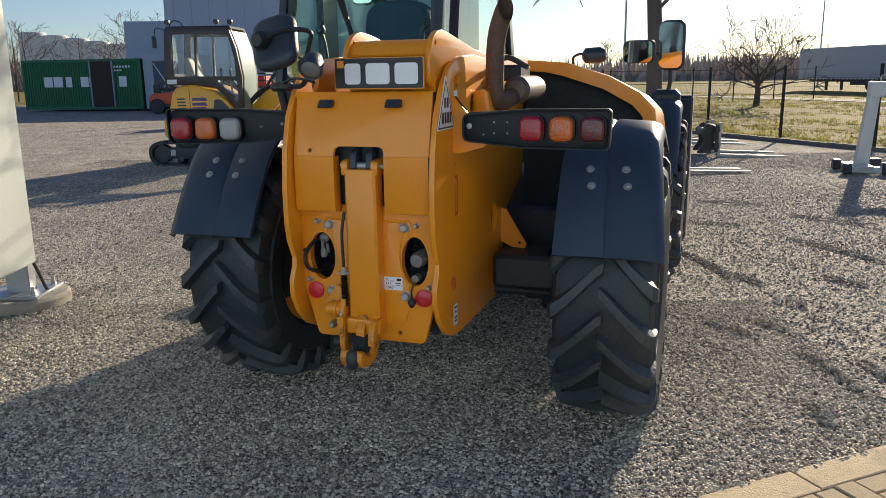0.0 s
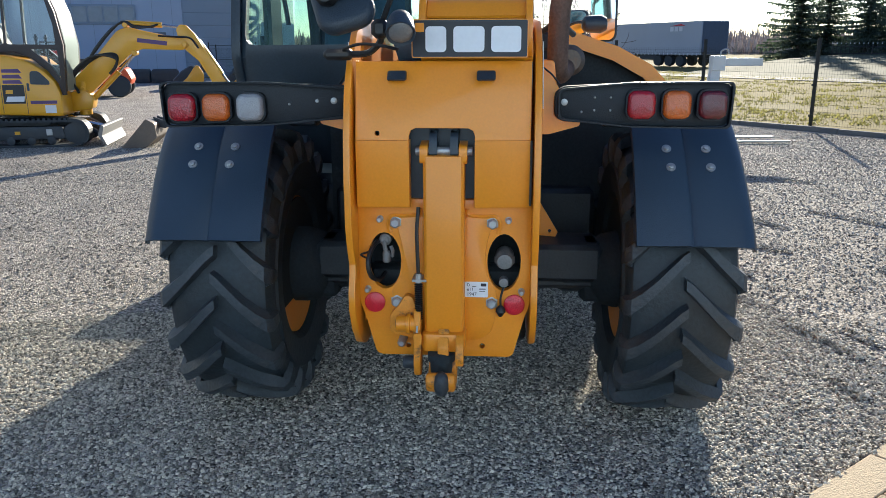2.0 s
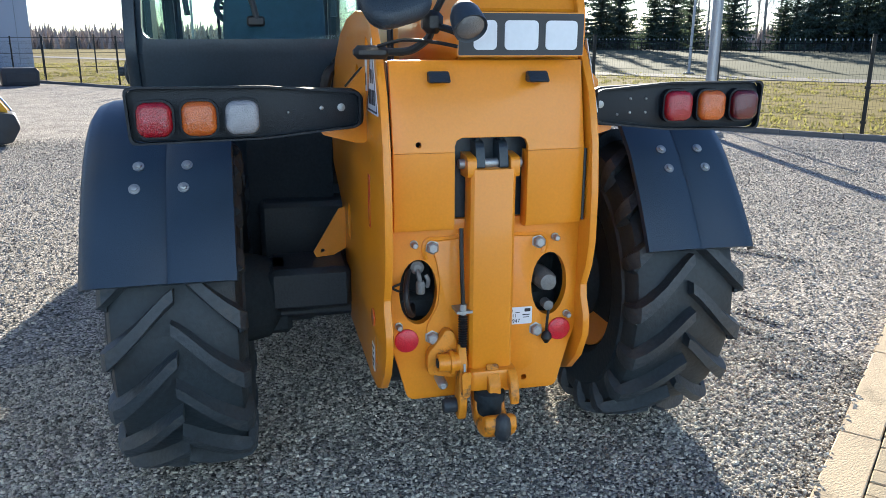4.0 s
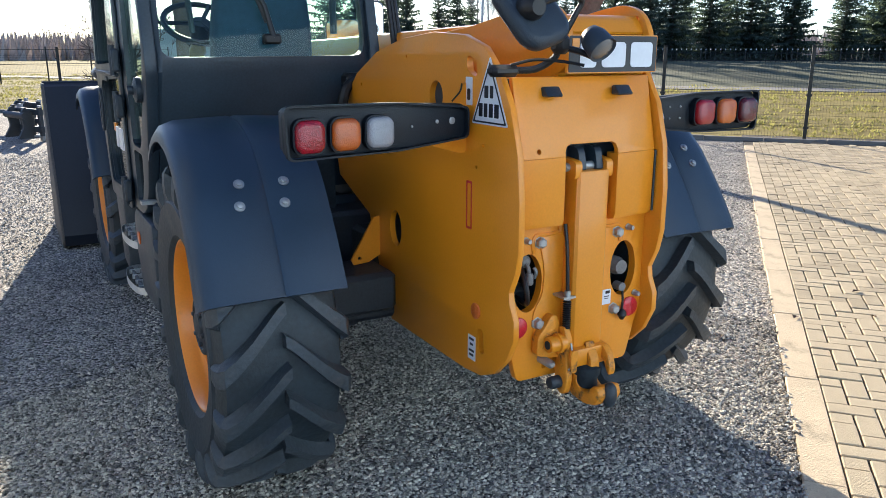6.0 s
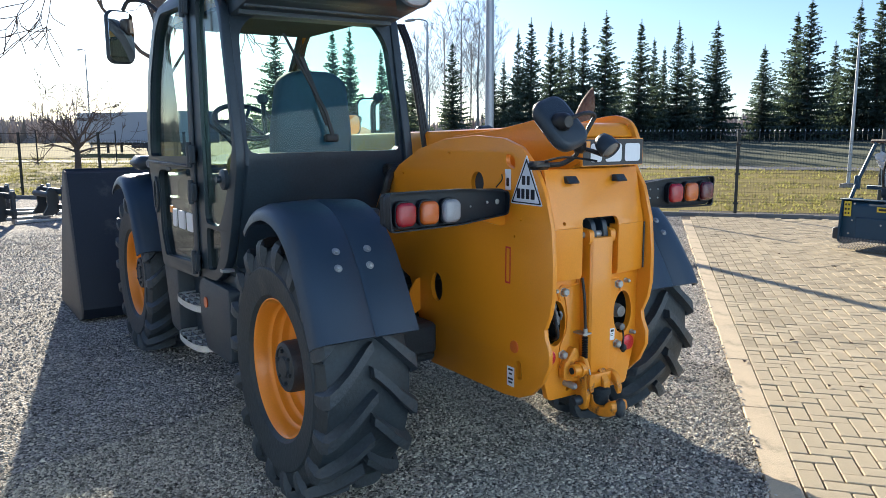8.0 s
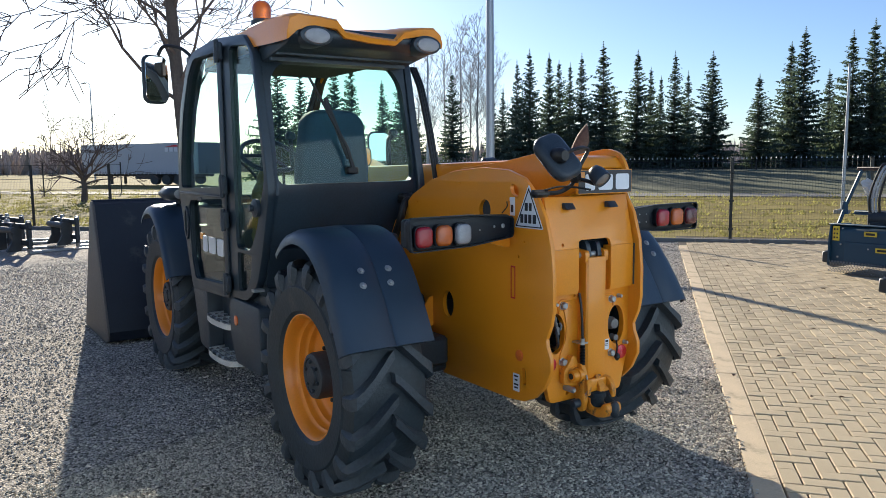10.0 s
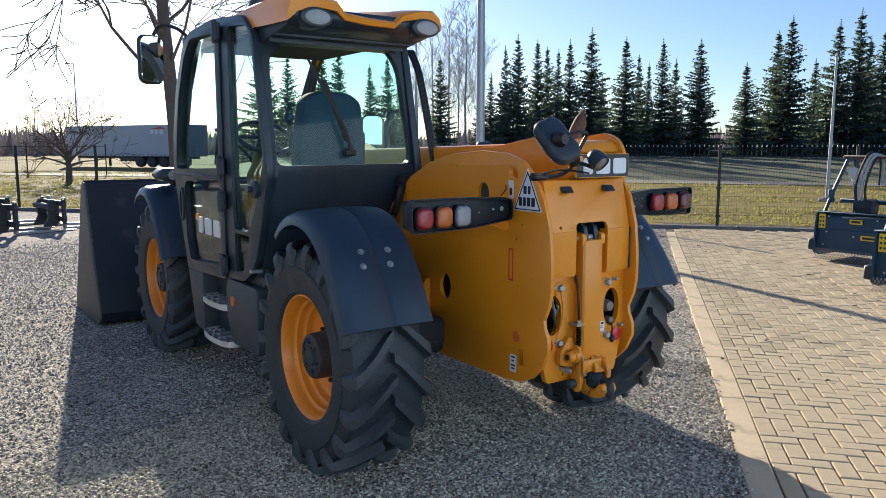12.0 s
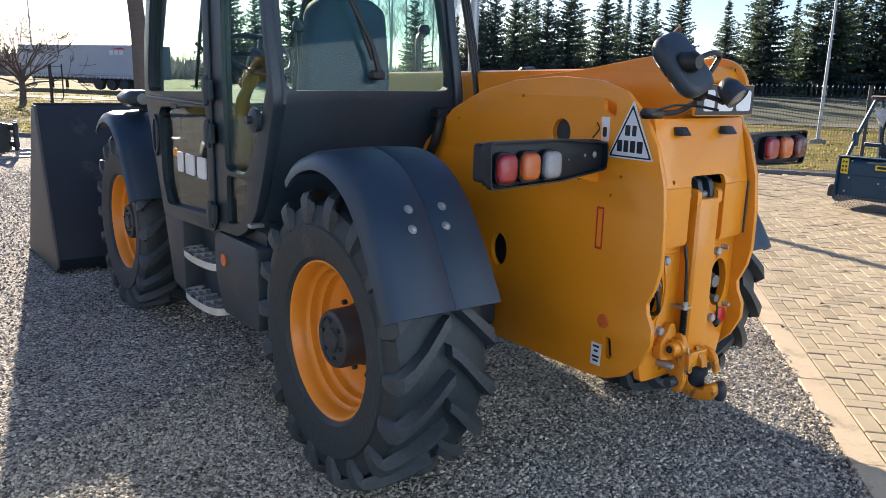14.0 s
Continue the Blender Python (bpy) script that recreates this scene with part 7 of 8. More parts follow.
for v in bm.verts:
    v.co *= 1 + 0.55 * noise.noise(v.co * 14) + 0.30 * noise.noise(v.co * 37)
    v.co = Vector((v.co.x * 1.0 + 0.36 - 0.25 * v.co.z, v.co.y * 0.5 + 0.30, v.co.z * 1.15 + 1.17))
part("plastic_bag", bm, mat("clear_plastic", (0.6, 0.62, 0.62), 0.2, 0, 0.1, 10, 60, 0.3), mul, "crumpled clear plastic bag", 30)
for _x in (-0.13, 1.83):
    bm = bmesh.new()
    box(bm, _x, _x + 0.10, 0.0, 0.22, 0.12, 0.28, 0.015)
    part("skid", bm, DARK, mul, "black side skid")
copy_thing(mul, pose(5.98, 2.70, 0.04, 0, 0, -106.5))

# ---- warehouse behind the yard ----
CLAD = mat("pale_cladding", (0.44, 0.50, 0.60), 0.5, 0, 0.05, 0.5, 20, 0.05)
WINDOW = mat("window_glass", (0.16, 0.20, 0.25), 0.12, 0, 0.2, 0.8, 5, 0)
GREYDOOR = mat("grey_door", (0.28, 0.33, 0.39), 0.5, 0, 0.06, 1, 30, 0.05)
ware = thing("warehouse", pose(-16.6, 44.5, 0, 0, 0, 6), "long pale blue-grey clad warehouse with strip windows", "building")
bm = bmesh.new()
box(bm, 0, 17.6, 0, 18, -0.1, 5.95)
hall = part("wall", bm, CLAD, ware)
bm = bmesh.new()
for _i in range(18):
    box(bm, 0.5 + _i * 0.97, 0.52 + _i * 0.97, -0.02, 0.0, 0.3, 5.9)
part("panel_joint", bm, GREYDOOR, hall, "thin cladding joints")
bm = bmesh.new()
box(bm, -0.1, 17.7, -0.1, 18.1, 5.95, 6.1, 0.03)
part("roof", bm, GREYDOOR, ware, "flat roof edge")
bm = bmesh.new()
box(bm, -3.2, -0.02, 3.0, 14, -0.1, 4.9)
part("annex", bm, CLAD, ware, "lower side annex")
for _x0, _x1, _z0, _z1 in ((6.3, 9.3, 2.75, 3.6),):
    bm = bmesh.new()
    box(bm, _x0 - 0.08, _x1 + 0.08, -0.08, -0.021, _z0 - 0.08, _z1 + 0.08, 0.01)
    w = part("window", bm, GREYDOOR, ware, "framed strip window")
    k = 4
    for _i in range(k):
        bm = bmesh.new()
        a = _x0 + (_x1 - _x0) * _i / k
        box(bm, a + 0.05, a + (_x1 - _x0) / k - 0.03, -0.10, -0.081, _z0 + 0.04, _z1 - 0.04)
        part("pane", bm, WINDOW, w)
bm = bmesh.new()
box(bm, 11.7, 15.3, -0.08, -0.021, 0.0, 4.0, 0.01)
gate = part("gate", bm, GREYDOOR, ware, "grey sectional gate")
for _i in range(6):
    bm = bmesh.new()
    box(bm, 11.76, 15.24, -0.11, -0.081, 0.05 + 0.65 * _i, 0.67 + 0.65 * _i, 0.01)
    part("gate_panel", bm, GREYDOOR, gate)
for _z, _w in ((2.15, 2.2), (1.7, 1.4)):
    bm = bmesh.new()
    box(bm, 8.6, 8.6 + _w, -0.06, -0.03, _z - 0.14, _z + 0.14)
    part("sign_bar", bm, mat("sign_bar", (0.16, 0.18, 0.20), 0.5), ware, "dark plain sign bar")
# fence before the warehouse
wf = thing("picket_fence", pose(0, 0, 0), "dark slim fence in front of the warehouse", "fence")
for _i in range(11):
    bm = bmesh.new()
    box(bm, -0.03, 0.03, -0.02, 0.02, -0.1, 1.75, 0.004)
    ob = part("post", bm, DARKGREEN, wf)
    ob.matrix_world = pose(-3.5 + 2.3 * _i, 42.2 + 0.24 * _i, 0)
bm = bmesh.new()
for _z in (0.25, 0.9, 1.6):
    tube(bm, [(-3.5, 42.2, _z), (19.5, 44.6, _z)], 0.012, 4)
part("rail", bm, DARKGREEN, wf)

# ---- green container with a door opening ----
GREEN = mat("container_green", (0.012, 0.14, 0.052), 0.5, 0, 0.12, 1.2, 40, 0.1, second=(0.03, 0.10, 0.05), amount=0.4)
con = thing("shipping_container", pose(-22.4, 39.85, 0, 0, 0, -9), "green corrugated shipping container with plain white blocks", "container")
bm = bmesh.new()
o = []
_nx = 44
for _i in range(_nx):
    x = 0.12 + _i * (6.3 / _nx)
    o += [(x, 0.0), (x + 0.045, 0.0), (x + 0.065, 0.035), (x + 0.12, 0.035)]
prism(bm, [(0.0, 0.03), *o, (6.56, 0.03), (6.56, 2.4), (0.0, 2.4)], "z", 0.16, 2.44)
part("shell", bm, GREEN, con)
bm = bmesh.new()
for _z0, _z1 in ((0.1, 0.26), (2.4, 2.55)):
    box(bm, -0.02, 6.6, -0.03, 2.42, _z0, _z1, 0.01)
for _x in (0.0, 6.5):
    box(bm, _x - 0.04, _x + 0.1, -0.03, 0.1, 0.1, 2.5, 0.01)
part("corner_frame", bm, GREEN, con)
bm = bmesh.new()
box(bm, 3.85, 5.05, -0.06, 0.0, 0.22, 2.44)
dr = part("doorway", bm, mat("dark_brown", (0.035, 0.022, 0.018), 0.7), con, "dark brown door opening")
for _x in (3.80, 5.03):
    bm = bmesh.new()
    box(bm, _x, _x + 0.07, -0.09, 0.0, 0.2, 2.46)
    part("door_post", bm, GREYDOOR, dr)
for _x, _w in ((1.17, 0.48), (1.72, 0.50), (2.40, 0.34), (3.23, 0.44), (3.72, 0.12), (5.35, 0.42)):
    bm = bmesh.new()
    box(bm, _x, _x + _w, -0.012, -0.002, 1.20, 1.70)
    part("lettering_block", bm, WHITE, con, "plain white block")
for _i in range(9):
    bm = bmesh.new()
    box(bm, 5.12 + 0.16 * (_i % 6), 5.22 + 0.16 * (_i % 6), -0.012, -0.002, 2.12 - 0.17 * (_i // 6), 2.22 - 0.19 * (_i // 6))
    part("code_bar", bm, WHITE, con)
# pale container beside it with cross bracing
con2 = thing("grey_container", pose(-15.75, 38.75, 0, 0, 0, -9), "pale blue-grey container with cross-braced door", "container")
bm = bmesh.new()
box(bm, 0, 2.4, 0, 2.4, 0.1, 2.75, 0.03)
part("shell", bm, mat("pale_blue_paint", (0.36, 0.42, 0.50), 0.5), con2)
bm = bmesh.new()
box(bm, 0.55, 1.9, -0.04, 0.0, 0.3, 2.4)
cd2 = part("door", bm, mat("slate_blue", (0.05, 0.07, 0.11), 0.4), con2)
bm = bmesh.new()
tube(bm, [(0.6, -0.05, 0.4), (1.85, -0.05, 2.3)], 0.03, 6)
tube(bm, [(1.85, -0.05, 0.4), (0.6, -0.05, 2.3)], 0.03, 6)
part("brace", bm, WHITE, cd2)

# ---- silos behind the container ----
for _i in range(6):
    bm = bmesh.new()
    lathe(bm, [(2.2, 0.0), (2.2, 9.2), (2.0, 9.4), (0.1, 9.5)], 20, (0, 0, 0), "z")
    solid("silo", bm, mat("silo_white", (0.80, 0.79, 0.76), 0.35, 0.0), "tall pale cylindrical silo", "silo", "silos in the distance", "", pose(-72 + 2.9 * _i, 132 + 1.5 * _i, -0.45 * _i))

# ---- orange platforms, dark boxes and yellow buckets near the warehouse ----
ORANGE = mat("orange_paint", (0.70, 0.10, 0.015), 0.4, 0, 0.08, 2, 60, 0.05)


def platform(x, y, rz):
    """A folded boom lift: hood, wheels, arm along it, basket at its end."""
    t = thing("boom_lift", pose(x, y, 0, 0, 0, rz), "folded orange boom lift parked by the warehouse", "lift")
    bm = bmesh.new()
    prism(bm, rounded([(-0.95, 0.34), (0.92, 0.34), (1.02, 0.52), (0.86, 0.90), (-0.10, 0.96), (-0.90, 0.90), (-1.02, 0.55)], 0.14), "y", -0.75, 0.75, (), 0.06)
    part("hood", bm, ORANGE, t, "rounded orange hood")
    bm = bmesh.new()
    box(bm, -0.7, 0.7, -0.8, 0.8, 0.26, 0.42, 0.04)
    part("underframe", bm, DARK, t)
    for a in (-0.62, 0.62):
        for b in (-0.72, 0.72):
            bm = bmesh.new()
            lathe(bm, [(0.10, -0.13), (0.30, -0.13), (0.34, -0.08), (0.34, 0.08), (0.30, 0.13), (0.10, 0.13)], 22, (a, b, 0.34), "y")
            part("wheel", bm, RUBBER, t)
    bm = bmesh.new()
    prism(bm, rounded([(-1.1, 0.98), (0.7, 1.02), (0.75, 1.16), (-1.1, 1.18)], 0.04), "y", -0.12, 0.12, (), 0.01)
    prism(bm, rounded([(0.55, 0.9), (0.85, 0.9), (0.85, 1.3), (0.6, 1.3)], 0.05), "y", -0.16, 0.16, (), 0.01)
    part("arm", bm, DARK, t, "dark folded lifting arm")
    bm = bmesh.new()
    for z in (1.22, 1.45, 1.68):
        for p, q in (((-1.5, -0.7), (-0.8, -0.7)), ((-0.8, -0.7), (-0.8, 0.7)), ((-0.8, 0.7), (-1.5, 0.7)), ((-1.5, 0.7), (-1.5, -0.7))):
            tube(bm, [(*p, z), (*q, z)], 0.022, 6)
    for p in ((-1.5, -0.7), (-0.8, -0.7), (-0.8, 0.7), (-1.5, 0.7)):
        tube(bm, [(*p, 1.2), (*p, 1.7)], 0.022, 6)
    part("basket_rail", bm, DARK, t, "dark basket rails")
    bm = bmesh.new()
    box(bm, -1.46, -0.84, -0.66, 0.66, 1.24, 1.60, 0.03)
    part("control_box", bm, mat("red_cover", (0.55, 0.03, 0.03), 0.5), t, "red cover in the basket")


platform(-5.95, 27.6, 4)
platform(-13.3, 36.0, 190)
for _x, _y, _r in ((-6.35, 37.9, 4), (-5.15, 37.7, 4), (-7.5, 38.0, 4), (-0.35, 31.9, 3)):
    bm = bmesh.new()
    prism(bm, rounded([(-0.55, 0.0), (0.55, 0.0), (0.58, 0.45), (0.50, 0.58), (-0.50, 0.58), (-0.58, 0.45)], 0.03), "y", -0.5, 0.5, (), 0.015)
    box(bm, -0.45, 0.45, -0.52, -0.49, 0.10, 0.42, 0.01)
    solid("steel_tub", bm, DARK, "dark grey steel attachment box by the warehouse", "attachment", "dark boxes", "", pose(_x, _y, 0, 0, 0, _r))


def big_bucket(x, y, rz):
    """A deep digging bucket standing on its back: dark shell, rounded yellow cheeks, ears."""
    t = thing("digger_bucket", pose(x, y, 0, 0, 0, rz), "large yellow and black digger bucket on gravel", "bucket", "loose buckets on the gravel")
    o = rounded([(-0.45, 0.10), (-0.20, 0.0), (0.20, 0.0), (0.46, 0.22), (0.48, 0.55), (0.30, 0.86), (0.16, 0.80), (-0.10, 0.42)], 0.08)
    bm = bmesh.new()
    prism(bm, o, "y", -0.40, 0.40, (), 0.01)
    prism(bm, rounded([(-0.62, 0.30), (-0.45, 0.08), (-0.10, 0.40), (0.20, 0.80), (0.05, 0.84), (-0.30, 0.62)], 0.04), "y", -0.38, 0.38, (), 0.01)
    part("shell", bm, DARK, t)
    for y0 in (-0.43, 0.405):
        bm = bmesh.new()
        prism(bm, [(a * 1.03, b * 1.0 + 0.01) for a, b in o], "y", y0, y0 + 0.025, (), 0.006)
        part("cheek", bm, EX_YELLOW, t, "rounded yellow side cheek")
    for y0 in (-0.16, 0.13):
        bm = bmesh.new()
        prism(bm, rounded([(0.40, 0.55), (0.62, 0.60), (0.60, 0.78), (0.34, 0.84)], 0.05), "y", y0, y0 + 0.03)
        part("ear", bm, DARK, t)


big_bucket(-3.62, 32.1, 8)
big_bucket(-1.75, 31.6, 8)

# ---- semi-trailer beyond the field ----
TARP = mat("grey_tarp", (0.48, 0.51, 0.55), 0.55, 0, 0.08, 0.6, 10, 0.1)
tr = thing("semi_trailer", pose(31.9, 52.5, 0, 0, 0, 100) @ Matrix.Diagonal((1, 1, 0.80, 1)), "long grey curtain-sided semi-trailer", "trailer")
bm = bmesh.new()
box(bm, 0, 13.4, 0, 2.5, 1.05, 4.0, 0.05)
part("box_body", bm, TARP, tr, "grey tarpaulin body")
for _i in range(28):
    for _y in (2.5, -0.03):
        bm = bmesh.new()
        box(bm, 0.3 + _i * 0.46, 0.36 + _i * 0.46, _y, _y + 0.03, 1.0, 1.22)
        part("strap", bm, WHITE, tr)
bm = bmesh.new()
box(bm, 0, 13.2, 0.9, 1.6, 0.8, 1.05)
box(bm, 5.0, 7.0, 0.05, 2.45, 0.55, 1.0, 0.03)
part("underframe", bm, DARK, tr)
for _x in (2.2, 3.5, 4.8):
    for _y in (0.2, 2.3):
        bm = bmesh.new()
        lathe(bm, [(0.46, -0.16), (0.5, 0.0), (0.46, 0.16)], 20, (_x, _y, 0.5), "y")
        part("wheel", bm, RUBBER, tr)
for _y in (0.6, 1.9):
    bm = bmesh.new()
    box(bm, 10.4, 10.6, _y - 0.06, _y + 0.06, 0.0, 0.9)
    part("landing_leg", bm, DARK, tr)
bm = bmesh.new()
box(bm, -0.04, 0.0, 0.1, 2.4, 1.1, 3.95, 0.02)
part("rear_door", bm, mat("trailer_door", (0.11, 0.14, 0.20), 0.5), tr, "blue-grey rear doors")
for _x in (2.0, 2.5, 3.0):
    bm = bmesh.new()
    box(bm, _x, _x + 0.38, 2.535, 2.545, 3.15, 3.55)
    part("logo_block", bm, WHITE, tr, "plain white block")
bm = bmesh.new()
prism(bm, [(1.7, 3.62), (3.4, 3.62), (2.2, 3.8)], "y", 2.535, 2.545)
part("logo_stripe", bm, REFLECT_RED, tr)

# ---- black picket fence before the spruces ----
pick = thing("railing_fence", pose(0, 0, 0), "black pointed railing fence before the spruces", "fence")
_bv, _bf, _kk = [], [], 0
_A, _B = Vector((37.0, 48.0)), Vector((72.0, -38.0))
_len = (_B - _A).length
_d = (_B - _A) / _len
for _i in range(int(_len / 0.30)):
    p = _A + _d * (0.30 * _i)
    w = 0.034 if _i % 9 else 0.08
    h = 1.62 + 0.05 * (_i % 9 == 0)
    q = [(p + _d * w * a) for a in (-0.5, 0.5)]
    _bv += [(q[0].x, q[0].y, -0.1), (q[1].x, q[1].y, -0.1), (q[1].x, q[1].y, h - 0.1), (p.x, p.y, h), (q[0].x, q[0].y, h - 0.1),
            (q[0].x + 0.03, q[0].y + 0.015, -0.1), (q[1].x + 0.03, q[1].y + 0.015, -0.1), (q[1].x + 0.03, q[1].y + 0.015, h - 0.1), (p.x + 0.03, p.y + 0.015, h), (q[0].x + 0.03, q[0].y + 0.015, h - 0.1)]
    for t in ((0, 1, 2), (0, 2, 4), (4, 2, 3), (6, 5, 7), (5, 9, 7), (9, 8, 7), (1, 6, 7), (1, 7, 2), (5, 0, 4), (5, 4, 9), (2, 7, 8), (2, 8, 3), (4, 3, 8), (4, 8, 9)):
        _bf.append(tuple(_kk + x for x in t))
    _kk += 10
ob = new("railing_bar", array_mesh("railing_bar", _bv, _bf, DARKGREEN))
ob.parent = pick
ob["kind"] = "stuff"
bm = bmesh.new()
for _z in (0.95, 1.40):
    tube(bm, [(_A.x, _A.y, _z), (_B.x, _B.y, _z)], 0.025, 4)
part("rail", bm, DARKGREEN, pick)
# enlarged tips in white: the sun's glint on the points put into colour
_bv, _bf = [], []
for _i in range(int(_len / 0.30)):
    p = _A + _d * (0.30 * _i)
    _k4 = len(_bv)
    for _x, _y, _z in ((-0.045, 0, 1.58), (0.045, 0, 1.58), (0, -0.045, 1.58), (0, 0.045, 1.58), (0, 0, 1.72)):
        _bv.append((p.x + _x, p.y + _y, _z))
    _bf += [(_k4, _k4 + 2, _k4 + 4), (_k4 + 2, _k4 + 1, _k4 + 4), (_k4 + 1, _k4 + 3, _k4 + 4), (_k4 + 3, _k4, _k4 + 4)]
ob = new("sunlit_railing_tip", array_mesh("sunlit_railing_tip", _bv, _bf, WHITEPAINT))
ob.parent = pick
ob["kind"] = "stuff"
tagged(ob, "small railing tips coloured pale as if sunlit")

# low bank under the spruces, the trees' shade put into its grass colour
bm = bmesh.new()
SHADEGRASS = mat("shaded_bank_grass", (0.085, 0.095, 0.045), 0.95, 0, 0.3, 0.3, 3, 0.6)
_nrm = Vector((-_d.y, _d.x))
rows = []
for _o, _z in ((-16, -0.05), (-11, 0.30), (-5, 0.68), (0, 0.85), (12, 0.85), (30, 0.5), (32, -0.1)):
    rows.append([bm.verts.new((*(_A + _d * (_len * j / 30) + _nrm * _o), _z + (0.10 * noise.noise(Vector((j * 0.7, _o * 0.2, 3))) if -16 < _o < 32 else 0))) for j in range(31)])
for a, b in zip(rows, rows[1:]):
    for j in range(30):
        bm.faces.new((a[j], a[j + 1], b[j + 1], b[j]))
tagged(part("grass_bank", bm, SHADEGRASS, None, "low grassy bank below the trees, coloured dark as in shade"), "", "ground", "", "structure")

# ---- trees ----
NEEDLE = mat("spruce_needles", (0.092, 0.13, 0.105), 0.8, 0, 0.45, 0.8, 8, 0, island=1.2)
BARK = mat("grey_bark", (0.12, 0.10, 0.085), 0.9, 0, 0.3, 4, 40, 0.6)
BIRCH = mat("birch_bark", (0.42, 0.39, 0.36), 0.8, 0, 0.4, 3, 20, 0.3, second=(0.12, 0.10, 0.09), amount=0.5)
TWIG = mat("twigs", (0.13, 0.10, 0.085), 0.9, 0, 0.3, 2, 20, 0)


def lets_light_through(m, color, share):
    """Thin needles and blades pass part of the light on."""
    n, l = m.node_tree.nodes, m.node_tree.links
    tr, mx = n.new("ShaderNodeBsdfTranslucent"), n.new("ShaderNodeMixShader")
    tr.inputs[0].default_value = (*color, 1)
    mx.inputs[0].default_value = share
    l.new(n["Principled BSDF"].outputs[0], mx.inputs[1])
    l.new(tr.outputs[0], mx.inputs[2])
    l.new(mx.outputs[0], n["Material Output"].inputs[0])


lets_light_through(NEEDLE, (0.12, 0.16, 0.09), 0.40)
lets_light_through(BLADE, (0.42, 0.40, 0.13), 0.45)


def spruce_arrays(seed, height=11.0):
    """Whorls of drooping boughs, each fringed with narrow hanging sprays; pointed top."""
    r = np.random.default_rng(seed)
    v, f, k = [], [], 0
    z = height * 0.03
    side_a, side_b = r.uniform(0, 6.283), r.uniform(0, 6.283)
    while z < height * 0.955:
        t = z / height
        reach = height * 0.25 * (1 - t) ** 1.1 + 0.05
        n = int(7 + 6 * (1 - t))
        a0 = r.uniform(0, 6.283)
        for b in range(n):
            if r.random() < 0.20:
                continue
            a = a0 + 6.283 * b / n + r.uniform(-0.35, 0.35)
            ln = reach * r.uniform(0.35, 1.15) * (1 + 0.16 * math.sin(a + side_a) + 0.10 * math.sin(2 * a + side_b + 5 * t))
            zz = z + r.uniform(-0.14, 0.14)
            ca, sa = math.cos(a), math.sin(a)
            slope = -0.34 + 0.95 * t + r.uniform(-0.10, 0.10)
            sprays = max(4, int(ln * 8.5))
            for s in range(sprays):
                q = (s + r.uniform(0.1, 1)) / sprays
                px = ln * q
                pz = zz + slope * ln * q + (0.20 * ln * max(0, q - 0.6) if t < 0.6 else 0)
                w = (0.10 + 0.22 * (1 - q)) * (0.30 + 0.80 * (1 - t))
                for side in (-1, 1):
                    sx, sy = r.uniform(0.10, 0.30) * (1.1 - 0.5 * t), side * w * r.uniform(0.6, 1.9)
                    dz = -0.02 - 0.16 * r.random() * (1 - 0.8 * t)
                    for e in ((px - 0.08, 0, pz + 0.03), (px + 0.10, side * 0.02, pz - 0.02), (px + sx, sy, pz + dz)):
                        v.append((e[0] * ca - e[1] * sa, e[0] * sa + e[1] * ca, e[2]))
                    f.append((k, k + 1, k + 2))
                    k += 3
                hx = px + r.uniform(0.0, 0.14)
                for e in ((px - 0.10, r.uniform(-0.05, 0.05), pz), (px + 0.11, r.uniform(-0.05, 0.05), pz), (hx, r.uniform(-0.06, 0.06), pz - (0.12 + 0.30 * r.random()) * (1 - 0.75 * t))):
                    v.append((e[0] * ca - e[1] * sa, e[0] * sa + e[1] * ca, e[2]))
                f.append((k, k + 1, k + 2))
                k += 3
        z += 0.16 + 0.07 * r.random()
    for i in range(26):
        z, a = height * (0.93 + 0.07 * i / 26), 2.4 * i
        ln = 0.05 + 0.20 * (26 - i) / 26
        for e in ((0, 0, z - 0.03), (0, 0, z + 0.03), (ln * math.cos(a), ln * math.sin(a), z + 0.05)):
            v.append(e)
        f.append((k, k + 1, k + 2))
        k += 3
    return np.array(v), np.array(f)


def tree_thing(name, crown, trunk_mesh, m, label, category, group):
    t = thing(name, m, label, category, group)
    for nm, me in (("trunk", trunk_mesh), ("crown", crown)):
        ob = new(nm, me)
        ob.parent = t
    return t


_tb = bmesh.new()
tube(_tb, [(0, 0, -0.2), (0, 0, 3), (0.05, 0, 8), (0, 0, 11.0)], [0.13, 0.10, 0.035, 0.008], 7)
SPRUCE_TRUNK = mesh_of("spruce_trunk", _tb, BARK)
SPRUCES = [array_mesh("spruce_crown", *spruce_arrays(s), NEEDLE) for s in (1, 2, 3, 4, 5, 6)]
_cx, _cy = -3.57, 1.11
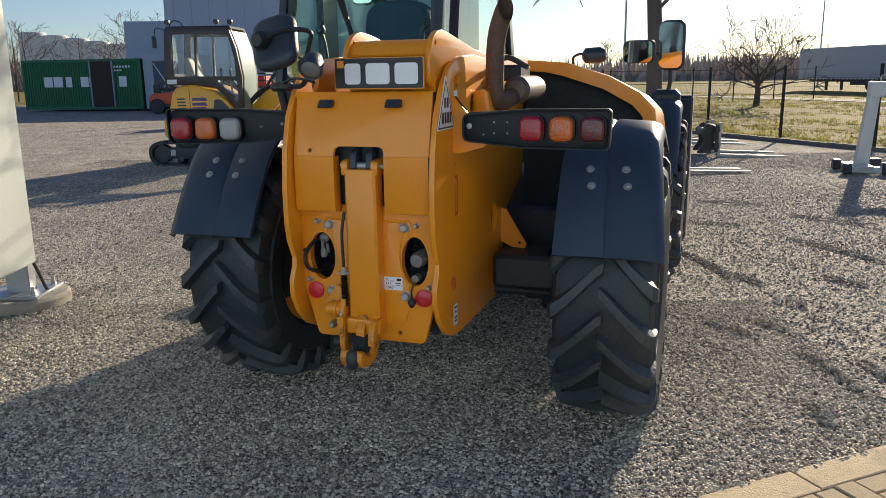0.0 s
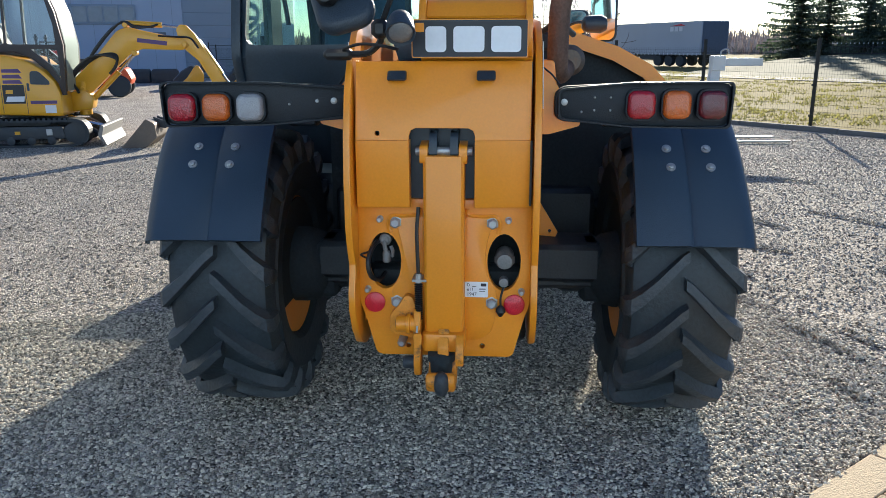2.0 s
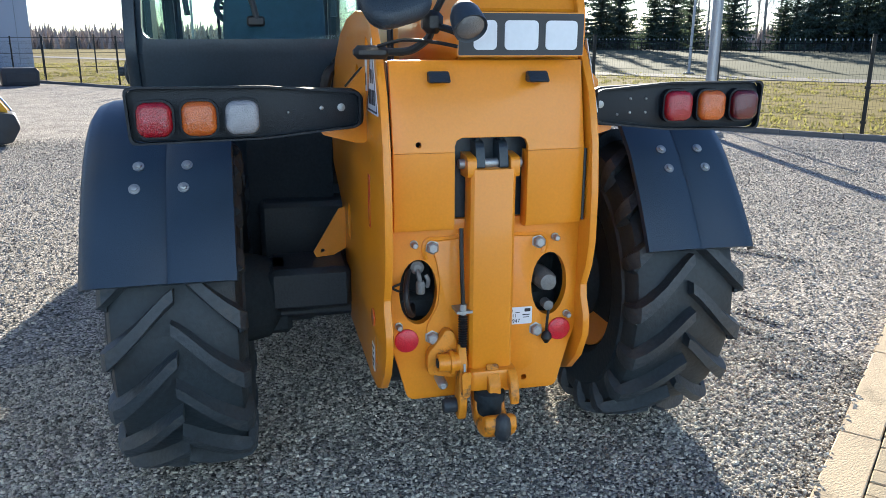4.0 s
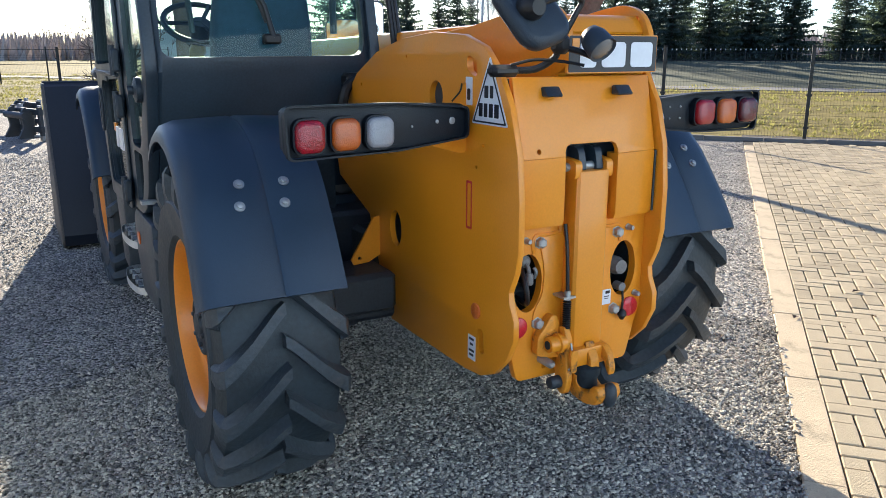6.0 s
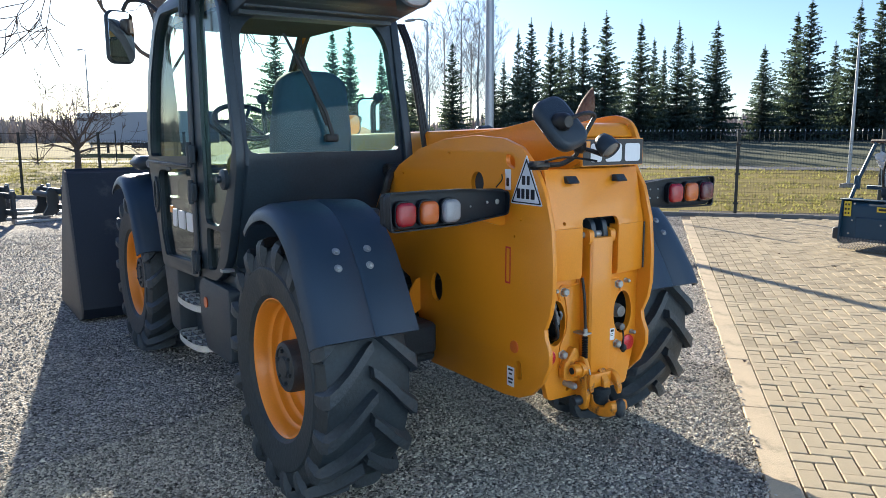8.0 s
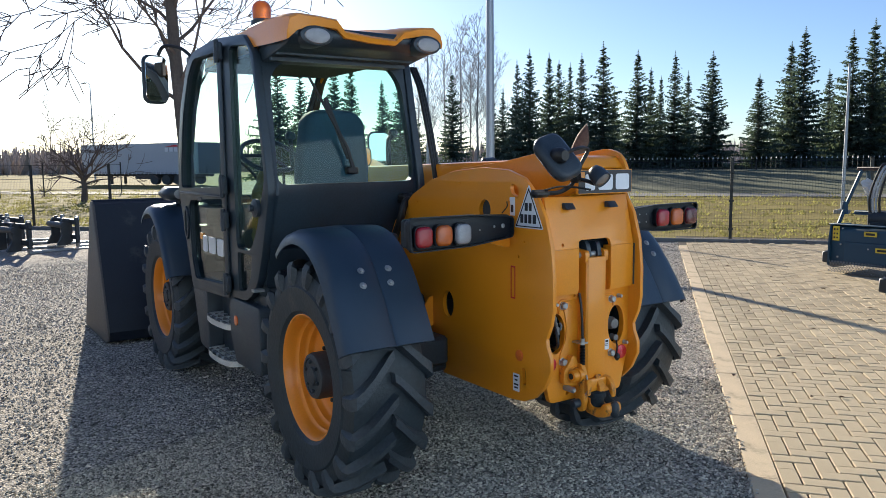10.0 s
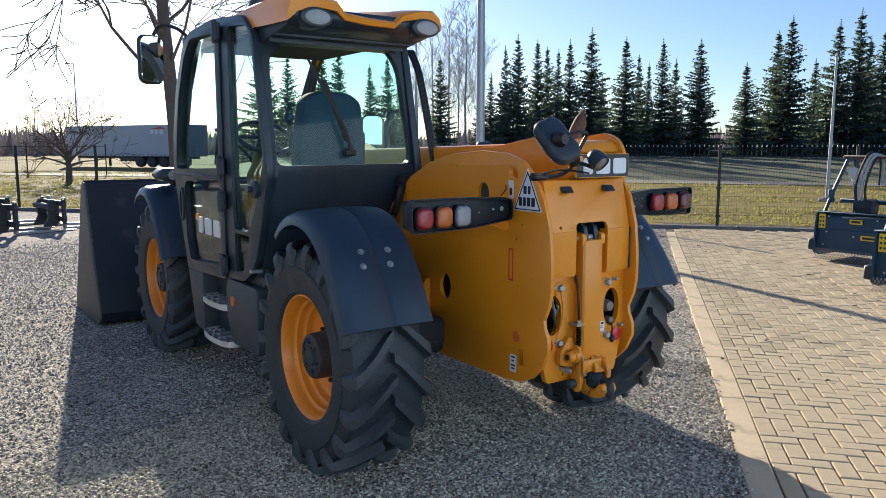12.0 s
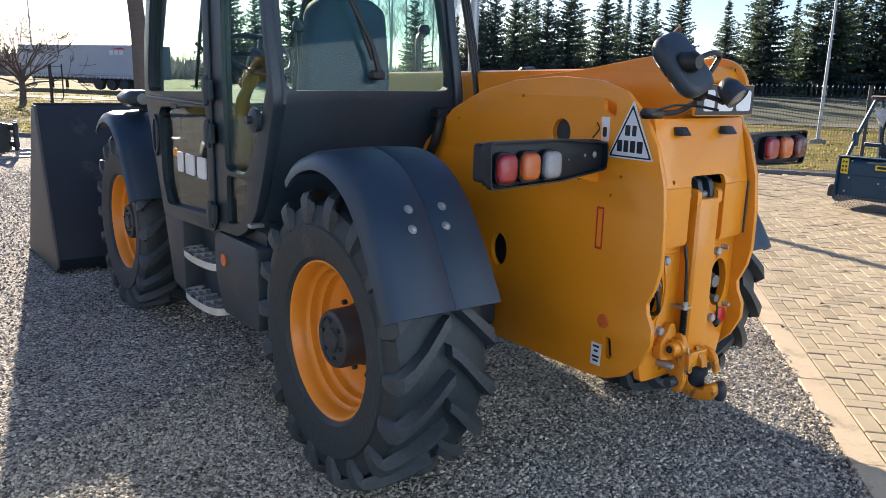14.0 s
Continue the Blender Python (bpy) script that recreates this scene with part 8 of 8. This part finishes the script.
SPRUCE_ROW = ((51.1, 64, 8.5, 0.8), (54.1, 66, 6.4, 0.8), (54.8, 66, 7.3, 0.75), (55.8, 65, 9.5, 0.7), (56.7, 64, 10.2, 0.85), (58.1, 65, 10.0, 0.7),
              (58.8, 66, 9.5, 0.75), (59.6, 67, 9.4, 0.7), (60.4, 65, 9.9, 0.8), (61.9, 64, 10.6, 0.95), (62.7, 68, 7.3, 0.8), (64.3, 65, 10.0, 0.9),
              (65.2, 67, 8.8, 0.7), (65.9, 68, 8.2, 0.7), (66.8, 66, 9.9, 0.75), (67.7, 67, 8.4, 0.75), (69.3, 64, 9.5, 1.05), (72.3, 64, 7.6, 1.1),
              (74.2, 66, 10.1, 0.9), (75.0, 65, 11.0, 0.95), (76.5, 69, 8.2, 0.9), (77.8, 67, 10.8, 0.9), (79.0, 67, 11.5, 0.95), (79.6, 70, 9.8, 0.8),
              (80.4, 69, 10.1, 0.9), (81.4, 69, 11.8, 1.0), (82.6, 70, 11.2, 0.9))
SPRUCE_EDGE = ((84.0, 69, 12.2, 1.0), (86.0, 70, 11.5, 1.0), (88.5, 70, 12.5, 1.0), (91.0, 71, 11.3, 1.0), (93.5, 71, 12.2, 1.0), (48.2, 75, 7.7, 1.0),
               (38.6, 70, 10.6, 0.95), (40.2, 71, 9.4, 0.9), (42.6, 66, 9.6, 0.85), (43.8, 66, 9.8, 0.8), (46.0, 67, 8.2, 0.85), (47.3, 66, 8.8, 0.8))
for _i, (_b, _dist, _h, _wide) in enumerate(SPRUCE_ROW + SPRUCE_EDGE):
    _a, _k = radians(_b), _h / 11.0
    tree_thing("spruce_tree", SPRUCES[_i % 6], SPRUCE_TRUNK, pose(_cx + _dist * math.sin(_a), _cy + _dist * math.cos(_a), 0.3, 0, 0, 67 * _i) @ Matrix.Diagonal((1.2 * _wide * _k, 1.2 * _wide * _k, _k, 1)),
               "tall dark green spruce tree", "tree", "spruces behind the railing")


def bare_tree(bm, r, start, way, length, rad, depth, spread=0.6, up=0.25, twist=0.12, kids=(3, 5), minrad=0.004):
    """Limbs that fork into ever finer twigs."""
    pts, rs = [Vector(start)], [rad]
    d = Vector(way).normalized()
    n = 5 if depth > 1 else 3
    for i in range(n):
        d = (d + Vector((r.normal(0, twist), r.normal(0, twist), r.normal(0, twist) + up * 0.15))).normalized()
        pts.append(pts[-1] + d * length / n)
        rs.append(max(minrad, rad * (1 - 0.62 * (i + 1) / n)))
    tube(bm, pts, rs, 6 if rad > 0.04 else (4 if rad > 0.012 else 3), False)
    if depth == 0:
        return
    for k in range(r.integers(*kids)):
        t = r.uniform(0.35, 1.0)
        i = min(n, int(t * n) + 1)
        u, w = ring_frame(d)
        a = r.uniform(0, 6.283)
        nd = (d * (1 - spread * 0.5) + (u * math.cos(a) + w * math.sin(a)) * spread + Vector((0, 0, up))).normalized()
        bare_tree(bm, r, pts[i], nd, length * r.uniform(0.5, 0.78), max(minrad, rs[i] * 0.72), depth - 1, spread, up, twist * 1.1, kids, minrad)


# the bare tree before the machine
_r = np.random.default_rng(11)
near_tree = thing("bare_tree", pose(2.68, 10.93, 0), "leafless young tree standing in the gravel yard", "tree")
bm = bmesh.new()
tube(bm, [(0, 0, -0.1), (0.02, 0.02, 0.6), (-0.02, 0, 2.0), (-0.10, 0.02, 3.2), (-0.16, 0.0, 4.4), (-0.2, 0, 5.6), (-0.22, 0.05, 7.2)], [0.15, 0.115, 0.10, 0.085, 0.065, 0.045, 0.012], 10)
part("trunk", bm, BARK, near_tree)
bm = bmesh.new()
for _i in range(24):
    _z = 2.3 + 0.20 * _i
    _a = 2.4 * _i + 0.3
    bare_tree(bm, _r, (-0.02 - 0.035 * (_z - 1.5), 0, _z), (math.cos(_a), math.sin(_a), 0.62 + 0.035 * _i), 1.75 - 0.035 * _i, 0.030 - 0.0007 * _i, 3, 0.50, 0.16, 0.17, (5, 7), 0.0075)
part("crown", bm, TWIG, near_tree, "bare branches and twigs")

# bare bush in the field
bush = thing("bare_bush_tree", pose(13.4, 36.5, 0), "small leafless tree in the dry field", "tree")
bm = bmesh.new()
tube(bm, [(0, 0, -0.1), (0.05, 0, 0.6), (0.0, 0.05, 1.2)], [0.16, 0.13, 0.10], 8)
part("trunk", bm, BARK, bush)
bm = bmesh.new()
for _i in range(12):
    _a = 2.4 * _i
    bare_tree(bm, _r, (0.02, 0.02, 0.7 + 0.06 * _i), (math.cos(_a), math.sin(_a), 0.5 + 0.05 * _i), 1.7, 0.055, 3, 0.65, 0.12, 0.14, (3, 5), 0.011)
part("crown", bm, TWIG, bush, "bare branches")

# birches among the spruces, and far bare woods
def far_tree_arrays(seed, h, slim):
    r = np.random.default_rng(seed)
    bm = bmesh.new()
    tube(bm, [(0, 0, -0.2), (0.1, 0, h * 0.4), (0, 0.1, h * 0.75), (0.05, 0, h)], [h * 0.009, h * 0.007, h * 0.004, 0.008], 6, False)
    for i in range(26 if slim else 22):
        z = h * (0.22 + 0.74 * i / 24)
        a = 2.4 * i
        bare_tree(bm, r, (0.05, 0.03, z), (math.cos(a), math.sin(a), 1.2 if slim else 0.8), h * (0.20 if slim else 0.30) * (1.15 - 0.8 * z / h), h * 0.0022, 2, 0.5, 0.25, 0.12, (4, 7) if slim else (2, 4), 0.008 if slim else 0.012)
    return bm


for _i, (_b, _dist, _h) in enumerate(((49.4, 70, 10.0), (50.6, 72, 11.5), (51.8, 70, 12.5), (53.0, 68, 12.8), (53.8, 71, 11.6), (52.4, 74, 11), (48.6, 78, 10))):
    if _i < 2:
        _m0 = mesh_of("birch_crown", far_tree_arrays(30 + _i, 11, True), BIRCH)
        if _i == 0:
            BIRCH_A = _m0
        else:
            BIRCH_B = _m0
    _a = radians(_b)
    ob = new("birch_tree", BIRCH_A if _i % 2 == 0 else BIRCH_B)
    ob.matrix_world = pose(_cx + _dist * math.sin(_a), _cy + _dist * math.cos(_a), 0.2, 0, 0, 50 * _i) @ Matrix.Diagonal((_h / 11, _h / 11, _h / 11, 1))
    tagged(ob, "slim leafless birch with pale bark", "tree", "birches")

_fa = [arrays_of(far_tree_arrays(60 + i, 8.0, False)) for i in range(3)]
_places = []
for _i in range(44):
    _b = radians(rng.uniform(-38, 58))
    _dist = rng.uniform(125, 190)
    if radians(-30) < _b < radians(9) and _i % 3:
        continue
    _h = rng.uniform(0.5, 1.1) * (1.35 if _b < radians(-10) else 1.0)
    _places.append((_i % 3, pose(_dist * math.sin(_b), _dist * math.cos(_b), 0, 0, 0, rng.uniform(0, 360)) @ Matrix.Diagonal((1.5 * _h, 1.5 * _h, _h, 1))))
_v, _f = merged(_fa, _places)
tagged(new("far_woods", array_mesh("far_woods", _v, _f, mat("far_twigs", (0.27, 0.235, 0.21), 0.9, 0, 0.3, 2, 20, 0))), "distant belt of leafless grey-brown trees", "trees", "", "stuff")

# belt of bare scrub along the horizon: a ragged mass of stems and twigs
SCRUB = mat("scrub", (0.46, 0.40, 0.35), 0.95, 0, 0.3, 0.15, 1.5, 0, island=0.9)
_nb = 26000
_bb = np.radians(rng.uniform(-45, 100, _nb))
_dd = rng.uniform(150, 215, _nb)
_px, _py = _dd * np.sin(_bb), _dd * np.cos(_bb)
_hh = np.array([4.4 + 2.4 * noise.noise(Vector((x * 0.02, y * 0.02, 1))) + 1.2 * noise.noise(Vector((x * 0.11, y * 0.11, 4))) for x, y in zip(_px, _py)]) * rng.uniform(0.35, 1.15, _nb)
_ww, _tt, _ll = rng.uniform(0.25, 0.8, _nb), rng.uniform(0, 3.1416, _nb), rng.normal(0, 0.7, (_nb, 2))
_z0 = np.zeros(_nb) - 0.1
_tri = np.stack([np.column_stack([_px - _ww * np.cos(_tt), _py - _ww * np.sin(_tt), _z0]), np.column_stack([_px + _ww * np.cos(_tt), _py + _ww * np.sin(_tt), _z0]), np.column_stack([_px + _ll[:, 0], _py + _ll[:, 1], _hh])], 1)
tagged(new("far_scrub", array_mesh("far_scrub", _tri.reshape(-1, 3), np.arange(3 * _nb).reshape(-1, 3), SCRUB)), "low bare scrub along the horizon", "scrub", "", "stuff")

# two trees behind the container
for _x, _y, _s2 in ((-24.6, 58, 0.76), (-22.6, 57, 0.66), (-33.5, 60, 0.72), (-30.6, 63, 0.62), (-28.6, 64, 0.56), (-35.5, 62, 0.70)):
    ob = new("bare_tree", mesh_of("bare_crown", far_tree_arrays(int(90 + _x), 8.0, False), TWIG))
    ob.matrix_world = pose(_x, _y, 0, 0, 0, 31 * _x) @ Matrix.Diagonal((1.5 * _s2, 1.5 * _s2, _s2, 1))
    tagged(ob, "leafless broad tree behind the container", "tree", "bare trees")

# ---- unseen wall added behind the camera: bounces pale fill light, closes the yard ----
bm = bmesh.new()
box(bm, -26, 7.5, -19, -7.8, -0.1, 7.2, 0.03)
tagged(part("fill_wall_south", bm, mat("fill_wall_blue", (0.46, 0.63, 0.85), 0.55, 0, 0.04, 0.4, 20, 0.04), None, "unseen pale blue wall added to bounce fill light"), "", "wall", "", "structure")

# ---- paving: bed, kerb slabs, herringbone pavers ----
bm = bmesh.new()
_q = [along_kerb(u, v) for u, v in ((-1.1, 0.0), (12.6, 0.0), (12.6, 12.6), (-1.1, 12.6))]
_far = along_kerb(0, 0)
prism(bm, _q, "z", -0.05, 0.008)
paving = tagged(part("paving_bed", bm, SAND, None, "sand bed under the beige block paving"), "", "pavement", "", "structure")
kerb_ang = math.degrees(math.atan2(KY, KX))
bm = bmesh.new()
box(bm, 0.003, 0.997, -0.148, 0.0, -0.04, 0.026, 0.004)
slab_mesh = mesh_of("kerb_slab", bm, KERB)


def behind_fence(x, y):
    return (x - F0[0]) * FY - (y - F0[1]) * FX < 0.48


for _i in range(-1, 13):
    _x, _y = along_kerb(_i - 0.35, 0.0)
    if behind_fence(*along_kerb(_i + 0.65, 0.0)):
        continue
    ob = new("kerb_slab", slab_mesh)
    ob.parent = paving
    ob.matrix_world = pose(_x, _y, random.uniform(-0.003, 0.003), 0, 0, kerb_ang + random.uniform(-0.3, 0.3))
bm = bmesh.new()
box(bm, -0.0957, 0.0957, -0.0457, 0.0457, -0.03, 0.026, 0.004)
paver_mesh = mesh_of("paver", bm, PAVER, 30)
_pa = bmesh.new()
box(_pa, -0.0957, 0.0957, -0.0457, 0.0457, -0.03, 0.026, 0.004)
PAVER_ARR = arrays_of(_pa)
_pa = bmesh.new()
box(_pa, -0.0457, 0.0457, -0.0457, 0.0457, -0.03, 0.026, 0.004)
HALF_ARR = arrays_of(_pa)
_pa = bmesh.new()
box(_pa, -0.0957, 0.0957, -0.0457, 0.0457, -0.03, 0.026)
FAR_ARR = arrays_of(_pa)
bm = bmesh.new()
box(bm, -0.0457, 0.0457, -0.0457, 0.0457, -0.03, 0.026, 0.004)
half_mesh = mesh_of("half_paver", bm, PAVER, 30)
_cells = []
for _a in range(-12, 130):
    for _b in range(0, 125):
        _c = (_a - _b) % 4
        if _c == 0:
            _u, _v2, _r2 = (_a + 1.0) * 0.1, (_b + 0.5) * 0.1, 0
        elif _c == 3:
            _u, _v2, _r2 = (_a + 0.5) * 0.1, (_b + 1.0) * 0.1, 90
        elif _c == 2 and _b == 0:
            _u, _v2, _r2 = (_a + 0.5) * 0.1, 0.05, 45
        else:
            continue
        _v2 += 0.151
        _x, _y = along_kerb(_u, _v2)
        if behind_fence(_x, _y) or behind_fence(*along_kerb(_u + 0.1, _v2)):
            continue
        _cells.append((math.hypot(_x - 0.2, _y - 2.2), _x, _y, _r2))
_cells.sort()
for _i, (_dd, _x, _y, _r2) in enumerate(_cells[:300]):
    ob = new("paver", half_mesh if _r2 == 45 else paver_mesh)
    ob.parent = paving
    ob.matrix_world = pose(_x, _y, random.uniform(-0.003, 0.003), random.uniform(-0.6, 0.6), random.uniform(-0.6, 0.6), kerb_ang + (0 if _r2 == 45 else _r2))
_v, _f = merged([PAVER_ARR, HALF_ARR, FAR_ARR], [(1 if _r2 == 45 else (2 if _dd > 7 else 0), pose(_x, _y, random.uniform(-0.003, 0.003), random.uniform(-0.6, 0.6), random.uniform(-0.6, 0.6), kerb_ang + (0 if _r2 == 45 else _r2))) for _dd, _x, _y, _r2 in _cells[300:]])
ob = new("paver_field", array_mesh("paver_field", _v, _f, PAVER))
ob.parent = paving
ob["kind"] = "stuff"
tagged(ob, "beige concrete block pavers in herringbone bond")
# fallen leaves
LEAF = mat("brown_leaf", (0.10, 0.055, 0.03), 0.8)
_lr = random.Random(4)
_vs, _fs = [], []
for _i in range(60):
    _x, _y = along_kerb(_lr.uniform(-0.5, 9), _lr.uniform(0.1, 4.5))
    _s2, _t = _lr.uniform(0.012, 0.035), _lr.uniform(0, 6.28)
    _k4 = len(_vs)
    for _q2, _z in ((0, 0.032), (1.6, 0.045), (3.14, 0.034), (4.7, 0.04)):
        _vs.append((_x + _s2 * math.cos(_t + _q2) * (1 if _q2 in (0, 3.14) else 0.6), _y + _s2 * math.sin(_t + _q2) * (1 if _q2 in (0, 3.14) else 0.6), _z))
    _fs.append((_k4, _k4 + 1, _k4 + 2, _k4 + 3))
tagged(new("fallen_leaves", array_mesh("fallen_leaves", _vs, _fs, LEAF)), "dry brown leaves scattered on the paving", "leaves", "", "stuff")
